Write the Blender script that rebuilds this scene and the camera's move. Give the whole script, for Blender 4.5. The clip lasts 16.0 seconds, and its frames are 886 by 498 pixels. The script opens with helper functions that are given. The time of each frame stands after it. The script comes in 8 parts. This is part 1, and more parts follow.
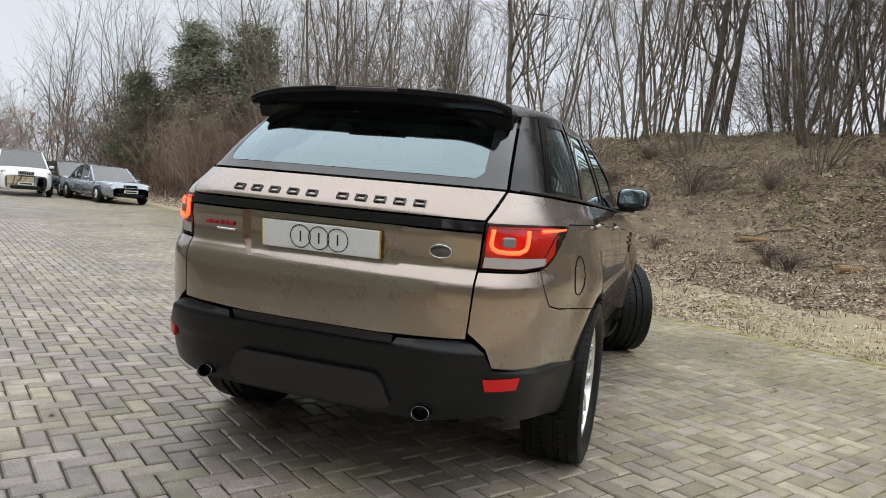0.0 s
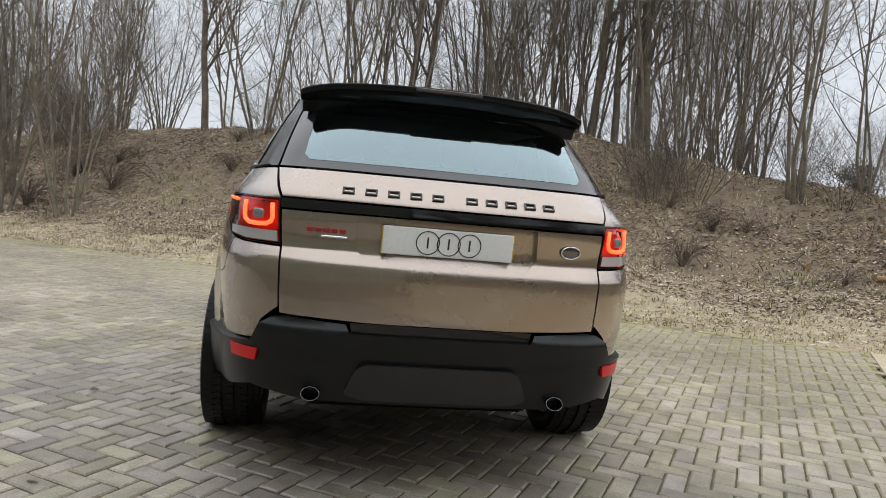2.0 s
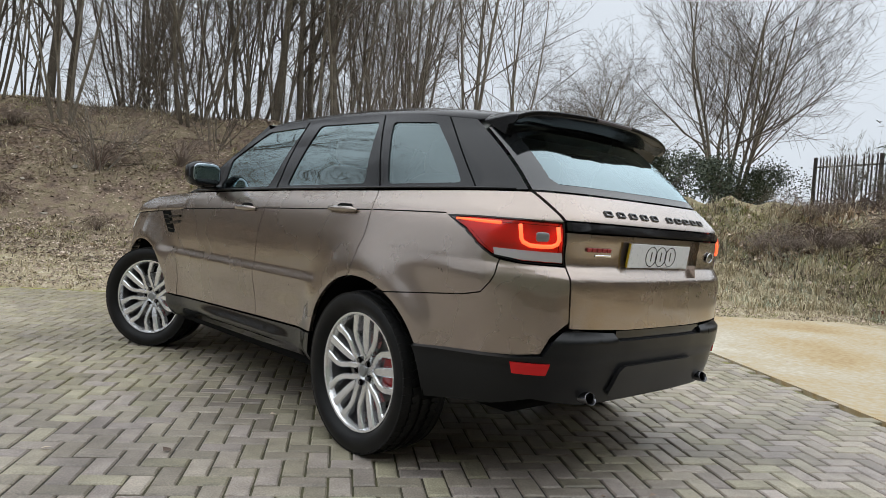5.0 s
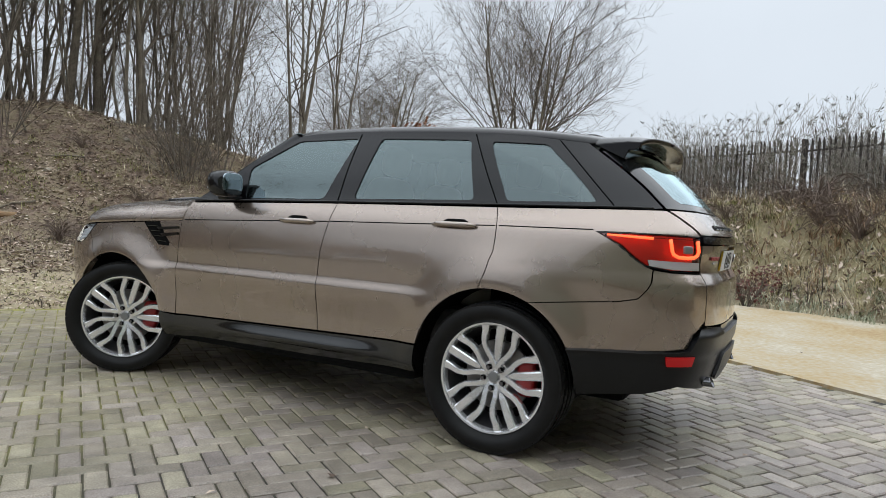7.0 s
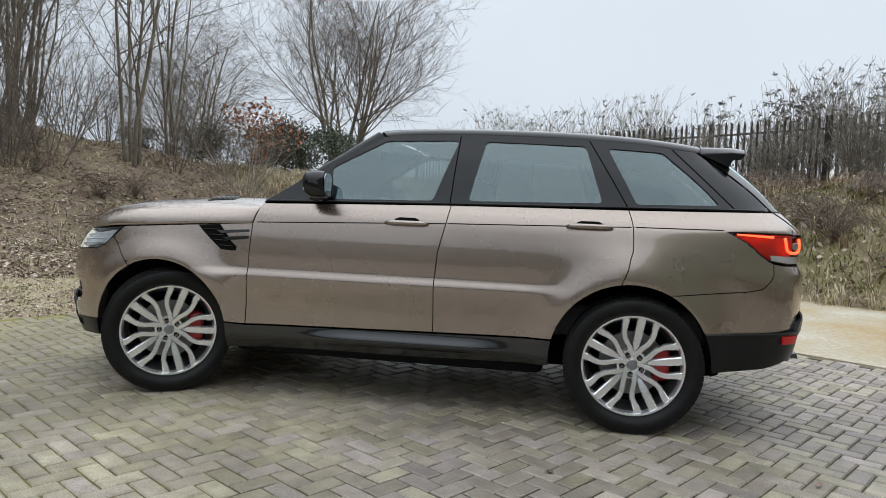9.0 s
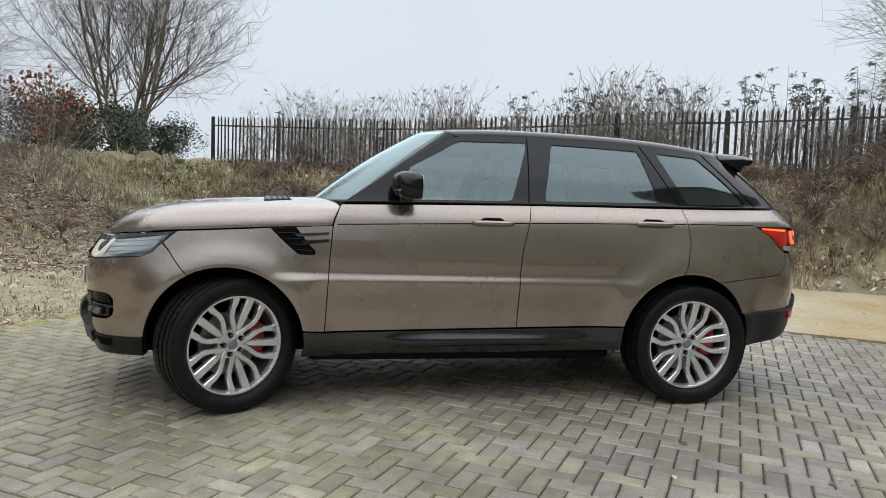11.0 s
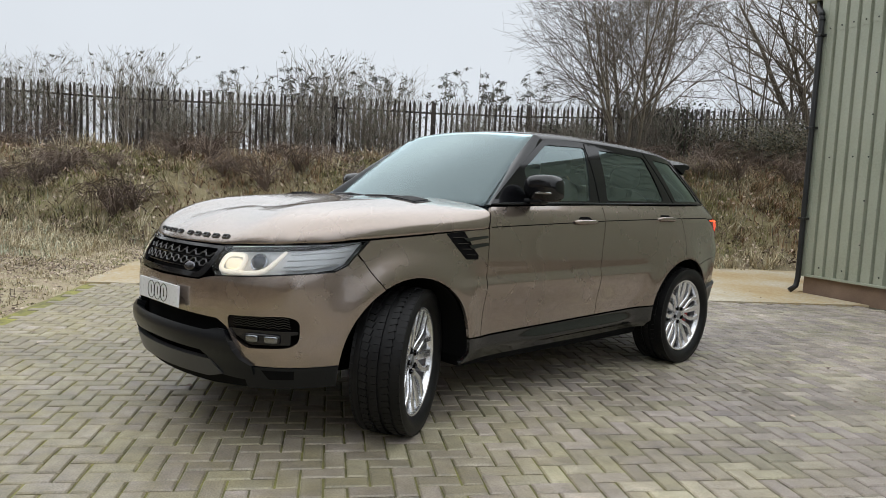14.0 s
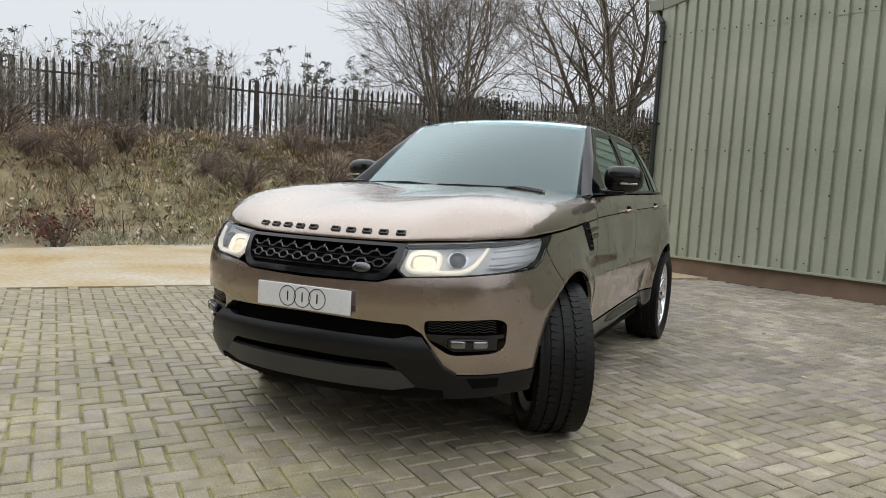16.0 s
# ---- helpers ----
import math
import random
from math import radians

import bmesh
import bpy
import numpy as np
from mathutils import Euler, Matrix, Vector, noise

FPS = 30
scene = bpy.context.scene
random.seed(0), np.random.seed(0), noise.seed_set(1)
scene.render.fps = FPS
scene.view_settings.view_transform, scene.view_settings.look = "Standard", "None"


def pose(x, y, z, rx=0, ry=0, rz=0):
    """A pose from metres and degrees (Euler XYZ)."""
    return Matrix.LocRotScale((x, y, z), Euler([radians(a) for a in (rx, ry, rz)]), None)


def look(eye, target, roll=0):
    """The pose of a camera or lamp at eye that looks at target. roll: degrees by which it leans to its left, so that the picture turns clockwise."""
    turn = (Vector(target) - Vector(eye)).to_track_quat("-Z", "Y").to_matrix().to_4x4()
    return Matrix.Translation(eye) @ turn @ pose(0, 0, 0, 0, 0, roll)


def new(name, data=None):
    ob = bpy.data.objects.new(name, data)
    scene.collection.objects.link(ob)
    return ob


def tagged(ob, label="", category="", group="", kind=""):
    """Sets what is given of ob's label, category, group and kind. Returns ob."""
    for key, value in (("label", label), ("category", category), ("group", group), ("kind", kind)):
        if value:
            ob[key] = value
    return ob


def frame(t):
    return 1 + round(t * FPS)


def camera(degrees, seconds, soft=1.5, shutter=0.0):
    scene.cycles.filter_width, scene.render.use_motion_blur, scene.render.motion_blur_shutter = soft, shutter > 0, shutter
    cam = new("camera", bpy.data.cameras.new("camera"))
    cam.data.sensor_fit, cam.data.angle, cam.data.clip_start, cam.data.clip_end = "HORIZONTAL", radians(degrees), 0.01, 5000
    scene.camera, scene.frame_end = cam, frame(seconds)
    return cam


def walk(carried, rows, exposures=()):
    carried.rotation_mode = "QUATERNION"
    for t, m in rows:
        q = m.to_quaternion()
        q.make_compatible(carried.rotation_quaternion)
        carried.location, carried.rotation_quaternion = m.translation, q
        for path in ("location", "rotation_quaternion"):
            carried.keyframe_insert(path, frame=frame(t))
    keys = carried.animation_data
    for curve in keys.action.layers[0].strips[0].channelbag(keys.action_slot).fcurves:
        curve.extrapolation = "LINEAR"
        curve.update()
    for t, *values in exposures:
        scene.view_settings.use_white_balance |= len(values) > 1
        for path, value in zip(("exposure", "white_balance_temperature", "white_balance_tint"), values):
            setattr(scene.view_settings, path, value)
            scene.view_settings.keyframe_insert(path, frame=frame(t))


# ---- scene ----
cam = camera(65.2, 16.0, soft=0.7)
PATH = [
    (0, (1.405, -4.862, 1.248), (0.742, -2.982, 1.096), 4.5),
    (0.5, (0.962, -5.009, 1.227), (0.541, -3.059, 1.082), 4.5),
    (1, (0.501, -5.122, 1.212), (0.333, -3.133, 1.079), 4.5),
    (1.5, (0.041, -5.141, 1.19), (0.12, -3.146, 1.062), 4.5),
    (2, (-0.401, -5.129, 1.184), (-0.097, -3.156, 1.067), 4.4),
    (2.5, (-0.825, -5.112, 1.193), (-0.291, -3.187, 1.083), 4.3),
    (3, (-1.241, -5.005, 1.187), (-0.49, -3.154, 1.08), 4.1),
    (3.5, (-1.692, -4.866, 1.182), (-0.755, -3.102, 1.081), 4.1),
    (4, (-2.114, -4.658, 1.173), (-1.044, -2.971, 1.07), 3.9),
    (4.5, (-2.502, -4.44, 1.173), (-1.314, -2.834, 1.072), 3.8),
    (5, (-2.897, -4.199, 1.166), (-1.567, -2.708, 1.075), 3.6),
    (5.2, (-3.034, -4.067, 1.154), (-1.648, -2.627, 1.063), 3.6),
    (7.3, (-4.378, -2.66, 1.222), (-2.58, -1.789, 1.123), 2.7),
    (7.5, (-4.474, -2.474, 1.213), (-2.65, -1.66, 1.11), 2.7),
    (8, (-4.69, -2.016, 1.231), (-2.806, -1.353, 1.12), 2.5),
    (8.5, (-4.899, -1.544, 1.246), (-2.966, -1.042, 1.13), 2.4),
    (9, (-5.011, -1.03, 1.261), (-3.044, -0.689, 1.137), 2.4),
    (9.5, (-5.118, -0.535, 1.279), (-3.129, -0.371, 1.153), 2.3),
    (9.7, (-5.138, -0.337, 1.281), (-3.144, -0.248, 1.15), 2.2),
    (11.8, (-4.92, 1.86, 1.303), (-3.038, 1.2, 1.152), 2.5),
    (12, (-4.848, 2.066, 1.286), (-2.993, 1.333, 1.134), 2.5),
    (12.5, (-4.608, 2.545, 1.298), (-2.826, 1.649, 1.142), 2.5),
    (13, (-4.353, 2.992, 1.312), (-2.659, 1.94, 1.151), 2.6),
    (13.5, (-4.034, 3.416, 1.309), (-2.452, 2.203, 1.144), 2.8),
    (14, (-3.727, 3.85, 1.311), (-2.269, 2.491, 1.144), 2.9),
    (14.5, (-3.329, 4.223, 1.298), (-2.008, 2.73, 1.128), 3.0),
    (15, (-2.922, 4.564, 1.29), (-1.732, 2.966, 1.117), 3.1),
    (15.5, (-2.468, 4.77, 1.248), (-1.411, 3.082, 1.072), 3.2),
    (16, (-1.997, 4.953, 1.24), (-1.094, 3.178, 1.063), 3.3),
]
walk(cam, [(t, look(eye, target, roll)) for t, eye, target, roll in PATH], [(0.0, 0.23, 6460, 10), (5.0, 0.17, 6330, 9), (9.0, 0.15, 6180, 8), (13.0, 0.12, 6350, 9), (16.0, 0.14, 6540, 10)])


# ---- light: a closed, pale winter overcast ----
SUN_ELEV, SUN_AZ = 48.0, 120.0
world = bpy.data.worlds.new("overcast_sky")
scene.world = world
world.use_nodes = True
wn, wl = world.node_tree.nodes, world.node_tree.links
wn.clear()
sky = wn.new("ShaderNodeTexSky")
sky.sky_type, sky.sun_disc = "NISHITA", False
sky.sun_elevation, sky.sun_rotation = radians(SUN_ELEV), radians(SUN_AZ)
sky.air_density, sky.dust_density = 1.0, 4.0
grey = wn.new("ShaderNodeHueSaturation")
grey.inputs["Saturation"].default_value = 0.25
wl.new(sky.outputs[0], grey.inputs["Color"])
coord = wn.new("ShaderNodeTexCoord")
sep = wn.new("ShaderNodeSeparateXYZ")
wl.new(coord.outputs["Generated"], sep.inputs[0])
rise = wn.new("ShaderNodeMapRange")
rise.inputs["From Min"].default_value, rise.inputs["From Max"].default_value = 0.25, 0.75
rise.interpolation_type = "SMOOTHSTEP"
wl.new(sep.outputs["Z"], rise.inputs["Value"])
cloud = wn.new("ShaderNodeTexNoise")
cloud.inputs["Scale"].default_value, cloud.inputs["Detail"].default_value = 2.2, 5.0
wl.new(coord.outputs["Generated"], cloud.inputs["Vector"])
deck = wn.new("ShaderNodeMix")
deck.data_type = "RGBA"
deck.inputs["A"].default_value, deck.inputs["B"].default_value = (0.64, 0.678, 0.725, 1), (1.34, 1.39, 1.45, 1)
wl.new(rise.outputs[0], deck.inputs["Factor"])
mott = wn.new("ShaderNodeMapRange")
mott.inputs["To Min"].default_value, mott.inputs["To Max"].default_value = 0.9, 1.1
wl.new(cloud.outputs["Fac"], mott.inputs["Value"])
deckm = wn.new("ShaderNodeVectorMath")
deckm.operation = "SCALE"
wl.new(deck.outputs["Result"], deckm.inputs[0])
wl.new(mott.outputs[0], deckm.inputs["Scale"])
bg_sky, bg_deck, both, wout = wn.new("ShaderNodeBackground"), wn.new("ShaderNodeBackground"), wn.new("ShaderNodeAddShader"), wn.new("ShaderNodeOutputWorld")
bg_sky.inputs["Strength"].default_value = 0.004
bg_deck.inputs["Strength"].default_value = 1.0
wl.new(grey.outputs[0], bg_sky.inputs["Color"])
wl.new(deckm.outputs[0], bg_deck.inputs["Color"])
wl.new(bg_sky.outputs[0], both.inputs[0])
wl.new(bg_deck.outputs[0], both.inputs[1])
wl.new(both.outputs[0], wout.inputs["Surface"])
sun = new("sun", bpy.data.lights.new("sun", "SUN"))
sun.data.energy, sun.data.angle, sun.data.color = 0.65, radians(150), (1.0, 0.97, 0.92)
sun.matrix_world = look((0, 0, 0), (-math.sin(radians(SUN_AZ)) * math.cos(radians(SUN_ELEV)), -math.cos(radians(SUN_AZ)) * math.cos(radians(SUN_ELEV)), -math.sin(radians(SUN_ELEV))))
sun.location = (0, 0, 30)

# ---- materials ----
def principled(name):
    m = bpy.data.materials.new(name)
    m.use_nodes = True
    return m, m.node_tree.nodes, m.node_tree.links, m.node_tree.nodes["Principled BSDF"]


def surface(name, colours, rough=0.6, metal=0.0, scale=6.0, fine=60.0, bump=0.15, dist=0.004, coat=0.0, rough_var=0.1, random_tint=0.0, spec=0.5, detail=6.0, island=False):
    """Two or three colours mixed by coarse and fine noise, with fine relief."""
    m, n, l, b = principled(name)
    tc = n.new("ShaderNodeTexCoord")
    big, small = n.new("ShaderNodeTexNoise"), n.new("ShaderNodeTexNoise")
    big.inputs["Scale"].default_value, big.inputs["Detail"].default_value = scale, detail
    small.inputs["Scale"].default_value, small.inputs["Detail"].default_value = fine, 4.0
    l.new(tc.outputs["Object"], big.inputs["Vector"])
    l.new(tc.outputs["Object"], small.inputs["Vector"])
    add = n.new("ShaderNodeMath")
    add.operation = "MULTIPLY_ADD"
    add.inputs[1].default_value = 0.45
    l.new(small.outputs["Fac"], add.inputs[0])
    half = n.new("ShaderNodeMath")
    half.operation = "MULTIPLY_ADD"
    half.inputs[1].default_value, half.inputs[2].default_value = 0.75, -0.1
    l.new(big.outputs["Fac"], half.inputs[0])
    l.new(half.outputs[0], add.inputs[2])
    fac = add.outputs[0]
    if random_tint:
        info = n.new("ShaderNodeNewGeometry") if island else n.new("ShaderNodeObjectInfo")
        t = n.new("ShaderNodeMath")
        t.operation = "MULTIPLY_ADD"
        t.inputs[1].default_value = random_tint
        l.new(info.outputs["Random Per Island" if island else "Random"], t.inputs[0])
        off = n.new("ShaderNodeMath")
        off.operation = "SUBTRACT"
        off.inputs[1].default_value = random_tint / 2
        l.new(fac, off.inputs[0])
        l.new(off.outputs[0], t.inputs[2])
        fac = t.outputs[0]
    ramp = n.new("ShaderNodeValToRGB")
    e = ramp.color_ramp.elements
    k = len(colours)
    lo, hi = 0.28, 0.72
    e[0].position, e[1].position = lo, hi
    e[0].color, e[1].color = (*colours[0], 1), (*colours[-1], 1)
    for i in range(1, k - 1):
        e.new(lo + (hi - lo) * i / (k - 1)).color = (*colours[i], 1)
    l.new(fac, ramp.inputs[0])
    l.new(ramp.outputs[0], b.inputs["Base Color"])
    b.inputs["Metallic"].default_value = metal
    b.inputs["Specular IOR Level"].default_value = spec
    b.inputs["Coat Weight"].default_value = coat
    b.inputs["Coat Roughness"].default_value = 0.03
    rr = n.new("ShaderNodeMapRange")
    rr.inputs["To Min"].default_value, rr.inputs["To Max"].default_value = max(rough - rough_var, 0.02), min(rough + rough_var, 1)
    l.new(small.outputs["Fac"], rr.inputs["Value"])
    l.new(rr.outputs[0], b.inputs["Roughness"])
    if bump:
        bp = n.new("ShaderNodeBump")
        bp.inputs["Strength"].default_value, bp.inputs["Distance"].default_value = bump, dist
        l.new(small.outputs["Fac"], bp.inputs["Height"])
        l.new(bp.outputs[0], b.inputs["Normal"])
    return m


def plain(name, colour, rough=0.4, metal=0.0, coat=0.0, spec=0.5):
    m, n, l, b = principled(name)
    b.inputs["Base Color"].default_value = (*colour, 1)
    b.inputs["Roughness"].default_value, b.inputs["Metallic"].default_value = rough, metal
    b.inputs["Coat Weight"].default_value, b.inputs["Coat Roughness"].default_value = coat, 0.03
    b.inputs["Specular IOR Level"].default_value = spec
    return m


def glow(name, colour, strength):
    m, n, l, b = principled(name)
    b.inputs["Base Color"].default_value = (*colour, 1)
    b.inputs["Emission Color"].default_value, b.inputs["Emission Strength"].default_value = (*colour, 1), strength
    return m


def pane(name, tint, ior=1.5, rough=0.01, gain=1.0, mist=0.0, sheen=(0.95, 0.97, 1.0)):
    """Thin glass: tinted see-through with Fresnel gloss, and breath-like misting where given."""
    m, n, l, b = principled(name)
    n.remove(b)
    out = [q for q in n if q.type == "OUTPUT_MATERIAL"][0]
    tr, gl, mix, fr = n.new("ShaderNodeBsdfTransparent"), n.new("ShaderNodeBsdfGlossy"), n.new("ShaderNodeMixShader"), n.new("ShaderNodeFresnel")
    tr.inputs["Color"].default_value = (*tint, 1)
    gl.inputs["Color"].default_value = (*sheen, 1)
    gl.inputs["Roughness"].default_value = rough
    fr.inputs["IOR"].default_value = ior
    mul = n.new("ShaderNodeMath")
    mul.operation, mul.use_clamp = "MULTIPLY", True
    mul.inputs[1].default_value = gain
    l.new(fr.outputs[0], mul.inputs[0])
    l.new(mul.outputs[0], mix.inputs[0])
    body = tr.outputs[0]
    if mist:
        df, tl, half, fog = n.new("ShaderNodeBsdfDiffuse"), n.new("ShaderNodeBsdfTranslucent"), n.new("ShaderNodeMixShader"), n.new("ShaderNodeMixShader")
        df.inputs["Color"].default_value = tl.inputs["Color"].default_value = (0.72, 0.8, 0.82, 1)
        half.inputs[0].default_value = 0.45
        l.new(df.outputs[0], half.inputs[1])
        l.new(tl.outputs[0], half.inputs[2])
        ns, mr, tc = n.new("ShaderNodeTexNoise"), n.new("ShaderNodeMapRange"), n.new("ShaderNodeTexCoord")
        ns.inputs["Scale"].default_value = 2.5
        l.new(tc.outputs["Object"], ns.inputs["Vector"])
        mr.inputs["To Min"].default_value, mr.inputs["To Max"].default_value = mist * 0.75, mist * 1.25
        l.new(ns.outputs["Fac"], mr.inputs["Value"])
        l.new(mr.outputs[0], fog.inputs[0])
        l.new(tr.outputs[0], fog.inputs[1])
        l.new(half.outputs[0], fog.inputs[2])
        body = fog.outputs[0]
    l.new(body, mix.inputs[1])
    l.new(gl.outputs[0], mix.inputs[2])
    l.new(mix.outputs[0], out.inputs["Surface"])
    return m


def car_paint(name, colour, flake=0.5):
    """Metallic base with fine flake under a clear coat, with a thin film of road dust."""
    m, n, l, b = principled(name)
    tc, ns = n.new("ShaderNodeTexCoord"), n.new("ShaderNodeTexNoise")
    ns.inputs["Scale"].default_value, ns.inputs["Detail"].default_value = 900.0, 2.0
    l.new(tc.outputs["Object"], ns.inputs["Vector"])
    ramp = n.new("ShaderNodeValToRGB")
    ramp.color_ramp.elements[0].position, ramp.color_ramp.elements[1].position = 0.35, 0.68
    ramp.color_ramp.elements[0].color = (*(c * 0.86 for c in colour), 1)
    ramp.color_ramp.elements[1].color = (*(min(1, c * 1.2) for c in colour), 1)
    l.new(ns.outputs["Fac"], ramp.inputs[0])
    l.new(ramp.outputs[0], b.inputs["Base Color"])
    b.inputs["Metallic"].default_value = flake
    film = n.new("ShaderNodeTexNoise")
    film.inputs["Scale"].default_value, film.inputs["Detail"].default_value = 3.0, 8.0
    l.new(tc.outputs["Object"], film.inputs["Vector"])
    fr = n.new("ShaderNodeMapRange")
    fr.inputs["To Min"].default_value, fr.inputs["To Max"].default_value = 0.23, 0.31
    l.new(film.outputs["Fac"], fr.inputs["Value"])
    l.new(fr.outputs[0], b.inputs["Roughness"])
    b.inputs["Coat Weight"].default_value, b.inputs["Coat Roughness"].default_value, b.inputs["Coat IOR"].default_value = 1.0, 0.05, 1.75
    return m


BRONZE = car_paint("bronze_metallic_paint", (0.330, 0.268, 0.225), 0.88)
GLOSS_BLACK = plain("gloss_black", (0.006, 0.006, 0.007), 0.07)
ROOF_BLACK = plain("black_roof_paint", (0.008, 0.008, 0.009), 0.1, spec=0.25)
PILLAR = plain("black_pillar_film", (0.005, 0.005, 0.006), 0.08, spec=0.4)
TRIM = surface("black_textured_plastic", [(0.0045, 0.005, 0.006), (0.008, 0.009, 0.0105)], 0.32, spec=0.32, scale=4, fine=400, bump=0.25, dist=0.0006)
SATIN_GREY = surface("dark_satin_grey", [(0.036, 0.036, 0.037), (0.052, 0.052, 0.052)], 0.36, scale=5, fine=300, bump=0.1, dist=0.0005)
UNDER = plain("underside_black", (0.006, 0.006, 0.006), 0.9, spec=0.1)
SEAM = plain("panel_gap_black", (0.004, 0.004, 0.004), 0.9, spec=0.1)
RUBBER = surface("tyre_rubber", [(0.004, 0.004, 0.0045), (0.010, 0.0098, 0.0096)], 0.5, spec=0.25, scale=14, fine=120, bump=0.25, dist=0.001)
ALLOY = surface("silver_alloy", [(0.83, 0.835, 0.85), (0.88, 0.885, 0.90)], 0.24, metal=0.85, scale=3, fine=9, bump=0.0, rough_var=0.03)
DISC = surface("brake_disc_steel", [(0.2, 0.19, 0.185), (0.32, 0.31, 0.3)], 0.4, metal=0.9, scale=10, fine=150, bump=0.1)
CALIPER = plain("red_caliper_paint", (0.42, 0.012, 0.014), 0.35, coat=0.5)
CHROME = plain("chrome", (0.75, 0.76, 0.78), 0.1, metal=1.0)
DARK_CHROME = plain("dark_chrome", (0.16, 0.16, 0.17), 0.2, metal=1.0)
WHITE_PLATE = surface("white_plate", [(0.74, 0.75, 0.77), (0.8, 0.81, 0.82)], 0.3, scale=3, fine=80, bump=0.02)
YELLOW_EDGE = plain("yellow_plate_edge", (0.6, 0.4, 0.03), 0.4)
LETTER = plain("dark_lettering", (0.01, 0.01, 0.011), 0.25, coat=0.6)
BADGE_RED = plain("badge_red", (0.35, 0.02, 0.025), 0.3)
GLASS = pane("window_glass", (0.47, 0.53, 0.52), ior=1.75, gain=1.95, mist=0.004, sheen=(0.76, 0.92, 0.94))
SCREEN = pane("windscreen_glass", (0.5, 0.58, 0.6), ior=1.8, gain=1.55, mist=0.006, sheen=(0.76, 0.92, 0.94))
PRIVACY = pane("privacy_glass", (0.2, 0.23, 0.24), ior=1.75, gain=1.75, sheen=(0.76, 0.92, 0.94))
REAR_GLASS = pane("rear_screen_glass", (0.3, 0.36, 0.38), ior=2.1, gain=1.85, sheen=(0.74, 0.92, 0.98))
LENS_CLEAR = pane("clear_lens", (0.95, 0.96, 0.97), gain=1.0)
LENS_RED = pane("red_lens", (0.95, 0.34, 0.3), gain=1.2)
RED_PLASTIC = plain("red_reflector", (0.62, 0.012, 0.014), 0.3, coat=0.15, spec=0.3)
TAIL_GLOW = glow("tail_lamp_tube", (1.0, 0.1, 0.028), 1.9)
DRL_GLOW = glow("daytime_lamp_tube", (1.0, 0.93, 0.80), 0.42)
LAMP_WARM = glow("sidelight_bulb", (1.0, 0.92, 0.74), 0.36)
REFLECTOR = plain("lamp_reflector", (0.6, 0.61, 0.62), 0.18, metal=1.0)
LAMP_GREY = plain("lamp_housing_grey", (0.25, 0.255, 0.26), 0.3, metal=0.4)
LEATHER = surface("ivory_leather", [(0.42, 0.39, 0.34), (0.52, 0.49, 0.43)], 0.55, scale=5, fine=200, bump=0.15, dist=0.001)
CABIN = surface("dark_cabin_trim", [(0.03, 0.03, 0.031), (0.05, 0.05, 0.05)], 0.7, scale=5, fine=200, bump=0.1, dist=0.001)
HEADLINER = surface("pale_headliner", [(0.42, 0.42, 0.41), (0.5, 0.5, 0.49)], 0.9, scale=5, fine=300, bump=0.1, dist=0.001)
CONCRETE = surface("sandy_stained_concrete", [(0.34, 0.215, 0.085), (0.43, 0.32, 0.165), (0.47, 0.41, 0.3), (0.6, 0.56, 0.47)], 0.75, scale=0.7, fine=16, bump=0.4, dist=0.004)
CLADDING = surface("sage_green_cladding", [(0.275, 0.3, 0.232), (0.33, 0.355, 0.28), (0.375, 0.397, 0.318)], 0.36, scale=0.8, fine=30, bump=0.04, dist=0.002)
GUTTER = surface("grey_green_flashing", [(0.20, 0.215, 0.175), (0.26, 0.275, 0.23)], 0.5, scale=1.5, fine=40, bump=0.05, dist=0.002)
PLINTH = surface("brown_plinth_brick", [(0.15, 0.098, 0.068), (0.25, 0.175, 0.125)], 0.85, scale=2.5, fine=60, bump=0.4, dist=0.003)
SILL_BLACK = plain("gloss_black_sill", (0.006, 0.0065, 0.007), 0.14, spec=0.9)
# silver barrel coloured darker than the rim, for the shade inside the wheel
BARREL = plain("grey_wheel_barrel", (0.13, 0.13, 0.135), 0.4, metal=0.7)
PIPE = plain("black_plastic_pipe", (0.012, 0.012, 0.012), 0.35)
FENCE = surface("weathered_dark_steel", [(0.028, 0.022, 0.018), (0.06, 0.048, 0.04)], 0.7, scale=3, fine=60, bump=0.2, dist=0.002, random_tint=0.3)
BARK = surface("winter_bark", [(0.075, 0.061, 0.044), (0.145, 0.122, 0.09), (0.235, 0.203, 0.155)], 0.9, scale=3, fine=35, bump=0.6, dist=0.01, random_tint=0.25)
TWIG = surface("bare_twig", [(0.10, 0.082, 0.064), (0.20, 0.168, 0.132)], 0.9, scale=3, fine=40, bump=0, random_tint=0.25)
PALE_TWIG = surface("frosted_twig", [(0.2, 0.175, 0.145), (0.33, 0.30, 0.255)], 0.9, scale=3, fine=40, bump=0, random_tint=0.25)
SEED = surface("dry_seed_head", [(0.09, 0.085, 0.06), (0.19, 0.19, 0.14)], 0.9, scale=3, fine=40, bump=0, random_tint=0.3, island=True)
LITTER = surface("fallen_leaves", [(0.13, 0.092, 0.07), (0.36, 0.27, 0.212), (0.68, 0.565, 0.465)], 0.85, scale=1.0, fine=10, bump=0, random_tint=0.7, island=True)
DRYGRASS = surface("dry_grass", [(0.21, 0.165, 0.095), (0.5, 0.425, 0.27), (0.76, 0.69, 0.51)], 0.85, scale=1.5, fine=5, bump=0, random_tint=0.4, island=True)
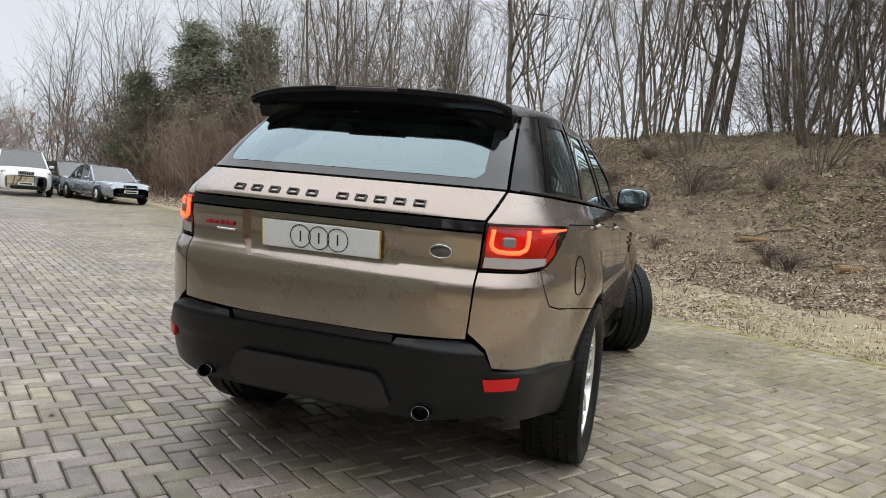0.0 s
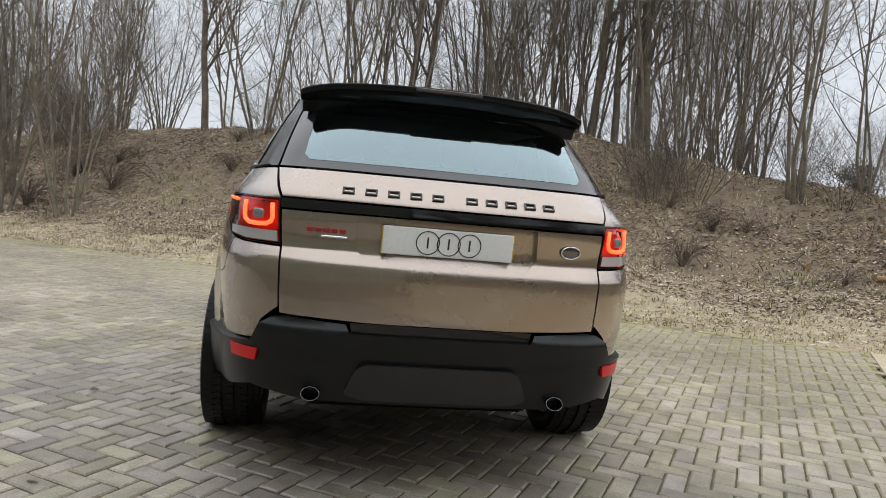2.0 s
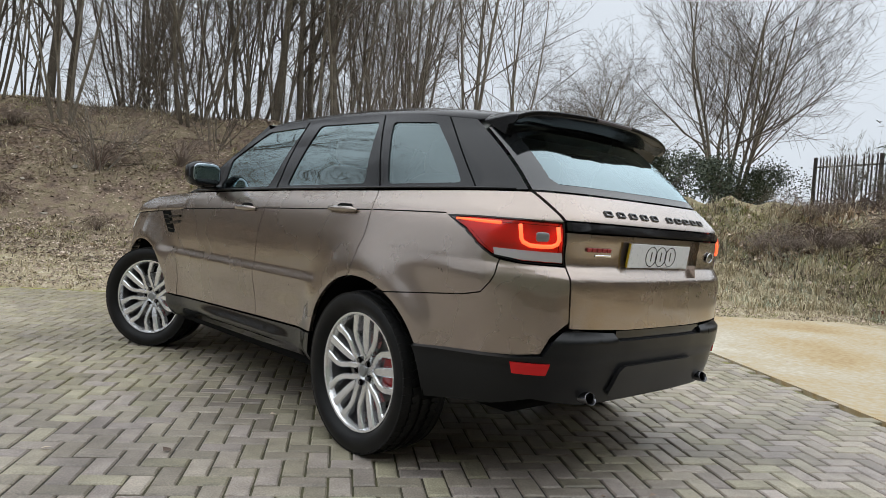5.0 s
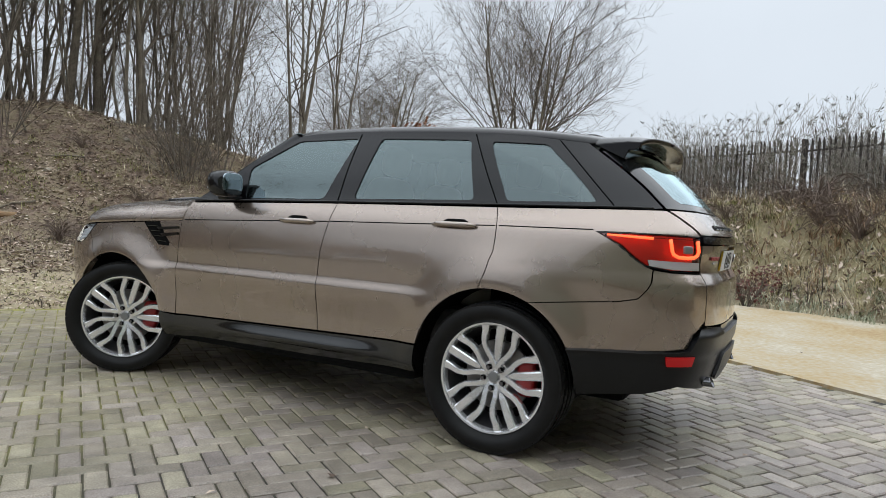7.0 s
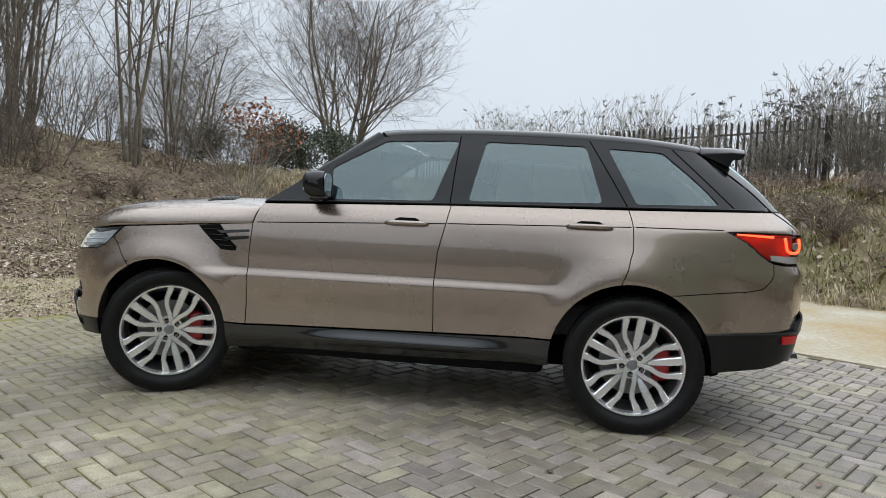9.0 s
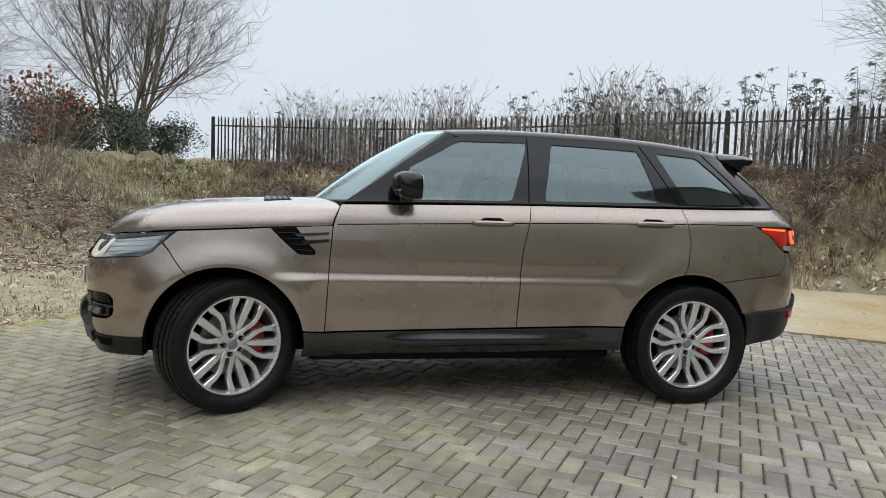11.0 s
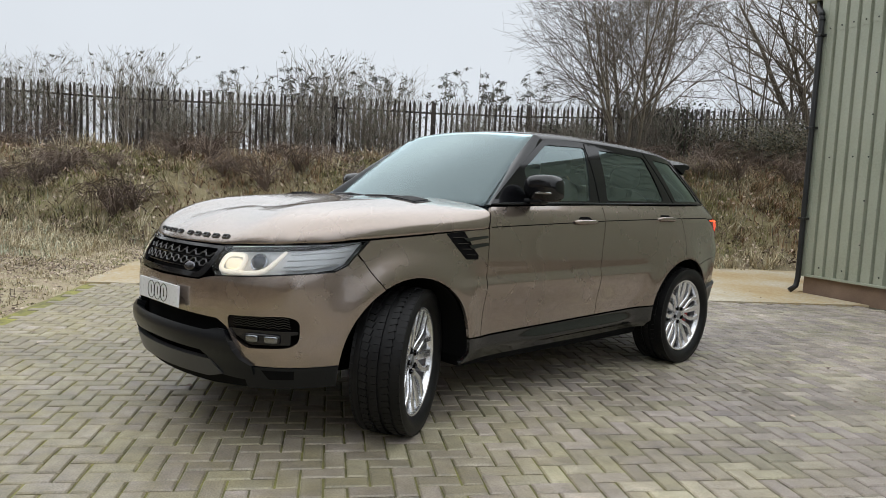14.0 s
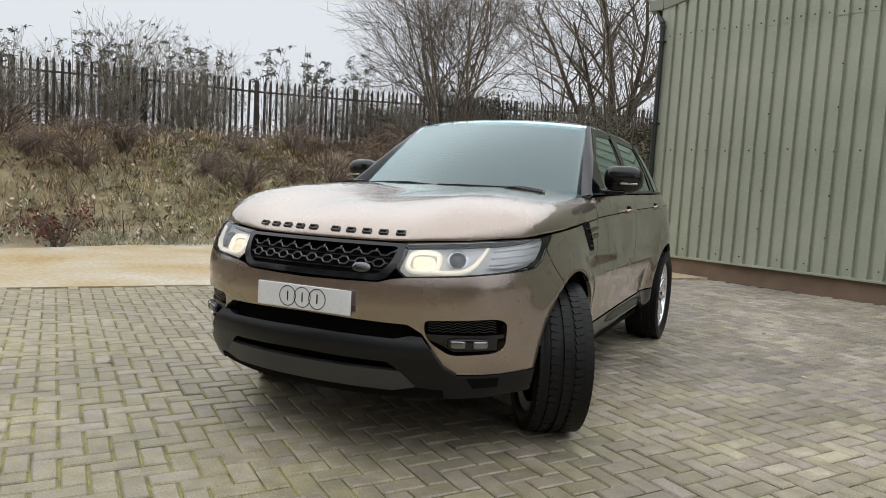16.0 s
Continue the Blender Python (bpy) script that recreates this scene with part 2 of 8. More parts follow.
GREENGRASS = surface("winter_grass", [(0.14, 0.145, 0.05), (0.29, 0.29, 0.11), (0.46, 0.44, 0.20)], 0.85, scale=0.5, fine=10, bump=0, random_tint=0.6, island=True)
IVY = surface("evergreen_leaf", [(0.02, 0.03, 0.014), (0.045, 0.06, 0.03), (0.085, 0.1, 0.055)], 0.6, scale=1.0, fine=10, bump=0, random_tint=0.5, island=True)
RUSSET = surface("russet_leaf", [(0.2, 0.07, 0.03), (0.36, 0.16, 0.075)], 0.7, scale=1.0, fine=10, bump=0, random_tint=0.5, island=True)
FROST = surface("frosted_grass", [(0.21, 0.225, 0.14), (0.40, 0.425, 0.30), (0.6, 0.62, 0.5)], 0.85, scale=0.6, fine=10, bump=0, random_tint=0.6, island=True)
BROWN_IVY = surface("dull_evergreen_leaf", [(0.04, 0.042, 0.022), (0.095, 0.09, 0.048), (0.18, 0.145, 0.085)], 0.65, scale=1.0, fine=10, bump=0, random_tint=0.6, island=True)
PINE = surface("grey_green_needles", [(0.09, 0.105, 0.07), (0.165, 0.178, 0.12), (0.26, 0.26, 0.18)], 0.75, scale=0.5, fine=10, bump=0, random_tint=0.5, island=True)
RUST_TWIG = surface("rusty_twig", [(0.17, 0.115, 0.085), (0.28, 0.2, 0.15)], 0.9, scale=0.4, fine=40, bump=0, random_tint=0.3)
BROWN_STALK = surface("dead_stalk", [(0.055, 0.045, 0.033), (0.15, 0.12, 0.085), (0.34, 0.29, 0.21)], 0.9, scale=1.0, fine=10, bump=0, random_tint=0.7, island=True)
SPRAY = surface("dark_withered_leaf", [(0.03, 0.034, 0.024), (0.07, 0.072, 0.052), (0.14, 0.14, 0.11)], 0.75, scale=1.0, fine=10, bump=0, random_tint=0.5, island=True)
CANE = surface("bramble_cane", [(0.105, 0.076, 0.06), (0.21, 0.16, 0.125)], 0.85, scale=2, fine=40, bump=0, random_tint=0.3)
BRACKEN = surface("dead_bracken", [(0.15, 0.09, 0.052), (0.33, 0.215, 0.125), (0.54, 0.395, 0.25)], 0.88, scale=0.8, fine=10, bump=0, random_tint=0.6, island=True)
STONE = surface("pale_rubble_stone", [(0.25, 0.22, 0.18), (0.42, 0.38, 0.31)], 0.85, scale=4, fine=40, bump=0.4, dist=0.004, random_tint=0.3)
CUTWOOD = surface("cut_log_wood", [(0.2, 0.12, 0.06), (0.36, 0.24, 0.13)], 0.85, scale=6, fine=60, bump=0.4, dist=0.003)

from mathutils.bvhtree import BVHTree


# ---- mesh helpers ----
def part(name, bm, material, parent=None, label="", smooth=False, m=None):
    """Links a bmesh as one mesh object under a thing or a part."""
    me = bpy.data.meshes.new(name)
    bm.to_mesh(me)
    bm.free()
    return hang(name, me, material, parent, label, smooth, m)


def hang(name, me, material, parent=None, label="", smooth=False, m=None):
    if material is not None and not me.materials:
        for q in material if isinstance(material, (list, tuple)) else (material,):
            me.materials.append(q)
    if smooth:
        me.shade_smooth()
    ob = new(name, me)
    if m is not None:
        ob.matrix_basis = m
    if parent is not None:
        ob.parent = parent
    if label:
        ob["label"] = label
    return ob


def raw(name, verts, faces, material, parent=None, label="", smooth=False, m=None):
    me = bpy.data.meshes.new(name)
    me.from_pydata([tuple(v) for v in verts], [], [tuple(f) for f in faces])
    me.update()
    return hang(name, me, material, parent, label, smooth, m)


def empty(name, m=None):
    ob = new(name)
    ob.empty_display_size = 0.2
    if m is not None:
        ob.matrix_basis = m
    return ob


def box(bm, lo, hi, bevel=0.0, m=None, seg=2):
    """A bevelled box between two corners."""
    c = [(a + b) / 2 for a, b in zip(lo, hi)]
    s = [abs(b - a) for a, b in zip(lo, hi)]
    g = bmesh.ops.create_cube(bm, size=1.0, matrix=(m or Matrix()) @ Matrix.Translation(c) @ Matrix.Diagonal((*s, 1)))
    if bevel:
        es = list({e for v in g["verts"] for e in v.link_edges})
        bmesh.ops.bevel(bm, geom=es, offset=bevel, segments=seg, affect="EDGES", profile=0.5)
    return bm


def tube(bm, pts, radii, sides=8, cap=True):
    """A tapered tube along a line of points."""
    rings, prev = [], None
    pts = [Vector(p) for p in pts]
    if not isinstance(radii, (list, tuple)):
        radii = [radii] * len(pts)
    for i, p in enumerate(pts):
        d = (pts[min(i + 1, len(pts) - 1)] - pts[max(i - 1, 0)]).normalized()
        if prev is None:
            a = d.orthogonal().normalized()
        else:
            a = (prev - d * prev.dot(d)).normalized()
        prev = a
        b = d.cross(a)
        rings.append([bm.verts.new(p + (a * math.cos(k * 2 * math.pi / sides) + b * math.sin(k * 2 * math.pi / sides)) * radii[i]) for k in range(sides)])
    for r0, r1 in zip(rings, rings[1:]):
        for k in range(sides):
            bm.faces.new((r0[k], r0[(k + 1) % sides], r1[(k + 1) % sides], r1[k]))
    if cap:
        bm.faces.new(rings[0][::-1])
        bm.faces.new(rings[-1])
    return bm


def spin(profile, material_steps=48, axis="x"):
    """A lathe: profile of (r, a) turned round an axis; returns a bmesh."""
    bm = bmesh.new()
    rings = []
    for k in range(material_steps):
        t = 2 * math.pi * k / material_steps
        rings.append([bm.verts.new((a, r * math.cos(t), r * math.sin(t)) if axis == "x" else (r * math.cos(t), r * math.sin(t), a)) for r, a in profile])
    for k in range(material_steps):
        r0, r1 = rings[k], rings[(k + 1) % material_steps]
        for i in range(len(profile) - 1):
            bm.faces.new((r0[i], r0[i + 1], r1[i + 1], r1[i]))
    bmesh.ops.recalc_face_normals(bm, faces=bm.faces)
    return bm


# ---- plan of the site ----
SITE = radians(-33.5)
U = Vector((math.cos(SITE), math.sin(SITE)))      # along the paving's front edge
N = Vector((-math.sin(SITE), math.cos(SITE)))     # out over the front bank
EDGE_S = 3.93                                     # N . p on the paving's front edge
EAST = Vector((0.83, -0.56))                      # out over the fenced bank
EAST_0, FENCE_E = 8.0, 14.25
PAD = [(5.28, 1.40), (8.15, -0.60), (7.7, -2.8), (6.6, -5.4), (4.3, -8.5), (2.5, -10.6), (-0.4, -14.0), (-2.6, -13.0), (0.45, -7.75), (-0.75, -7.2)]
SHED_A, SHED_DIR = Vector((0.38, -7.75)), radians(156.5)   # corner of the shed and the way its wall runs


def sstep(a, b, x):
    t = np.clip((x - a) / (b - a), 0, 1)
    return t * t * (3 - 2 * t)


def bumps(x, y):
    return (np.sin(1.7 * x + 0.6 * y) * np.sin(1.1 * y - 0.5 * x) * 0.09 + np.sin(4.3 * x - 2.1 * y + 1) * np.sin(3.7 * y + 1.3 * x) * 0.045
            + np.sin(9.1 * x + 3 * y) * np.sin(8.3 * y - 2.2 * x) * 0.02)


def land(x, y):
    """Height of the ground: level yard, a wooded bank in front, a fenced grass bank to the east."""
    x, y = np.asarray(x, float), np.asarray(y, float)
    s = N.x * x + N.y * y - EDGE_S
    u = U.x * x + U.y * y
    e = EAST.x * x + EAST.y * y - EAST_0
    hf = np.interp(u, [-40, -14, -8, -2, 2, 6, 10, 30], [2.6, 3.3, 3.5, 3.35, 2.55, 2.05, 1.9, 2.0])
    start = np.interp(u, [-20, -8, -3, 3, 8], [2.5, 3.2, 3.6, 3.8, 4.5])
    front = hf * (0.12 * sstep(0.5, 4.0, s) + 0.88 * sstep(0, 1, (s - start) / (10.4 - start)))
    v = -(N.x * x + N.y * y)
    he = np.interp(v, [-8, 0, 5, 12, 20], [1.8, 1.95, 2.1, 2.6, 2.9])
    east = he * (0.85 * sstep(0.0, 3.4, e) + 0.15 * sstep(3.0, 6.5, e)) * sstep(15.0, 9.0, s)
    h = np.maximum(front, east) + 0.12 * np.minimum(front, east)
    rough = bumps(x, y) * np.clip(np.maximum(sstep(0.2, 4.5, s), sstep(0, 2, e)), 0, 1)
    tuft = np.maximum(0, np.sin(2.3 * x + 0.7 * y) * np.sin(1.9 * y - 0.9 * x)) + 0.5 * np.maximum(0, np.sin(4.1 * x - 1.2 * y + 1) * np.sin(3.6 * y + 1.5 * x))
    rough = rough + 0.24 * tuft * np.maximum(sstep(0.6, 2.0, e) * sstep(6.2, 5.0, e), sstep(5.6, 7.4, u) * sstep(1.4, 3.0, s) * sstep(6.2, 5.0, e))
    far = np.hypot(x, y)
    h = h + rough - 3.0 * sstep(22, 70, far) * (np.maximum(s - 9, e - 7) > 0)
    yard = (s < 0) & (e < 0)
    return np.where(yard, -0.035, h - 0.035 * (1 - np.clip(np.maximum(s, e) / 0.35, 0, 1)))


def ground_sheet():
    """One sheet: fine near the yard, coarser to the horizon."""
    near = np.arange(-26, 26.01, 0.26)
    out = [26 * 1.35 ** k for k in range(1, 18)]
    g = np.concatenate([[-q for q in out[::-1]], near, out])
    X, Y = np.meshgrid(g, g, indexing="ij")
    Z = land(X, Y)
    k = len(g)
    verts = np.stack([X.ravel(), Y.ravel(), Z.ravel()], 1)
    i = np.arange(k - 1)
    a = (i[:, None] * k + i[None, :]).ravel()
    faces = np.stack([a, a + k, a + k + 1, a + 1], 1)
    ob = raw("ground", verts.tolist(), faces.tolist(), None, smooth=True)
    me = ob.data
    x, y = X.ravel(), Y.ravel()
    s = N.x * x + N.y * y - EDGE_S
    e = EAST.x * x + EAST.y * y - EAST_0
    u = U.x * x + U.y * y
    grass = np.clip(np.maximum(sstep(-0.5, 1.5, e) * sstep(5.0, -1.0, s), sstep(5.2, 7.2, u + 0.6 * np.sin(1.3 * s)) * sstep(0.8, 2.5, s)), 0, 1)
    verge = np.clip(sstep(4.6, 2.4, s) * sstep(0.5, -0.5, e), 0, 1)
    far = sstep(24, 30, np.hypot(x, y))
    att = me.attributes.new("cover", "FLOAT_VECTOR", "POINT")
    att.data.foreach_set("vector", np.stack([grass, verge, far], 1).ravel().astype(np.float32))
    m, n, l, b = principled("bank_soil")
    tc, at = n.new("ShaderNodeTexCoord"), n.new("ShaderNodeAttribute")
    at.attribute_name = "cover"
    sp = n.new("ShaderNodeSeparateXYZ")
    l.new(at.outputs["Vector"], sp.inputs[0])

    def patch(scale, cols, detail=8.0):
        t, r = n.new("ShaderNodeTexNoise"), n.new("ShaderNodeValToRGB")
        t.inputs["Scale"].default_value, t.inputs["Detail"].default_value, t.inputs["Roughness"].default_value = scale, detail, 0.7
        l.new(tc.outputs["Object"], t.inputs["Vector"])
        el = r.color_ramp.elements
        el[0].position, el[1].position = 0.34, 0.66
        el[0].color, el[1].color = (*cols[0], 1), (*cols[-1], 1)
        for i in range(1, len(cols) - 1):
            el.new(0.34 + 0.32 * i / (len(cols) - 1)).color = (*cols[i], 1)
        l.new(t.outputs["Fac"], r.inputs[0])
        return r.outputs[0], t.outputs["Fac"]

    leafy, f1 = patch(2.6, [(0.10, 0.076, 0.058), (0.24, 0.18, 0.136), (0.22, 0.184, 0.115), (0.40, 0.315, 0.24)])
    green, f2 = patch(1.4, [(0.16, 0.13, 0.078), (0.30, 0.262, 0.15), (0.38, 0.325, 0.2), (0.5, 0.445, 0.31)])
    gravel, f3 = patch(3.2, [(0.21, 0.17, 0.118), (0.41, 0.34, 0.24), (0.37, 0.32, 0.2), (0.58, 0.51, 0.4)])

    def mix(a, b2, f):
        q = n.new("ShaderNodeMix")
        q.data_type = "RGBA"
        l.new(a, q.inputs["A"])
        l.new(b2, q.inputs["B"])
        l.new(f, q.inputs["Factor"])
        return q.outputs["Result"]

    c = mix(mix(leafy, green, sp.outputs["X"]), gravel, sp.outputs["Y"])
    l.new(c, b.inputs["Base Color"])
    b.inputs["Roughness"].default_value = 0.95
    b.inputs["Specular IOR Level"].default_value = 0.15
    fine = n.new("ShaderNodeTexNoise")
    fine.inputs["Scale"].default_value, fine.inputs["Detail"].default_value = 24.0, 6.0
    l.new(tc.outputs["Object"], fine.inputs["Vector"])
    bp = n.new("ShaderNodeBump")
    bp.inputs["Strength"].default_value, bp.inputs["Distance"].default_value = 0.9, 0.03
    l.new(fine.outputs["Fac"], bp.inputs["Height"])
    l.new(bp.outputs[0], b.inputs["Normal"])
    me.materials.append(m)
    return tagged(ob, "leaf-littered winter soil rising from the yard into banks", "ground", kind="structure")


ground = ground_sheet()


def slab(name, pts, top, bottom, material):
    bm = bmesh.new()
    f = bm.faces.new([bm.verts.new((x, y, top)) for x, y in pts])
    if f.normal.z < 0:
        f.normal_flip()
    bmesh.ops.extrude_face_region(bm, geom=[f])
    for v in f.verts:
        v.co.z = bottom
    bmesh.ops.recalc_face_normals(bm, faces=bm.faces)
    bmesh.ops.triangulate(bm, faces=[q for q in bm.faces if len(q.verts) > 4])
    return part(name, bm, material)


pad = tagged(slab("concrete_pad", PAD, 0.006, -0.12, CONCRETE), "sandy worn concrete pad stained orange with mud", "concrete pad", kind="structure")


# ---- shed with box-profile cladding ----
def shed():
    d = Vector((math.cos(SHED_DIR), math.sin(SHED_DIR), 0))
    n = Vector((-d.y, d.x, 0))
    if n.y < 0:
        n = -n
    base = Matrix(((d.x, n.x, 0, SHED_A.x), (d.y, n.y, 0, SHED_A.y), (0, 0, 1, 0), (0, 0, 0, 1)))
    top = empty("shed", base)
    tagged(top, "sage green metal-clad shed on a low brown brick plinth", "shed")
    length, eave, pitch, deep = 16.0, 4.55, 0.2, 0.032
    slope = math.tan(radians(12))
    verge = lambda x: eave + slope * (length / 2 - abs(x - length / 2))
    # cladding of the gable that faces the yard, with trapezoid ribs
    xs = []
    k = int(length / pitch)
    for i in range(k):
        a = i * pitch
        xs += [(a, deep), (a + 0.06 * pitch, -0.016), (a + 0.27 * pitch, -0.016), (a + 0.33 * pitch, deep)]
    xs.append((length, deep))
    lap = 4.12
    w = None
    for z0, z1, out in ((0.30, lap, 0.0), (lap - 0.12, 0, 0.006)):
        bm = bmesh.new()
        lo = [bm.verts.new((x, y + out, z0)) for x, y in xs]
        hi = [bm.verts.new((x, y + out, z1 or verge(x))) for x, y in xs]
        for i in range(len(xs) - 1):
            bm.faces.new((lo[i], lo[i + 1], hi[i + 1], hi[i]))
        bmesh.ops.recalc_face_normals(bm, faces=bm.faces)
        sheet_ob = part("wall_cladding", bm, CLADDING, top, "sage green box-profile steel sheet")
        md = sheet_ob.modifiers.new("thick", "SOLIDIFY")
        md.thickness, md.offset = 0.004, -1
        w = w or sheet_ob
    # end wall
    bm = bmesh.new()
    xs2 = []
    for i in range(60):
        a = -i * pitch - 0.05
        xs2 += [(0.03, a), (0.0, a - 0.1 * pitch), (0.0, a - 0.34 * pitch), (0.03, a - 0.44 * pitch)]
    lo = [bm.verts.new((x, y, 0.30)) for x, y in xs2]
    hi = [bm.verts.new((x, y, eave)) for x, y in xs2]
    for i in range(len(xs2) - 1):
        bm.faces.new((lo[i], lo[i + 1], hi[i + 1], hi[i]))
    w2 = part("end_cladding", bm, CLADDING, top)
    w2.modifiers.new("thick", "SOLIDIFY").thickness = 0.004
    part("plinth", box(bmesh.new(), (0.02, -12.0, -0.1), (length, -0.03, 0.27), 0.008), PLINTH, top, "reddish brown brick plinth")
    part("drip_flashing", box(bmesh.new(), (0.0, -0.025, 0.265), (length, 0.05, 0.30), 0.004), CLADDING, top)
    part("corner_flashing", box(bmesh.new(), (-0.03, -0.13, 0.28), (0.1, 0.045, eave), 0.006), CLADDING, top)
    # box gutter along the side eaves, its end showing past the corner
    g = bmesh.new()
    box(g, (-0.30, -12.0, eave - 0.02), (-0.02, 0.075, eave + 0.17), 0.012)
    gt = part("gutter", g, GUTTER, top, "grey-green boxed eaves gutter")
    part("gutter_lip", box(bmesh.new(), (-0.325, -12.0, eave + 0.15), (-0.295, 0.085, eave + 0.19), 0.005), GUTTER, gt)
    # verge flashing and the two roof slopes
    for x0, x1 in ((0.0, length / 2), (length, length / 2)):
        bm = bmesh.new()
        q0, q1 = Vector((x0, 0, verge(x0) - 0.015)), Vector((x1, 0, verge(x1) - 0.015))
        way = (q1 - q0).normalized()
        m = Matrix.Translation(q0) @ Matrix(((way.x, 0, -way.z, 0), (0, 1, 0, 0), (way.z, 0, abs(way.x), 0), (0, 0, 0, 1)))
        box(bm, (0.0, 0.03, 0.0), ((q1 - q0).length, 0.062, 0.16), 0.006, m)
        bmesh.ops.recalc_face_normals(bm, faces=bm.faces)
        part("verge_flashing", bm, GUTTER, top)
        bm = bmesh.new()
        up = Vector((0, 0, 0.13))
        bm.faces.new([bm.verts.new(v + up) for v in (q0, q1, q1 + Vector((0, -12, 0)), q0 + Vector((0, -12, 0)))])
        part("roof", bm, CLADDING, top).modifiers.new("thick", "SOLIDIFY").thickness = 0.05
    # downpipe
    bm = bmesh.new()
    tube(bm, [(-0.13, 0.0, eave), (-0.13, 0.0, eave - 0.06), (-0.10, 0.03, eave - 0.14), (0.01, 0.1, eave - 0.24), (0.03, 0.1, eave - 0.34), (0.03, 0.1, 0.25), (0.03, 0.13, 0.1), (0.0, 0.22, 0.03)], 0.042, 10)
    dp = part("downpipe", bm, PIPE, top, "black round downpipe with brackets", smooth=True)
    for z in (eave - 0.26, eave - 0.34):
        cb = bmesh.new()
        bmesh.ops.create_cone(cb, cap_ends=True, segments=16, radius1=0.052, radius2=0.052, depth=0.03)
        part("collar", cb, PIPE, dp, smooth=False, m=Matrix.Translation((0.012 if z > eave - 0.3 else 0.03, 0.1, z)))
    for z in (1.15, 2.55, 3.95):
        part("bracket", box(bmesh.new(), (-0.03, 0.03, z), (0.09, 0.155, z + 0.035), 0.004), PIPE, dp)
    # fixing screws along the ribs
    sc = bmesh.new()
    bmesh.ops.create_cone(sc, cap_ends=True, segments=6, radius1=0.013, radius2=0.007, depth=0.012, matrix=pose(0, 0, 0, -90))
    me = bpy.data.meshes.new("screw")
    sc.to_mesh(me)
    sc.free()
    for z, pick in ((0.42, (1, 3)), (2.1, (1, 3)), (lap - 0.06, (0, 1, 2, 3, 4))):
        for i in range(45):
            if i % 5 in pick:
                hang("screw", me, PIPE, w, m=Matrix.Translation(((i + 0.72) * pitch, deep + 0.012, z + 0.012 * math.sin(i * 7.0))))
    for i in range(4, 45, 5):
        for j in range(5):
            hang("screw", me, PIPE, w, m=Matrix.Translation(((i + 0.98) * pitch, deep + 0.008, 0.85 + 0.61 * j + 0.03 * math.sin(i * 3.0 + j))))
    return top


shed()


# ---- plain unseen wall behind the walk, added to block low sky and darken reflections ----
RENDERED = surface("grey_rendered_wall", [(0.11, 0.11, 0.105), (0.17, 0.168, 0.16)], 0.85, scale=1.2, fine=40, bump=0.2, dist=0.003)
bm = bmesh.new()
box(bm, (0.0, 0.0, -0.1), (0.3, 8.6, 2.3), 0.01)
tagged(part("wall_west", bm, RENDERED, m=pose(-14.6, -1.6, 0, 0, 0, 4)), "plain grey rendered boundary wall", "wall", kind="structure")


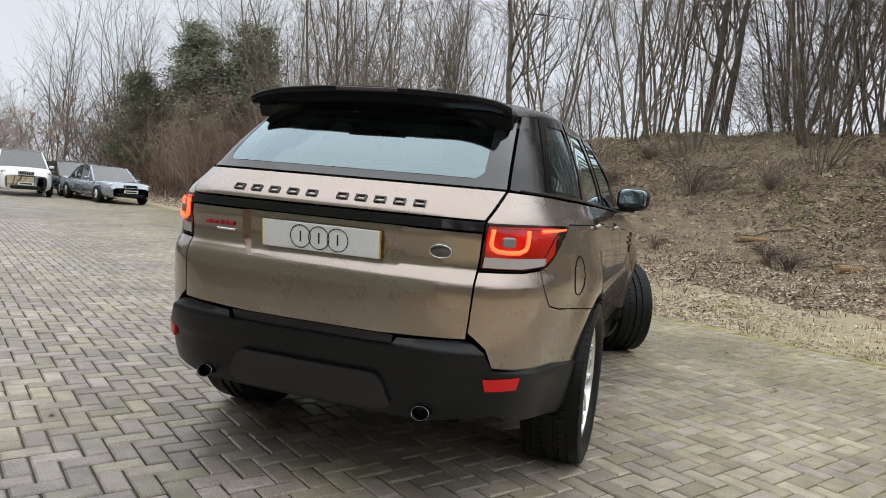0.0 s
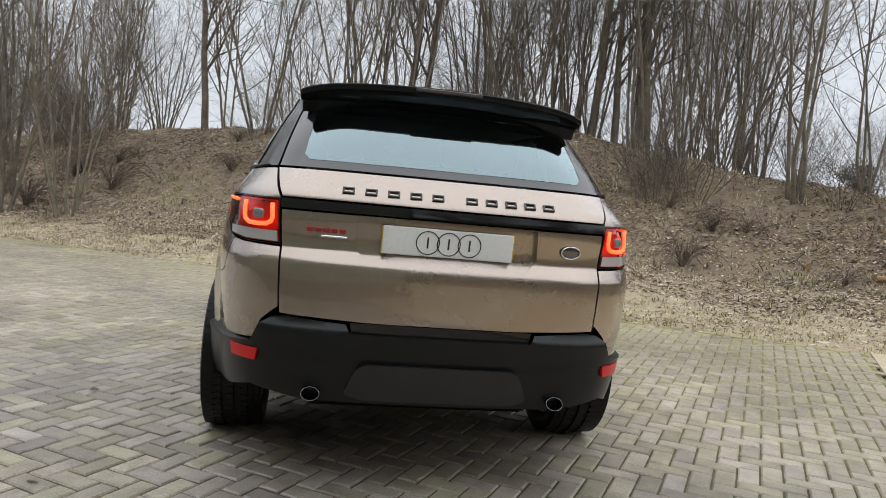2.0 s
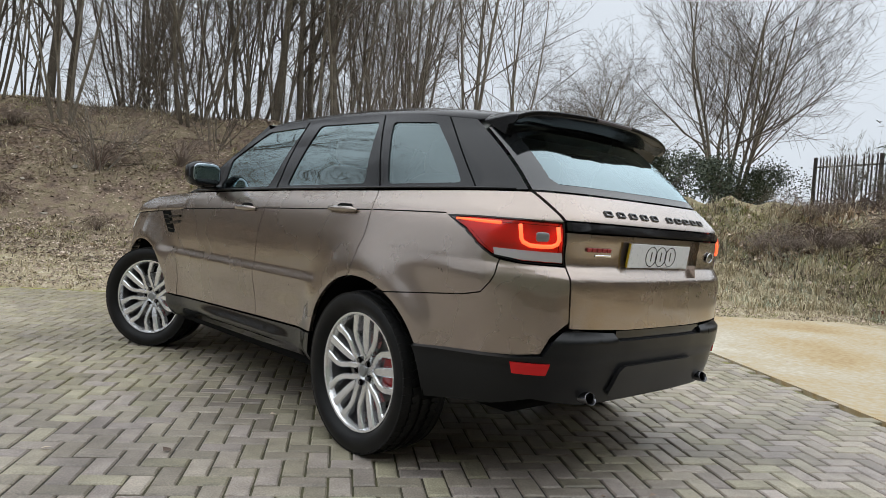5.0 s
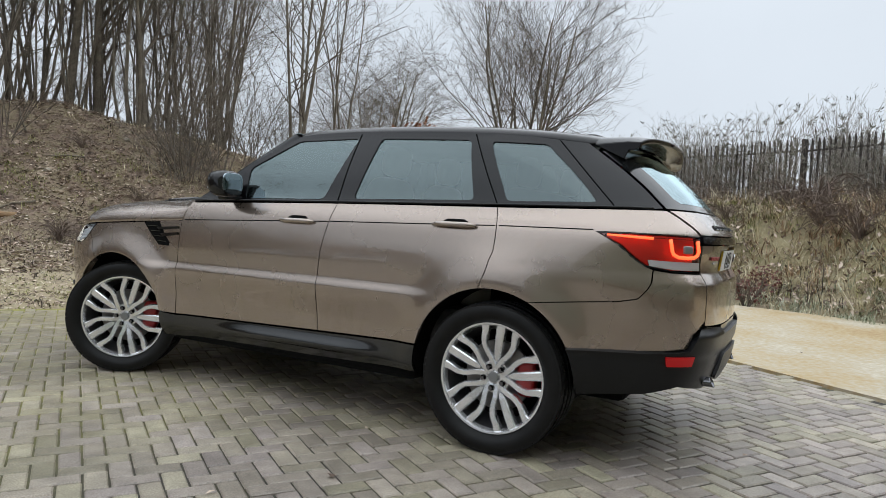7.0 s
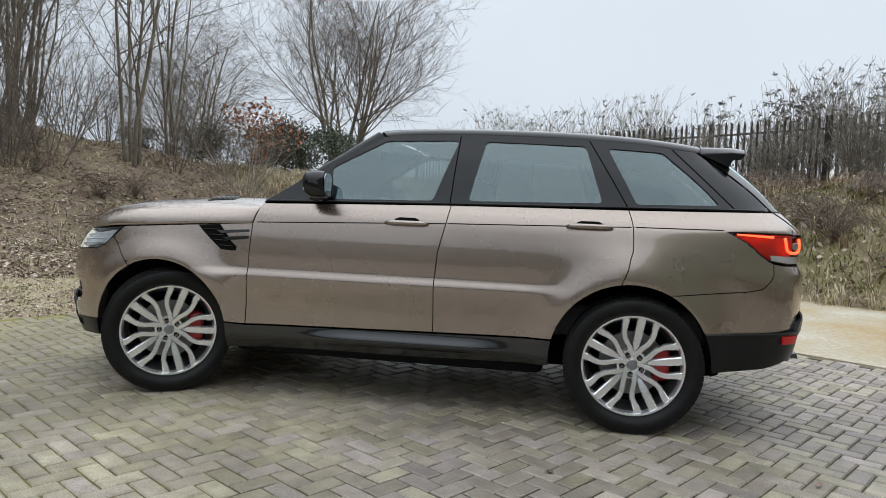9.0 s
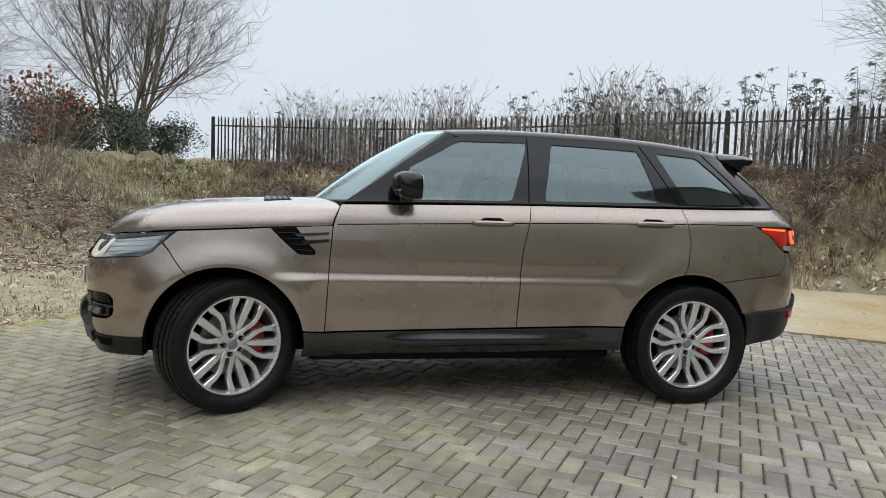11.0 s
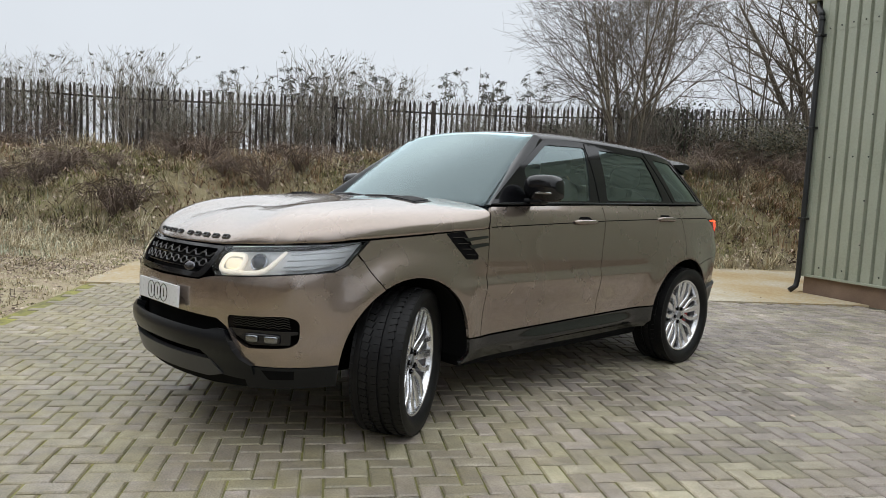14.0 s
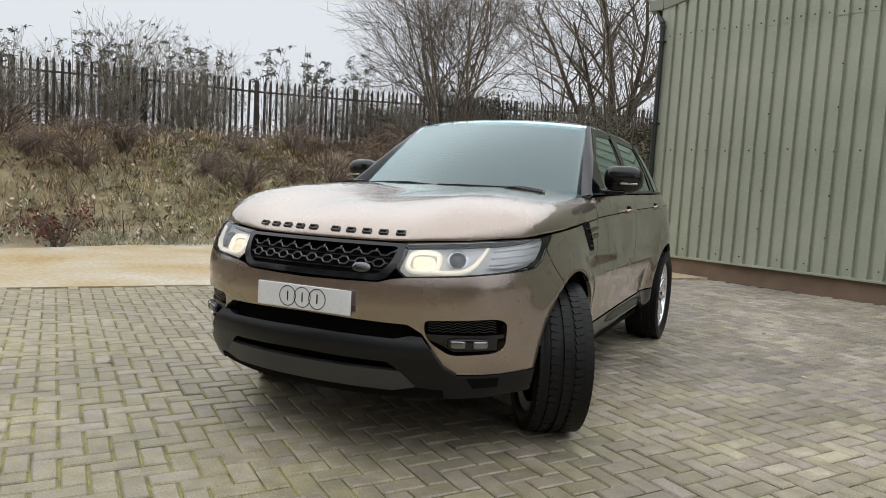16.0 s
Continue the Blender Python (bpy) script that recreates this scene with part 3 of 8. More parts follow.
# ---- steel palisade fence on the bank ----
def fence():
    fd = Vector((-0.56, -0.83)).normalized()
    a0 = Vector((EAST.x * FENCE_E, EAST.y * FENCE_E))
    top = empty("palisade_fence", Matrix.Translation((a0.x, a0.y, 0)))
    tagged(top, "weathered dark steel palisade fence with pointed pales", "fence")
    ang = math.atan2(fd.y, fd.x)
    prof = [(-0.033, 0.004), (-0.02, 0.016), (0.0, 0.010), (0.02, 0.016), (0.033, 0.004)]
    H = 1.85

    def pale_mesh():
        bm = bmesh.new()
        lo = [bm.verts.new((x, y, 0)) for x, y in prof]
        hi = [bm.verts.new((x, y, H - 0.09)) for x, y in prof]
        tp = [bm.verts.new((x * (0.35 if i in (0, 4) else 0.75), y, H - 0.09 + (0.04, 0.075, 0.09, 0.075, 0.04)[i])) for i, (x, y) in enumerate(prof)]
        for r0, r1 in ((lo, hi), (hi, tp)):
            for i in range(4):
                bm.faces.new((r0[i], r0[i + 1], r1[i + 1], r1[i]))
        back = bmesh.ops.duplicate(bm, geom=bm.verts[:] + bm.edges[:] + bm.faces[:])
        bmesh.ops.translate(bm, verts=[g for g in back["geom"] if isinstance(g, bmesh.types.BMVert)], vec=(0, -0.004, 0))
        bmesh.ops.reverse_faces(bm, faces=[g for g in back["geom"] if isinstance(g, bmesh.types.BMFace)])
        me = bpy.data.meshes.new("pale")
        bm.to_mesh(me)
        bm.free()
        return me

    pm = pale_mesh()
    rng = random.Random(5)
    step, bay = 0.155, 2.75
    k0, k1 = -15.0, 24.0
    nb = int((k1 - k0) / bay)
    for b in range(nb):
        ka = k0 + b * bay
        q0, q1 = a0 + fd * ka, a0 + fd * (ka + bay)
        z0, z1 = float(land(q0.x, q0.y)) - 0.1, float(land(q1.x, q1.y)) - 0.1
        pb = bmesh.new()
        box(pb, (-0.05, -0.035, -0.4), (0.05, 0.035, H - 0.02), 0.004, seg=1)
        part("post", pb, FENCE, top, m=Matrix.Translation((q0.x - a0.x, q0.y - a0.y, z0)) @ Matrix.Rotation(ang, 4, "Z"))
        for hz in (0.3, H - 0.32):
            rb = bmesh.new()
            p0, p1 = Vector((q0.x - a0.x, q0.y - a0.y, z0 + hz)), Vector((q1.x - a0.x, q1.y - a0.y, z1 + hz))
            L = (p1 - p0).length
            rot = (p1 - p0).to_track_quat("X", "Z").to_matrix().to_4x4()
            box(rb, (0, -0.012, -0.025), (L, 0.0, 0.025), 0.003, seg=1)
            part("rail", rb, FENCE, top, m=Matrix.Translation(p0) @ rot)
        for i in range(int(bay / step)):
            k = ka + (i + 0.5) * step
            if rng.random() < 0.012:
                continue
            q = a0 + fd * k
            f = (i + 0.5) * step / bay
            hang("pale", pm, FENCE, top, m=Matrix.Translation((q.x - a0.x + rng.uniform(-0.006, 0.006), q.y - a0.y, z0 + (z1 - z0) * f + rng.uniform(-0.012, 0.012))) @ Matrix.Rotation(ang + math.pi, 4, "Z") @ Matrix.Rotation(rng.gauss(0, 0.012), 4, "Y"))
    return top


fence()


# ---- trees ----
class Wood:
    """Collects tapered limbs as verts and faces, split into trunk and crown."""

    def __init__(self, seed):
        self.r = random.Random(seed)
        self.v, self.f = {"t": [], "c": []}, {"t": [], "c": []}

    def limb(self, pts, radii, sides, key):
        V, F = self.v[key], self.f[key]
        thin = sides == 2
        prev = None
        base = len(V)
        for i, p in enumerate(pts):
            d = (pts[min(i + 1, len(pts) - 1)] - pts[max(i - 1, 0)])
            d = d.normalized() if d.length > 1e-6 else Vector((0, 0, 1))
            a = d.orthogonal().normalized() if prev is None else (prev - d * prev.dot(d)).normalized()
            prev = a
            b = d.cross(a)
            for k in range(sides):
                t = k * 2 * math.pi / sides
                q = p + (a * math.cos(t) + b * math.sin(t)) * (radii[i] * (1.35 if thin else 1.0))
                V.append((q.x, q.y, q.z))
        for i in range(len(pts) - 1):
            for k in range(1 if thin else sides):
                F.append((base + i * sides + k, base + i * sides + (k + 1) % sides, base + (i + 1) * sides + (k + 1) % sides, base + (i + 1) * sides + k))

    def grow(self, p, d, length, rad, level, spec):
        r = self.r
        n = spec["segs"][level]
        pts, radii = [p.copy()], [rad]
        tip = rad * spec["taper"][level]
        q, dd = p.copy(), d.normalized()
        for i in range(n):
            w = spec["wander"][level]
            dd = (dd + Vector((r.gauss(0, w), r.gauss(0, w), r.gauss(0, w) * 0.6 + spec["lift"][level]))).normalized()
            q = q + dd * (length / n)
            pts.append(q.copy())
            radii.append(rad + (tip - rad) * ((i + 1) / n) ** 0.9)
        self.limb(pts, radii, spec["sides"][level], "t" if level == 0 else "c")
        if level + 1 >= len(spec["segs"]):
            return
        for c in range(spec["kids"][level]):
            f = spec["from"][level] + (1 - spec["from"][level]) * (c + r.random()) / spec["kids"][level]
            i = min(int(f * n), n - 1)
            t = f * n - i
            o = pts[i].lerp(pts[i + 1], t)
            dirn = (pts[i + 1] - pts[i]).normalized()
            side = dirn.orthogonal().normalized()
            side.rotate(Matrix.Rotation(r.uniform(0, 2 * math.pi), 3, dirn))
            ang = radians(r.uniform(*spec["angle"][level]))
            nd = dirn * math.cos(ang) + side * math.sin(ang)
            self.grow(o, nd, length * r.uniform(*spec["ratio"][level]) * (1.15 - 0.5 * f), max((radii[i] + (radii[i + 1] - radii[i]) * t) * 0.55, 0.0032), level + 1, spec)


TALL = dict(segs=[9, 4, 3, 1], taper=[0.16, 0.2, 0.3, 0.5], wander=[0.075, 0.13, 0.16, 0.1], lift=[0.03, 0.07, 0.05, 0.02], sides=[6, 3, 2, 2],
            kids=[10, 5, 6], angle=[(20, 55), (25, 60), (25, 65)], ratio=[(0.22, 0.42), (0.35, 0.6), (0.35, 0.65)], **{"from": [0.16, 0.2, 0.15]})
SPREAD = dict(segs=[7, 5, 4, 2], taper=[0.3, 0.2, 0.25, 0.4], wander=[0.09, 0.13, 0.16, 0.16], lift=[0.03, 0.05, 0.03, 0.0], sides=[7, 4, 2, 2],
              kids=[11, 8, 7], angle=[(25, 60), (25, 60), (25, 65)], ratio=[(0.45, 0.7), (0.4, 0.65), (0.4, 0.65)], **{"from": [0.25, 0.2, 0.15]})
BUSHY = dict(segs=[4, 4, 3], taper=[0.35, 0.3, 0.4], wander=[0.12, 0.16, 0.2], lift=[0.03, 0.03, 0.0], sides=[3, 2, 2],
             kids=[7, 6], angle=[(20, 50), (25, 60)], ratio=[(0.35, 0.6), (0.35, 0.6)], **{"from": [0.2, 0.15]})


def tree_kind(seed, stems, height, rad, spec, lean, bark, twig, name="tree"):
    w = Wood(seed)
    for s in range(stems):
        a = 2 * math.pi * (s + w.r.random() * 0.6) / stems
        l = lean * w.r.uniform(0.5, 1.2) if stems > 1 else lean * 0.3
        d = Vector((math.cos(a) * l, math.sin(a) * l, 1))
        o = Vector((math.cos(a), math.sin(a), 0)) * (w.r.uniform(rad, max(2.2 * rad, 0.34 * (stems > 4))) * (stems > 1)) + Vector((0, 0, -0.25))
        h = height * w.r.uniform(0.78, 1.05)
        w.grow(o, d, h, rad * w.r.uniform(0.7, 1.1) / (1 if stems < 3 else 1.25), 0, spec)
    meshes = []
    for key, nm in (("t", "trunk"), ("c", "crown")):
        me = bpy.data.meshes.new(nm)
        me.from_pydata(w.v[key], [], w.f[key])
        me.materials.append(bark if key == "t" else twig)
        me.shade_smooth()
        meshes.append((nm, me))
    return meshes


def plant(name, meshes, x, y, turn, size, label, category, group="", tilt=0.0, z=None):
    e = empty(name, Matrix.Translation((x, y, float(land(x, y)) if z is None else z)) @ Matrix.Rotation(turn, 4, "Z") @ Matrix.Rotation(tilt, 4, "X") @ Matrix.Scale(size, 4))
    tagged(e, label, category, group)
    for nm, me in meshes:
        o = new(nm, me)
        o.parent = e
    return e


LIGHT = dict(TALL, segs=[8, 4, 3], taper=[0.18, 0.2, 0.4], wander=[0.06, 0.1, 0.14], lift=[0.05, 0.1, 0.06], sides=[5, 2, 2], kids=[15, 8], ratio=[(0.2, 0.42), (0.3, 0.6)])
kinds = [tree_kind(11, 4, 11.5, 0.066, TALL, 0.13, BARK, TWIG), tree_kind(12, 6, 9.5, 0.052, TALL, 0.22, BARK, TWIG), tree_kind(13, 1, 13.0, 0.13, dict(TALL, kids=[18, 7, 6]), 0.08, BARK, TWIG),
         tree_kind(14, 5, 10.5, 0.062, TALL, 0.19, BARK, TWIG), tree_kind(15, 7, 8.5, 0.045, TALL, 0.3, BARK, TWIG)]
slim = [tree_kind(41, 5, 9.5, 0.06, LIGHT, 0.22, BARK, TWIG), tree_kind(42, 7, 7.5, 0.045, LIGHT, 0.34, BARK, TWIG), tree_kind(43, 3, 10.5, 0.075, LIGHT, 0.14, BARK, TWIG)]
thicket = [tree_kind(44, 14, 3.2, 0.022, BUSHY, 0.5, TWIG, TWIG), tree_kind(45, 18, 2.4, 0.018, BUSHY, 0.75, PALE_TWIG, TWIG)]
rng = random.Random(21)


def site(u, s):
    p = U * u + N * (s + EDGE_S)
    return p.x, p.y


WOODLABEL = ["slim multi-stemmed bare winter tree on the bank", "bare leafless tree with upright stems on the bank"]
u = -52.0
while u < 6.6:
    for row, (s0, s1) in enumerate(((8.2, 10.4), (11.0, 13.0), (14.0, 18.0))):
        if row == 0 and rng.random() < 0.3 or row == 2 and (u > 2 or rng.random() < 0.45) or u > 2.5 and rng.random() < 0.65 or u < -9 and rng.random() < 0.25:
            continue
        uu = u + rng.uniform(-0.7, 0.7)
        heavy = row < 2 and uu > -16
        k = rng.randrange(5 if heavy else 3)
        if heavy and k == 2 and uu > 0:
            k = 0
        x, y = site(uu, rng.uniform(s0, s1))
        plant("tree", (kinds if heavy else slim)[k], x, y, rng.uniform(0, 6.28), rng.uniform(0.8, 1.12) * (1.0 if uu < 4 else 0.82), WOODLABEL[k in (2, 4)], "tree", "bare trees along the wooded bank")
    u += 1.65 if u > -8.5 else 2.3
for i in range(8):
    uu = -9.5 + 1.35 * i
    x, y = site(uu, 9.4 + 2.2 * (i % 4) + rng.uniform(-0.6, 0.6))
    plant("tree", kinds[(i * 2) % 5], x, y, rng.uniform(0, 6.28), rng.uniform(0.9, 1.1), WOODLABEL[i % 2], "tree", "bare trees along the wooded bank")
for i in range(26):
    uu = rng.uniform(-14, 8)
    x, y = site(uu, rng.uniform(6.6, 11.5))
    plant("shrub", thicket[i % 2], x, y, rng.uniform(0, 6.28), rng.uniform(0.55, 1.05), "leafless tangle of thin stems on the bank", "shrub", "leafless thickets on the wooded bank")
for i in range(9):
    x, y = site(-3.6 + 0.72 * i, rng.uniform(9.6, 15.5))
    plant("tree", kinds[(i * 3 + 1) % 5 if i != 7 else 3], x, y, rng.uniform(0, 6.28), rng.uniform(0.85, 1.1), WOODLABEL[i % 2], "tree", "bare trees along the wooded bank")
for x, y, k, size in ((-8.6, 13.4, 0, 1.05), (-6.9, 12.9, 1, 1.1), (-10.6, 14.3, 3, 1.05), (-9.6, 15.8, 0, 1.15)):
    plant("tree", kinds[k], x, y, x * 2, size, WOODLABEL[0], "tree", "bare trees along the wooded bank")
willow = tree_kind(31, 9, 5.6, 0.08, dict(SPREAD, kids=[12, 8, 9]), 0.5, BARK, TWIG)
plant("tree", willow, 20.6, 7.4, 0.4, 1.28, "broad multi-stemmed bare willow behind the bank", "tree")
plant("tree", willow, 21.5, 14.5, 2.4, 1.05, "bare round-crowned tree behind the bank", "tree")
oak = tree_kind(32, 5, 5.2, 0.16, SPREAD, 0.45, BARK, TWIG)
plant("tree", willow, 7.4, -13.4, 2.2, 1.05, "spreading many-stemmed bare tree by the fence", "tree")
plant("tree", oak, 4.2, -19.5, 3.0, 1.15, "bare tree behind the fence near the shed", "tree")
plant("tree", kinds[3], 3.0, -16.0, 1.7, 0.75, "slim bare tree close behind the shed", "tree")
plant("tree", slim[1], 5.2, -17.2, 0.7, 0.9, "thicket of bare stems close behind the shed", "tree")

# ---- the large bronze car: outer skin as a ring surface P(p, z) round the body ----
def spline(xs, ys):
    """Smooth curve through knots, with no overshoot."""
    xs, ys = np.array(xs, float), np.array(ys, float)
    h, d = np.diff(xs), np.diff(ys) / np.diff(xs)
    m = np.zeros(len(xs))
    m[0], m[-1] = d[0], d[-1]
    for i in range(1, len(xs) - 1):
        if d[i - 1] * d[i] > 0:
            w1, w2 = 2 * h[i] + h[i - 1], h[i] + 2 * h[i - 1]
            m[i] = (w1 + w2) / (w1 / d[i - 1] + w2 / d[i])

    def f(x):
        x = min(max(float(x), xs[0]), xs[-1])
        i = min(max(int(np.searchsorted(xs, x)) - 1, 0), len(xs) - 2)
        t = (x - xs[i]) / h[i]
        return ((1 + 2 * t) * (1 - t) ** 2 * ys[i] + t * (1 - t) ** 2 * h[i] * m[i] + t * t * (3 - 2 * t) * ys[i + 1] + t * t * (t - 1) * h[i] * m[i + 1])
    return f


def smooth01(t):
    t = min(max(t, 0.0), 1.0)
    return t * t * (3 - 2 * t)


PLAN = [(0, -2.512), (0.30, -2.506), (0.60, -2.470), (0.755, -2.393), (0.855, -2.258), (0.914, -2.07), (0.945, -1.80), (0.962, -1.46), (0.955, -0.95), (0.95, 0),
        (0.957, 0.9), (0.966, 1.46), (0.961, 1.75), (0.945, 1.94), (0.908, 2.085), (0.832, 2.197), (0.69, 2.292), (0.50, 2.362), (0.27, 2.412), (0, 2.430)]


def dense_plan():
    c = [(-PLAN[1][0], PLAN[1][1])] + PLAN + [(-PLAN[-2][0], PLAN[-2][1])]
    pts = []
    for i in range(1, len(c) - 2):
        p0, p1, p2, p3 = (np.array(c[j], float) for j in (i - 1, i, i + 1, i + 2))
        l0, l1, l2 = (np.linalg.norm(b - a) ** 0.5 for a, b in ((p0, p1), (p1, p2), (p2, p3)))
        m1 = (p2 - p1) + l1 * ((p1 - p0) / l0 - (p2 - p0) / (l0 + l1))
        m2 = (p2 - p1) + l1 * ((p3 - p2) / l2 - (p3 - p1) / (l1 + l2))
        for t in np.linspace(0, 1, 160, endpoint=False):
            pts.append((2 * t ** 3 - 3 * t ** 2 + 1) * p1 + (t ** 3 - 2 * t ** 2 + t) * m1 + (-2 * t ** 3 + 3 * t ** 2) * p2 + (t ** 3 - t ** 2) * m2)
    pts.append(np.array(PLAN[-1], float))
    pts = np.array(pts)
    arc = np.concatenate([[0], np.cumsum(np.linalg.norm(np.diff(pts, axis=0), axis=1))])
    return pts, arc


OUT, ARC = dense_plan()
LEN = float(ARC[-1])
FA, RA = (1.490, 0.395, 0.448), (-1.435, 0.395, 0.455)      # wheel arches: y, z, radius
w_of = spline([0.15, 0.30, 0.44, 0.60, 0.74, 0.83, 0.91, 1.0, 1.09, 1.15, 1.20, 1.25, 1.28, 1.45, 1.60, 1.75], [0.89, 0.932, 0.957, 0.971, 0.985, 0.991, 0.993, 0.990, 0.981, 0.970, 0.951, 0.920, 0.900, 0.823, 0.755, 0.682])
rear_of = spline([0.20, 0.30, 0.40, 0.52, 0.62, 0.735, 0.80, 0.90, 0.935, 0.97, 1.0, 1.03, 1.12, 1.18, 1.25, 1.31, 1.40, 1.5, 1.56, 1.60, 1.75], [0.24, 0.15, 0.075, 0.034, 0.022, 0.012, 0.010, 0.009, 0.012, 0.030, 0.046, 0.046, 0.034, 0.040, 0.090, 0.150, 0.228, 0.332, 0.403, 0.452, 0.585])
front_of = spline([0.12, 0.22, 0.30, 0.40, 0.50, 0.60, 0.70, 0.80, 0.86, 0.92, 0.99, 1.03, 1.10], [-0.3, -0.13, -0.05, -0.015, 0.0, -0.008, 0.0, -0.008, -0.025, -0.055, -0.105, -0.145, -0.25])


def skin(p, z):
    """A point of the skin: p runs from the tail's middle (0) round the left flank to the nose (LEN) and back along the right."""
    p = p % (2 * LEN)
    sg = -1.0
    if p > LEN:
        p, sg = 2 * LEN - p, 1.0
    i = min(max(int(np.searchsorted(ARC, p)) - 1, 0), len(ARC) - 2)
    t = (p - ARC[i]) / (ARC[i + 1] - ARC[i])
    bx, by = OUT[i] + (OUT[i + 1] - OUT[i]) * t
    wr, wf = smooth01((-0.9 - by) / 1.45), smooth01((by - 1.25) / 0.95)
    y = by + wr * rear_of(z) + wf * front_of(z)
    x = bx * w_of(z)
    ridge = smooth01((z - 0.56) / 0.205) if z < 0.765 else 1 - smooth01((z - 0.765) / 0.06)
    x += 0.017 * ridge * smooth01((by + 1.15) / 0.35) * smooth01((1.35 - by) / 0.35)
    for cy, cz, r in (FA, RA):
        d = math.hypot(by - cy, z - cz)
        x += 0.046 * math.exp(-((d - r) / 0.125) ** 2) * (z > 0.2)
    if 1.25 < z < 1.69:
        x += 0.013 * math.sin(math.pi * (z - 1.25) / 0.44) * smooth01((by + 2.1) / 0.3) * smooth01((1.2 - by) / 0.4)
    hip = math.exp(-((by + 1.55) / 0.5) ** 2) * math.exp(-((z - 0.98) / 0.12) ** 2)
    x += 0.02 * hip
    return Vector((sg * x, y, z))


def skin_frame(p, z, h=0.006):
    q = skin(p, z)
    a = skin(p + 0.03, z) - skin(p - 0.03, z)
    b = skin(p, z + h) - skin(p, z - h)
    n = a.cross(b).normalized()
    if n.dot(Vector((q.x, q.y * 0.6, 0))) < 0:
        n = -n
    return q, n


def solve_p(kind, a, z):
    """p at which the skin at height z has the wanted y (left flank) or x (tail, nose)."""
    if kind == "s":
        lo, hi = 0.35, LEN - 0.35
        for _ in range(40):
            mid = (lo + hi) / 2
            lo, hi = (mid, hi) if skin(mid, z).y < a else (lo, mid)
    elif kind == "r":
        s, a2 = (1, -a) if a <= 0 else (-1, a)
        lo, hi = 0.0, 1.1
        for _ in range(40):
            mid = (lo + hi) / 2
            lo, hi = (mid, hi) if -skin(mid, z).x < a2 else (lo, mid)
        return s * (lo + hi) / 2
    else:
        s, a2 = (-1, -a) if a <= 0 else (1, a)
        lo, hi = 0.0, 1.1
        for _ in range(40):
            mid = (lo + hi) / 2
            lo, hi = (mid, hi) if -skin(LEN - mid, z).x < a2 else (lo, mid)
        return LEN + s * (lo + hi) / 2
    return (lo + hi) / 2


def arc_pts(arch, a0, a1, n=18, grow=0.0):
    cy, cz, r = arch
    return [("s", cy + (r + grow) * math.cos(radians(a0 + (a1 - a0) * i / n)), cz + (r + grow) * math.sin(radians(a0 + (a1 - a0) * i / n))) for i in range(n + 1)]


def flat_loop(loop, gap):
    pts = [(solve_p(k, a, z), z) for k, a, z in loop]
    out = []
    for (x0, z0), (x1, z1) in zip(pts, pts[1:] + pts[:1]):
        n = max(1, int(math.hypot(x1 - x0, z1 - z0) / 0.045))
        for i in range(n):
            out.append(Vector((x0 + (x1 - x0) * i / n, z0 + (z1 - z0) * i / n)))
    if gap:
        area = sum(a.x * b.y - b.x * a.y for a, b in zip(out, out[1:] + out[:1]))
        sgn = 1 if area > 0 else -1
        res = []
        for i, v in enumerate(out):
            e0, e1 = (v - out[i - 1]), (out[(i + 1) % len(out)] - v)
            if e0.length < 1e-7 or e1.length < 1e-7:
                res.append(v)
                continue
            e0.normalize()
            e1.normalize()
            n0, n1 = Vector((-e0.y, e0.x)) * sgn, Vector((-e1.y, e1.x)) * sgn
            m = n0 + n1
            m = m / max(m.length_squared, 0.5) * 2
            res.append(v + m * gap)
        out = res
    return out


def rounded(loop, r=0.02, n=4):
    """The loop with its corners turned in small arcs."""
    out = []
    for i, (k, a, z) in enumerate(loop):
        ends = []
        for j in (i - 1, (i + 1) % len(loop)):
            kk, aa, zz = loop[j]
            d = math.hypot(aa - a, zz - z)
            t = min(0.45, r / max(d, 1e-6)) if kk == k else 0.0
            ends.append((a + (aa - a) * t, z + (zz - z) * t))
        (a0, z0), (a1, z1) = ends
        for s in range(n + 1):
            t = s / n
            q = (k, (1 - t) ** 2 * a0 + 2 * t * (1 - t) * a + t * t * a1, (1 - t) ** 2 * z0 + 2 * t * (1 - t) * z + t * t * z1)
            if not out or math.hypot(q[1] - out[-1][1], q[2] - out[-1][2]) > 1e-5 or q[0] != out[-1][0]:
                out.append(q)
    return out


CREASES = [0.66, 0.72, 0.75, 0.765, 0.775, 0.785, 0.795, 0.805, 0.815, 0.825, 0.93, 0.945, 0.958, 0.968, 0.978, 0.988, 0.998, 1.01, 1.15, 1.175, 1.2, 1.225, 1.25]


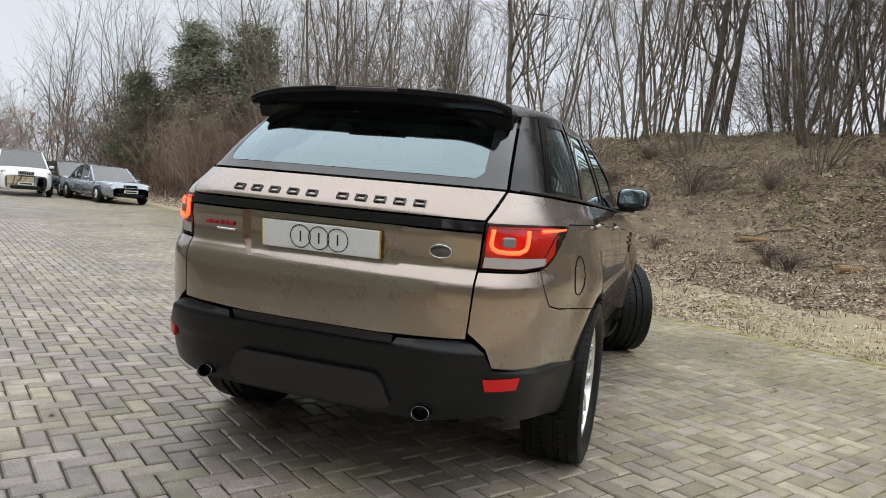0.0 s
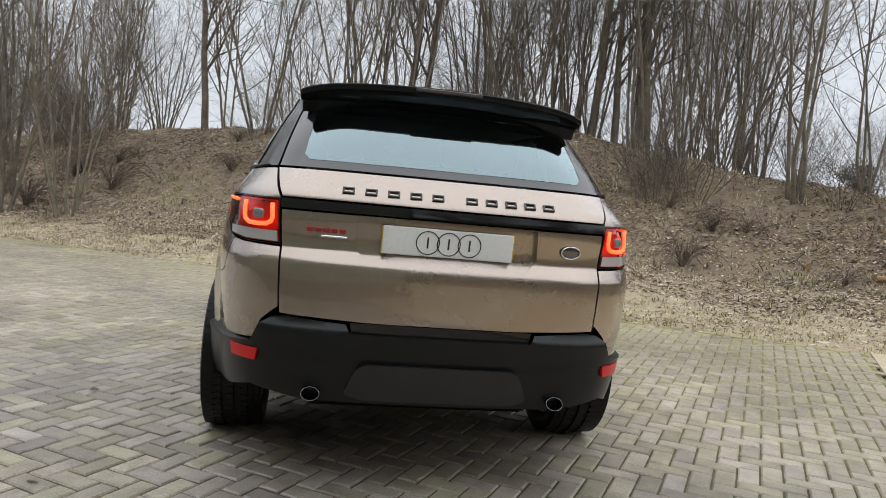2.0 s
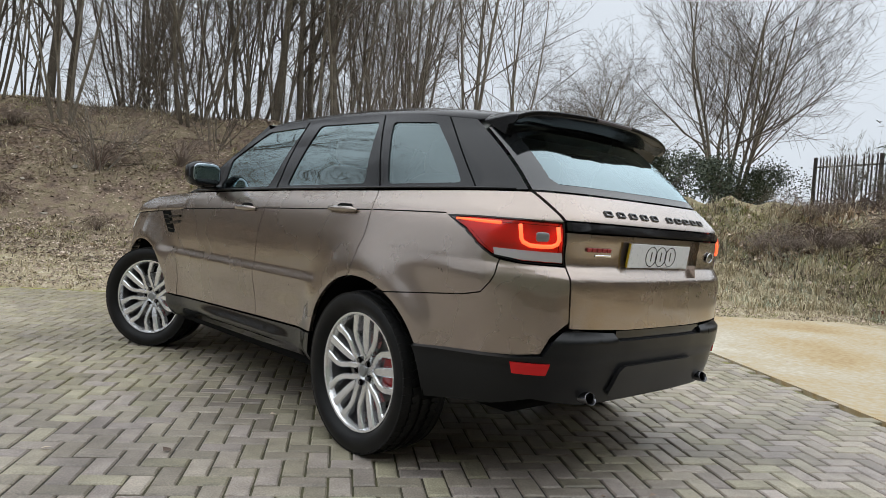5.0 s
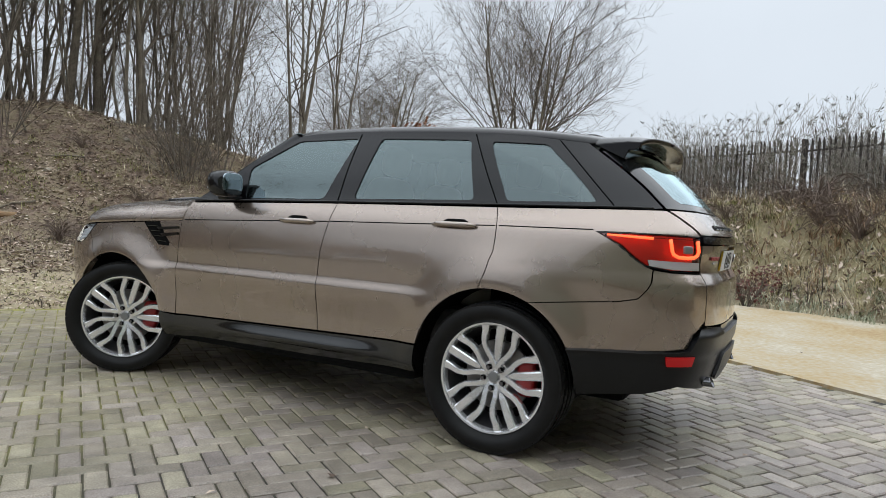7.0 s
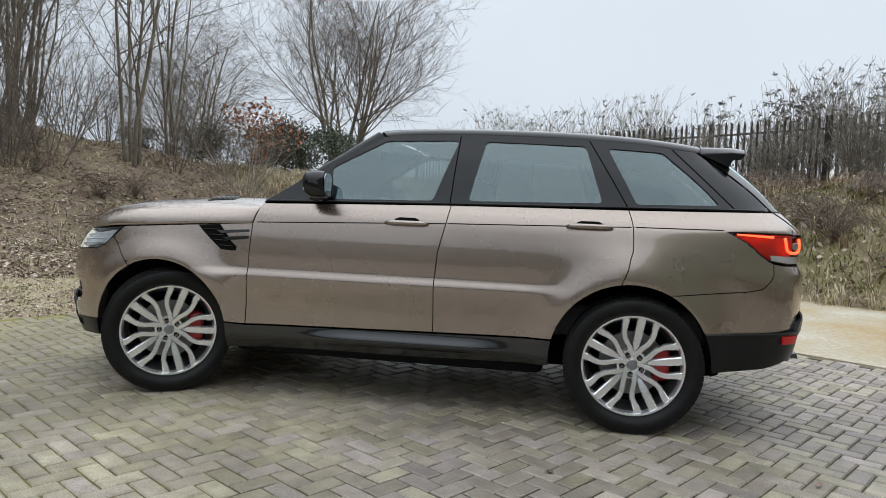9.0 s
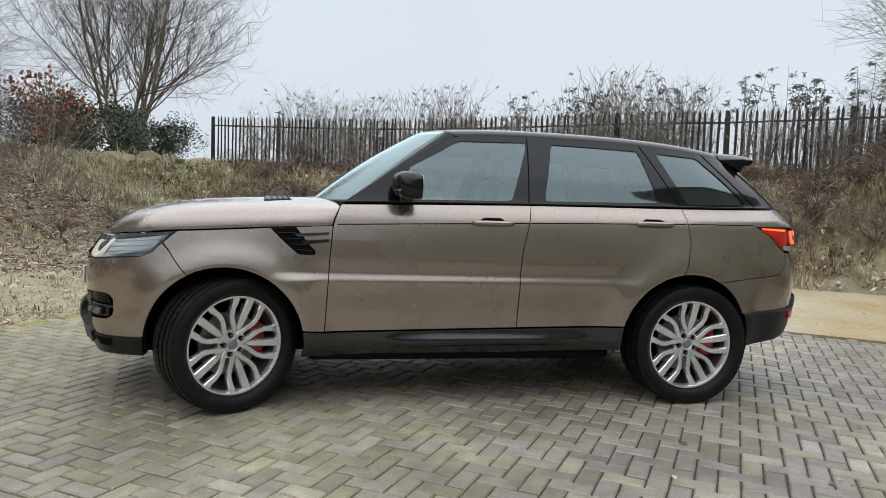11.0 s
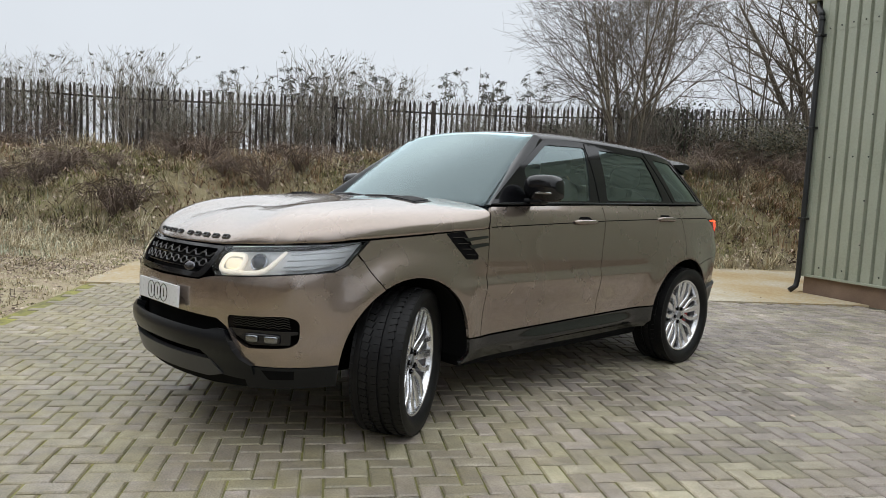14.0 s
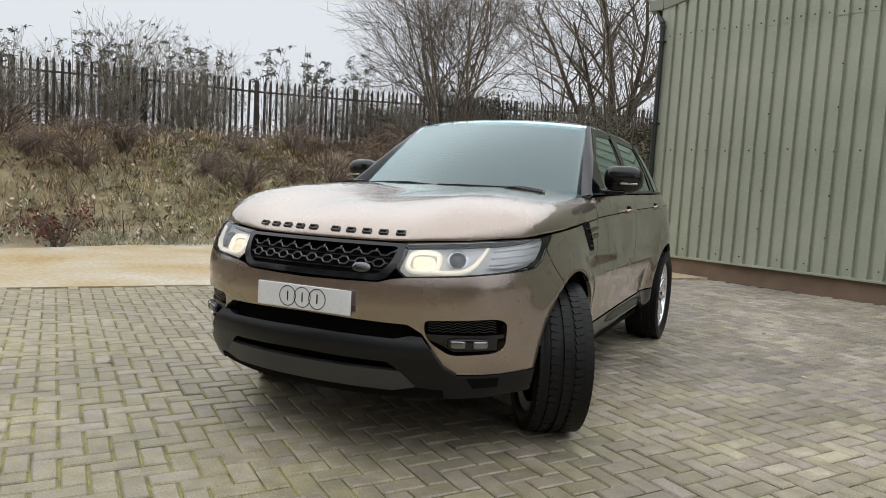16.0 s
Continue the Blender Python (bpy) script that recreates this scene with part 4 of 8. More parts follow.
def panel(name, loops, material, parent, label="", gap=0.0028, lift=0.0, depth=0.022, cell=0.045, mirror=False, place=None, shape=None):
    """A piece of the skin inside the first loop and outside the others, with turned-in edges."""
    bm = bmesh.new()
    edges = []
    for k, loop in enumerate(loops):
        pts = flat_loop(loop, gap if k == 0 else -gap if gap else 0)
        vs = [bm.verts.new((q.x, q.y, 0)) for q in pts]
        edges += [bm.edges.new((a, b)) for a, b in zip(vs, vs[1:] + vs[:1])]
    bmesh.ops.triangle_fill(bm, use_beauty=True, use_dissolve=False, edges=edges, normal=(0, 0, 1))
    for ax in (0, 1):
        lo, hi = min(v.co[ax] for v in bm.verts), max(v.co[ax] for v in bm.verts)
        k = int((hi - lo) / cell)
        nrm = (1, 0, 0) if ax == 0 else (0, 1, 0)
        for i in range(1, k + 1):
            c = lo + (hi - lo) * i / (k + 1)
            bmesh.ops.bisect_plane(bm, geom=bm.verts[:] + bm.edges[:] + bm.faces[:], dist=1e-6, plane_co=(c, 0, 0) if ax == 0 else (0, c, 0), plane_no=nrm)
    lo, hi = min(v.co.y for v in bm.verts), max(v.co.y for v in bm.verts)
    for c in CREASES:
        if lo + 0.004 < c < hi - 0.004:
            bmesh.ops.bisect_plane(bm, geom=bm.verts[:] + bm.edges[:] + bm.faces[:], dist=1e-6, plane_co=(0, c, 0), plane_no=(0, 1, 0))
    bmesh.ops.remove_doubles(bm, verts=bm.verts, dist=1e-5)
    for f in bm.faces:
        f.normal_update()
        if f.normal.z > 0:
            f.normal_flip()
    rim = [e for e in bm.edges if e.is_boundary]
    top_n = {}
    for v in bm.verts:
        p, z = v.co.x, v.co.y
        q, n = skin_frame(p, z)
        v.co = q + n * (lift + (shape(p, z) if shape else 0))
        if shape:
            h = 0.003
            at = [skin_frame(pp, zz) + (shape(pp, zz),) for pp, zz in ((p + h, z), (p - h, z), (p, z + h), (p, z - h))]
            at = [a + b * s for a, b, s in at]
            n2 = (at[0] - at[1]).cross(at[2] - at[3]).normalized()
            n = n2 if n2.dot(n) > 0 else -n2
        top_n[v] = n
    r = bmesh.ops.extrude_edge_only(bm, edges=rim)
    low = [g for g in r["geom"] if isinstance(g, bmesh.types.BMVert)]
    src = {}
    for v in low:
        for e in v.link_edges:
            o = e.other_vert(v)
            if o in top_n:
                src[v] = o
    for v in low:
        if v in src:
            v.co = v.co - top_n[src[v]] * depth
    bm.verts.index_update()
    bm.faces.index_update()
    nv = {v.index: tuple(top_n[v]) for v in top_n}
    me = bpy.data.meshes.new(name)
    for f in bm.faces:
        f.smooth = True
    bm.to_mesh(me)
    is_top = [all(v in top_n for v in f.verts) for f in bm.faces]
    bm.free()
    nl = []
    for poly in me.polygons:
        for vi in poly.vertices:
            nl.append(nv[vi] if is_top[poly.index] else tuple(poly.normal))
    me.normals_split_custom_set(nl)
    ob = hang(name, me, material, parent, label, m=place)
    if mirror:
        me2 = me.copy()
        co = np.empty(len(me2.vertices) * 3, np.float32)
        me2.vertices.foreach_get("co", co)
        co[0::3] *= -1
        me2.vertices.foreach_set("co", co)
        me2.flip_normals()
        me2.update()
        n0 = [Vector(q) for q in nl]
        vmap = {}
        k = 0
        for poly in me.polygons:
            for vi in poly.vertices:
                vmap[(poly.index, vi)] = (-n0[k].x, n0[k].y, n0[k].z)
                k += 1
        me2.normals_split_custom_set([vmap[(poly.index, vi)] for poly in me2.polygons for vi in poly.vertices])
        return ob, hang(name, me2, None, parent, label, m=place)
    return ob


def mirrored(ob):
    """The same part on the car's other side."""
    me = ob.data.copy()
    co = np.empty(len(me.vertices) * 3, np.float32)
    me.vertices.foreach_get("co", co)
    co = co.reshape(-1, 3)
    mw = np.array(ob.matrix_basis)
    co = co @ mw[:3, :3].T + mw[:3, 3]
    co[:, 0] *= -1
    me.vertices.foreach_set("co", co.astype(np.float32).ravel())
    me.flip_normals()
    me.update()
    o = hang(ob.name.split(".")[0], me, None, ob.parent)
    if "label" in ob:
        o["label"] = ob["label"]
    return o


def sheet(name, rows, material, parent, label="", smooth=True, thick=0.0, weld=False):
    """A surface through rows of points."""
    bm = bmesh.new()
    vs = [[bm.verts.new(q) for q in r] for r in rows]
    for r0, r1 in zip(vs, vs[1:]):
        for i in range(len(r0) - 1):
            bm.faces.new((r0[i], r0[i + 1], r1[i + 1], r1[i]))
    if weld:
        bmesh.ops.remove_doubles(bm, verts=bm.verts, dist=2e-4)
    bmesh.ops.recalc_face_normals(bm, faces=bm.faces)
    c = sum((f.normal * f.calc_area() for f in bm.faces), Vector())
    if c.z < 0:
        bmesh.ops.reverse_faces(bm, faces=bm.faces)
    ob = part(name, bm, material, parent, label, smooth)
    if thick:
        md = ob.modifiers.new("thick", "SOLIDIFY")
        md.thickness, md.offset = thick, -1
    return ob


def pill(sx, sy, sz, e=3.0, seg=28, ring=16):
    """A rounded box (superellipsoid) as a bmesh."""
    bm = bmesh.new()
    bmesh.ops.create_uvsphere(bm, u_segments=seg, v_segments=ring, radius=1)
    for v in bm.verts:
        n = (abs(v.co.x) ** e + abs(v.co.y) ** e + abs(v.co.z) ** e) ** (1 / e)
        v.co = Vector((v.co.x / n * sx, v.co.y / n * sy, v.co.z / n * sz))
    return bm


def on_skin(pts, lift):
    out = []
    for k, a, z in pts:
        q, n = skin_frame(solve_p(k, a, z), z)
        out.append(q + n * lift)
    return out


def skin_pose(k, a, z, lift=0.0):
    """A pose on the skin: x along it (to the viewer's right), z up, y into the car."""
    q, n = skin_frame(solve_p(k, a, z), z)
    y = -n
    zz = Vector((0, 0, 1)) - y * y.z
    zz.normalize()
    x = y.cross(zz)
    m = Matrix((x, y, zz)).transposed().to_4x4()
    m.translation = q + n * lift
    return m


CAR_STAND = pose(0.002, 0.015, 0, 0, 0, 0.66)                                      # where the car stands
BODY_LEAN = pose(-0.5, 0, 0.8, 0, 0.7, 0) @ Matrix.Translation((0.5, 0, -0.8))     # the body settles a little to its right


def build_car():
    car = empty("suv_car", CAR_STAND @ BODY_LEAN)
    tagged(car, "bronze-brown metallic SUV with black roof and steered front wheels", "car")
    sill = [("s", 1.03, 0.472), ("s", 0.92, 0.462), ("s", -0.28, 0.488), ("s", -0.995, 0.505)]
    # inner black shell that shows in the panel gaps
    shell = [("f", 0, 0.98), ("f", -0.6, 0.985), ("s", 1.75, 1.03), ("s", 0.9, 1.085), ("s", 0.85, 1.225), ("s", -0.35, 1.262), ("s", -1.42, 1.272), ("r", -0.69, 1.29), ("r", 0, 1.29),
             ("r", 0, 0.45), ("r", -0.6, 0.45), ("s", -1.95, 0.4)] + arc_pts(RA, 180, 0, 16, 0.018) + [("s", -0.93, 0.34), ("s", 1.0, 0.32)] + arc_pts(FA, 180, 0, 16, 0.018) + [("s", 1.97, 0.34), ("f", -0.6, 0.3), ("f", 0, 0.3)]
    panel("inner_shell", [shell], SEAM, car, gap=0, lift=-0.065, depth=0.002, cell=0.08, mirror=True)

    # doors, fenders, quarters
    fline = [("s", 0.885, 1.100), ("s", 0.90, 0.91), ("s", 0.92, 0.462)]
    bline = [("s", -0.355, 1.262), ("s", -0.335, 1.15), ("s", -0.295, 0.98), ("s", -0.28, 0.80), ("s", -0.28, 0.488)]
    cline = [("s", -1.40, 1.277), ("s", -1.425, 1.18), ("s", -1.43, 1.04), ("s", -1.40, 0.92), ("s", -1.37, 0.845)]
    fdoor = [("s", 0.84, 1.228), ("s", 0.87, 1.15)] + fline + [("s", 0.3, 0.475)] + bline[::-1] + [("s", 0.3, 1.245)]
    fl, fr = panel("front_door", [fdoor], BRONZE, car, mirror=True)
    rdoor = bline + [("s", -0.7, 0.497), ("s", -0.965, 0.503)] + arc_pts(RA, 13.8, 82, 14) + cline[::-1][1:] + [("s", -0.9, 1.271)]
    rl, rr = panel("rear_door", [rdoor], BRONZE, car, mirror=True)
    fend = [("s", 1.755, 1.043), ("s", 1.4, 1.066), ("s", 0.885, 1.100)] + fline[1:] + [("s", 1.035, 0.47)] + arc_pts(FA, 170, 63, 16) + [("s", 1.80, 0.93), ("s", 1.835, 0.972)]
    panel("front_fender", [fend], BRONZE, car, mirror=True)
    quarter = cline + arc_pts(RA, 83, 117, 8) + [("s", -2.08, 0.843), ("s", -2.165, 0.862), ("s", -2.205, 0.91), ("s", -2.225, 1.005),
                                                           ("s", -2.19, 1.018), ("s", -2.13, 1.058), ("s", -2.06, 1.12), ("s", -1.945, 1.176), ("s", -2.1, 1.178), ("r", -0.79, 1.176), ("r", -0.66, 1.172), ("r", -0.658, 1.18), ("r", -0.69, 1.298), ("s", -2.19, 1.297), ("s", -1.8, 1.286)]
    panel("rear_quarter", [quarter], BRONZE, car, mirror=True)
    corner = [("s", -2.225, 1.005), ("r", -0.80, 0.995), ("r", -0.645, 0.99), ("r", -0.635, 0.76), ("r", -0.665, 0.735), ("r", -0.70, 0.70), ("r", -0.725, 0.625), ("r", -0.80, 0.612), ("s", -2.0, 0.598), ("s", -1.868, 0.59)] + arc_pts(RA, 154, 117, 8) + \
             [("s", -2.08, 0.843), ("s", -2.165, 0.862), ("s", -2.205, 0.91)]
    panel("rear_bumper_corner", [corner], BRONZE, car, mirror=True)
    # dark groove line along the shoulder
    for y0, y1, z0, z1 in ((0.86, -0.33, 1.107, 1.150), (-0.345, -1.415, 1.151, 1.178), (-1.44, -1.93, 1.179, 1.184)):
        pts = [("s", y0 + (y1 - y0) * i / 14, z0 + (z1 - z0) * i / 14) for i in range(15)]
        bm = bmesh.new()
        tube(bm, on_skin(pts, -0.0012), 0.0036, 6)
        mirrored(part("shoulder_line", bm, SEAM, car, smooth=True))
    # sills
    sl = [("s", 1.03, 0.468), ("s", 0.92, 0.457), ("s", -0.28, 0.482), ("s", -0.965, 0.498)] + arc_pts(RA, 13, -7, 4) + [("s", -0.93, 0.335), ("s", 0.2, 0.30), ("s", 0.95, 0.29)] + arc_pts(FA, 193, 171, 4)
    prof = spline([0.28, 0.33, 0.37, 0.388, 0.402, 0.416, 0.44, 0.47, 0.51], [-0.05, -0.022, -0.002, 0.004, 0.005, 0.004, 0.002, 0.001, 0.0])
    ledge = spline([0.28, 0.36, 0.385, 0.40, 0.415, 0.435, 0.455, 0.475, 0.51], [0.0, 0.0, 0.014, 0.024, 0.023, 0.014, 0.005, 0.0, 0.0])

    def sill_out(p, z):
        y = skin(p, z).y
        return prof(z) + ledge(z - 0.012 * (y + 0.1) * -1.0) * smooth01((0.72 - y) / 0.5) * smooth01((y + 0.9) / 0.45)
    panel("sill", [sl], SILL_BLACK, car, "glossy black side sill with a ledge", lift=0.002, cell=0.018, mirror=True, shape=sill_out)

    # tail: gate, black strip, upper gate, rear glass
    def both_sides(half):
        return half + [(k, -a, z) for k, a, z in half[::-1] if abs(a) > 1e-6]
    recess = both_sides([("r", -0.355, 1.128), ("r", -0.362, 1.01), ("r", -0.31, 0.955)])
    gate = both_sides([("r", -0.652, 1.135), ("r", -0.642, 0.99), ("r", -0.632, 0.735), ("r", -0.3, 0.722)])
    tg = empty("tailgate")
    tg.parent = car
    panel("lower_skin", [gate, recess], BRONZE, tg, depth=0.03)
    panel("plate_recess", [both_sides([("r", -0.362, 1.135), ("r", -0.37, 1.005), ("r", -0.315, 0.948)])], BRONZE, tg, gap=0, lift=-0.028, depth=0.002)
    panel("black_strip", [both_sides([("r", -0.652, 1.176), ("r", -0.652, 1.138)])], GLOSS_BLACK, tg, lift=0.008, gap=0.0015)
    panel("upper_skin", [both_sides([("r", -0.684, 1.297), ("r", -0.652, 1.18)])], BRONZE, tg, lift=0.004)
    frit_ = lambda: both_sides([("r", -0.545, 1.60), ("r", -0.585, 1.365), ("r", -0.56, 1.34)])
    panel("rear_window", [[(k, a * 1.01, z) for k, a, z in frit_()]], REAR_GLASS, tg, "dark tinted rear window", gap=0.0, lift=0.0, depth=0.004)
    panel("window_border", [both_sides([("r", -0.612, 1.605), ("r", -0.684, 1.303)]), both_sides([("r", -0.545, 1.598), ("r", -0.585, 1.365), ("r", -0.56, 1.34)])], BORDER_GLASS, tg, "black bordered edge of the rear window", gap=0.003, lift=0.0015, depth=0.004)
    # rear bumper, black
    lowhalf = [("r", 0, 0.405), ("r", -0.5, 0.405), ("r", -0.72, 0.44), ("s", -2.2, 0.40)]
    rbl = [("r", 0, 0.682), ("r", -0.355, 0.682), ("r", -0.375, 0.714), ("r", -0.60, 0.728), ("r", -0.655, 0.722), ("r", -0.692, 0.695), ("r", -0.722, 0.62), ("r", -0.80, 0.608), ("s", -2.0, 0.595)] + arc_pts(RA, 155, 183, 6) + lowhalf[::-1]
    panel("rear_bumper", [rbl], TRIM, car, "black textured plastic bumper", gap=0.0, lift=0.026, depth=0.05, cell=0.03, mirror=True, shape=lambda p, z: -0.026 * smooth01((z - 0.685) / 0.04) - 0.012 * smooth01((0.615 - z) / 0.05))
    panel("bumper_step", [both_sides([("r", -0.36, 0.722), ("r", -0.35, 0.675)])], GLOSS_BLACK, car, gap=0, lift=0.004, depth=0.002)
    panel("diffuser_panel", [rounded(both_sides([("r", -0.29, 0.568), ("r", -0.325, 0.545), ("r", -0.365, 0.45), ("r", -0.30, 0.43)]), 0.02)], DIFFUSER, car, "dark grey panel in the rear bumper", gap=0, lift=0.032, depth=0.02)
    panel("rear_reflector", [[("r", -0.80, 0.592), ("r", -0.692, 0.592), ("r", -0.70, 0.545), ("r", -0.79, 0.545)]], RED_PLASTIC, car, "red bumper reflector", gap=0, lift=0.026, depth=0.01, mirror=True)
    for sx in (-0.49, 0.49):
        bm = bmesh.new()
        ell = lambda y, k: [bm.verts.new((0.054 * k * math.cos(t * math.pi / 14), y + 0.018 * k * math.sin(t * math.pi / 14), 0.037 * k * math.sin(t * math.pi / 14))) for t in range(28)]
        rings = [ell(0.16, 0.95), ell(0.0, 1.0), ell(-0.006, 0.97), ell(-0.004, 0.9), ell(0.02, 0.86), ell(0.14, 0.84)]
        for r0, r1 in zip(rings, rings[1:]):
            for k in range(28):
                bm.faces.new((r0[k], r0[(k + 1) % 28], r1[(k + 1) % 28], r1[k]))
        bmesh.ops.recalc_face_normals(bm, faces=bm.faces)
        tip = part("exhaust_tip", bm, DARK_CHROME, car, "oval steel exhaust tip", True, Matrix.Translation((sx, -2.478, 0.437)) @ Matrix.Scale(0.68, 4))
        part("pipe_bore", pill(0.046, 0.004, 0.032, 2), UNDER, tip, m=Matrix.Translation((0, 0.05, 0)))

    # tail lamps
    lamp = [("s", -1.952, 1.172), ("s", -2.1, 1.174), ("r", -0.79, 1.172), ("r", -0.665, 1.168), ("r", -0.652, 1.0), ("r", -0.79, 1.002), ("s", -2.225, 1.018), ("s", -2.19, 1.024), ("s", -2.13, 1.064), ("s", -2.06, 1.124)]
    for side in (0, 1):
        tl = empty("tail_lamp")
        tl.parent = car
        tl["label"] = "lit red tail lamp with a clear lower strip"
        pieces = [panel("lamp_bowl", [lamp], plain_red, tl, gap=0.004, lift=-0.035, depth=0.002),
                  panel("lens", [lamp], LENS_RED, tl, gap=0.004, lift=0.001, depth=0.03),
                  panel("clear_strip", [[("s", -2.19, 1.055), ("r", -0.79, 1.052), ("r", -0.66, 1.05), ("r", -0.655, 1.004), ("r", -0.79, 1.006), ("s", -2.2, 1.02)]], STRIP_LENS, tl, "clear lens strip", gap=0.003, lift=0.004, depth=0.01),
                  panel("lamp_surround", [[("s", -1.94, 1.178), ("s", -2.1, 1.18), ("r", -0.79, 1.178), ("r", -0.656, 1.174), ("r", -0.645, 0.995), ("r", -0.79, 0.997), ("s", -2.228, 1.012), ("s", -2.185, 1.016), ("s", -2.12, 1.058), ("s", -2.045, 1.12)], lamp], GLOSS_BLACK, tl, gap=0.001, lift=0.0, depth=0.03)]
        path = [("r", -0.686, 1.152), ("r", -0.682, 1.10), ("r", -0.688, 1.082), ("r", -0.705, 1.072), ("r", -0.74, 1.069), ("r", -0.775, 1.071), ("r", -0.792, 1.083), ("r", -0.797, 1.10), ("r", -0.797, 1.13), ("r", -0.795, 1.154)]
        bm = bmesh.new()
        tube(bm, on_skin(path, 0.004), 0.0085, 8)
        pieces.append(part("light_tube", bm, TAIL_GLOW, tl, "glowing red light tube", True))
        bm = bmesh.new()
        tube(bm, on_skin([("s", -2.21, 1.155), ("s", -2.12, 1.158), ("s", -2.0, 1.163)], 0.003), [0.007, 0.006, 0.004], 8)
        pieces.append(part("light_tube", bm, TAIL_GLOW, tl, "glowing red light tube", True))
        pieces.append(part("reverse_lamp", pill(0.028, 0.008, 0.02, 4), LAMP_GREY, tl, smooth=True, m=skin_pose("r", -0.74, 1.108, 0.002)))
        if side:
            for o in pieces:
                n = mirrored(o)
                n.name = o.name.split(".")[0]
                bpy.data.objects.remove(o)

    # nose: bumper, lamps, grille
    lampf = [("f", -0.437, 0.982), ("f", -0.60, 0.993), ("f", -0.78, 1.008), ("s", 1.90, 1.022), ("s", 1.785, 1.036), ("s", 1.833, 0.987), ("s", 1.893, 0.925), ("s", 1.955, 0.896), ("f", -0.84, 0.880), ("f", -0.70, 0.862), ("f", -0.475, 0.845), ("f", -0.43, 0.88)]
    under = [("f", 0, 0.805), ("f", -0.36, 0.812), ("f", -0.42, 0.83), ("f", -0.47, 0.838), ("f", -0.70, 0.854), ("f", -0.845, 0.872), ("s", 1.958, 0.888), ("s", 1.89, 0.917), ("s", 1.84, 0.970), ("s", 1.80, 0.925)]
    fogh = [("f", -0.570, 0.660), ("f", -0.845, 0.675), ("f", -0.872, 0.655), ("f", -0.866, 0.545), ("f", -0.84, 0.52), ("f", -0.68, 0.51), ("f", -0.60, 0.56), ("f", -0.57, 0.60)]
    fogh = rounded(fogh, 0.025)
    fb = under + arc_pts(FA, 62.5, 5, 12) + [("f", -0.86, 0.425), ("f", -0.70, 0.425), ("f", -0.655, 0.46), ("f", -0.56, 0.60), ("f", -0.50, 0.635), ("f", 0, 0.648)]
    panel("front_bumper", [fb, fogh], BRONZE, car, gap=0.0, depth=0.055, mirror=True)
    band = spline([0.30, 0.42, 0.47, 0.50, 0.535, 0.56, 0.59], [0.0, 0.004, 0.014, 0.024, 0.026, 0.02, 0.006])
    leg = [("f", 0, 0.578), ("f", -0.45, 0.572), ("f", -0.515, 0.590), ("f", -0.562, 0.588), ("f", -0.60, 0.540), ("f", -0.655, 0.457), ("f", -0.70, 0.428), ("f", -0.70, 0.385), ("f", -0.645, 0.355), ("f", -0.53, 0.362), ("f", -0.455, 0.45), ("f", -0.42, 0.474), ("f", 0, 0.482)]
    panel("lower_surround", [leg], TRIM, car, "black textured lower bumper surround", gap=0, lift=0.012, depth=0.05, cell=0.025, mirror=True, shape=lambda p, z: band(z))
    side = [("f", -0.70, 0.420), ("f", -0.86, 0.422)] + arc_pts(FA, 4.5, -9, 4) + [("f", -0.80, 0.315), ("f", -0.64, 0.305), ("f", -0.645, 0.36), ("f", -0.70, 0.39)]
    panel("front_valance", [side], TRIM, car, "black plastic lower bumper corner", gap=0, lift=0.004, depth=0.05, cell=0.03, mirror=True)
    panel("chin", [both_sides([("f", 0.645, 0.365), ("f", 0.64, 0.305), ("f", 0.4, 0.29)])], UNDER, car, gap=0, lift=-0.004, depth=0.03)
    panel("intake_back", [both_sides([("f", 0.6, 0.66), ("f", 0.6, 0.38)])], SEAM, car, gap=0, lift=-0.05, depth=0.002)
    panel("skid_plate", [both_sides([("f", 0.475, 0.434), ("f", 0.535, 0.368), ("f", 0.44, 0.345)])], SATIN_GREY, car, "grey skid plate", gap=0, lift=0.022, depth=0.03)
    for o in [panel("side_scoop", [[("f", -0.735, 0.408), ("f", -0.845, 0.408), ("f", -0.835, 0.365), ("f", -0.755, 0.362)]], SEAM, car, gap=0, lift=0.0062, depth=0.002)]:
        mirrored(o)
    # fog lamp pockets
    o = panel("fog_pocket", [[("f", -0.55, 0.68), ("f", -0.88, 0.69), ("f", -0.88, 0.50), ("f", -0.66, 0.49), ("f", -0.55, 0.56)]], SEAM, car, gap=0, lift=-0.054, depth=0.001)
    mirrored(o)
    o = panel("fog_bezel", [[("f", -0.575, 0.598), ("f", -0.865, 0.600), ("f", -0.865, 0.585), ("f", -0.845, 0.582), ("f", -0.845, 0.535), ("f", -0.69, 0.528), ("f", -0.63, 0.56), ("f", -0.575, 0.58)]], GLOSS_BLACK, car, "gloss black fog lamp bezel", gap=0, lift=-0.008, depth=0.02)
    mirrored(o)
    mirrored(part("fog_lamp", pill(0.092, 0.012, 0.025, 5), GLOSS_BLACK, car, "dark fog lamp cluster", True, skin_pose("f", -0.745, 0.561, -0.006)))
    for a in (-0.705, -0.785):
        mirrored(part("fog_reflector", pill(0.034, 0.014, 0.0175, 5), FOG_SILVER, car, "silver fog lamp reflector", True, skin_pose("f", a, 0.561, 0.005)))
    for i in range(5):
        bm = bmesh.new()
        zz = 0.612 + 0.0115 * i
        tube(bm, on_skin([("f", -0.585 - 0.02 * j, zz + 0.004 * (-1) ** j) for j in range(14)], -0.02), 0.0028, 4)
        mirrored(part("fog_mesh", bm, GLOSS_BLACK, car))
    # grille
    gr = empty("grille")
    gr.parent = car
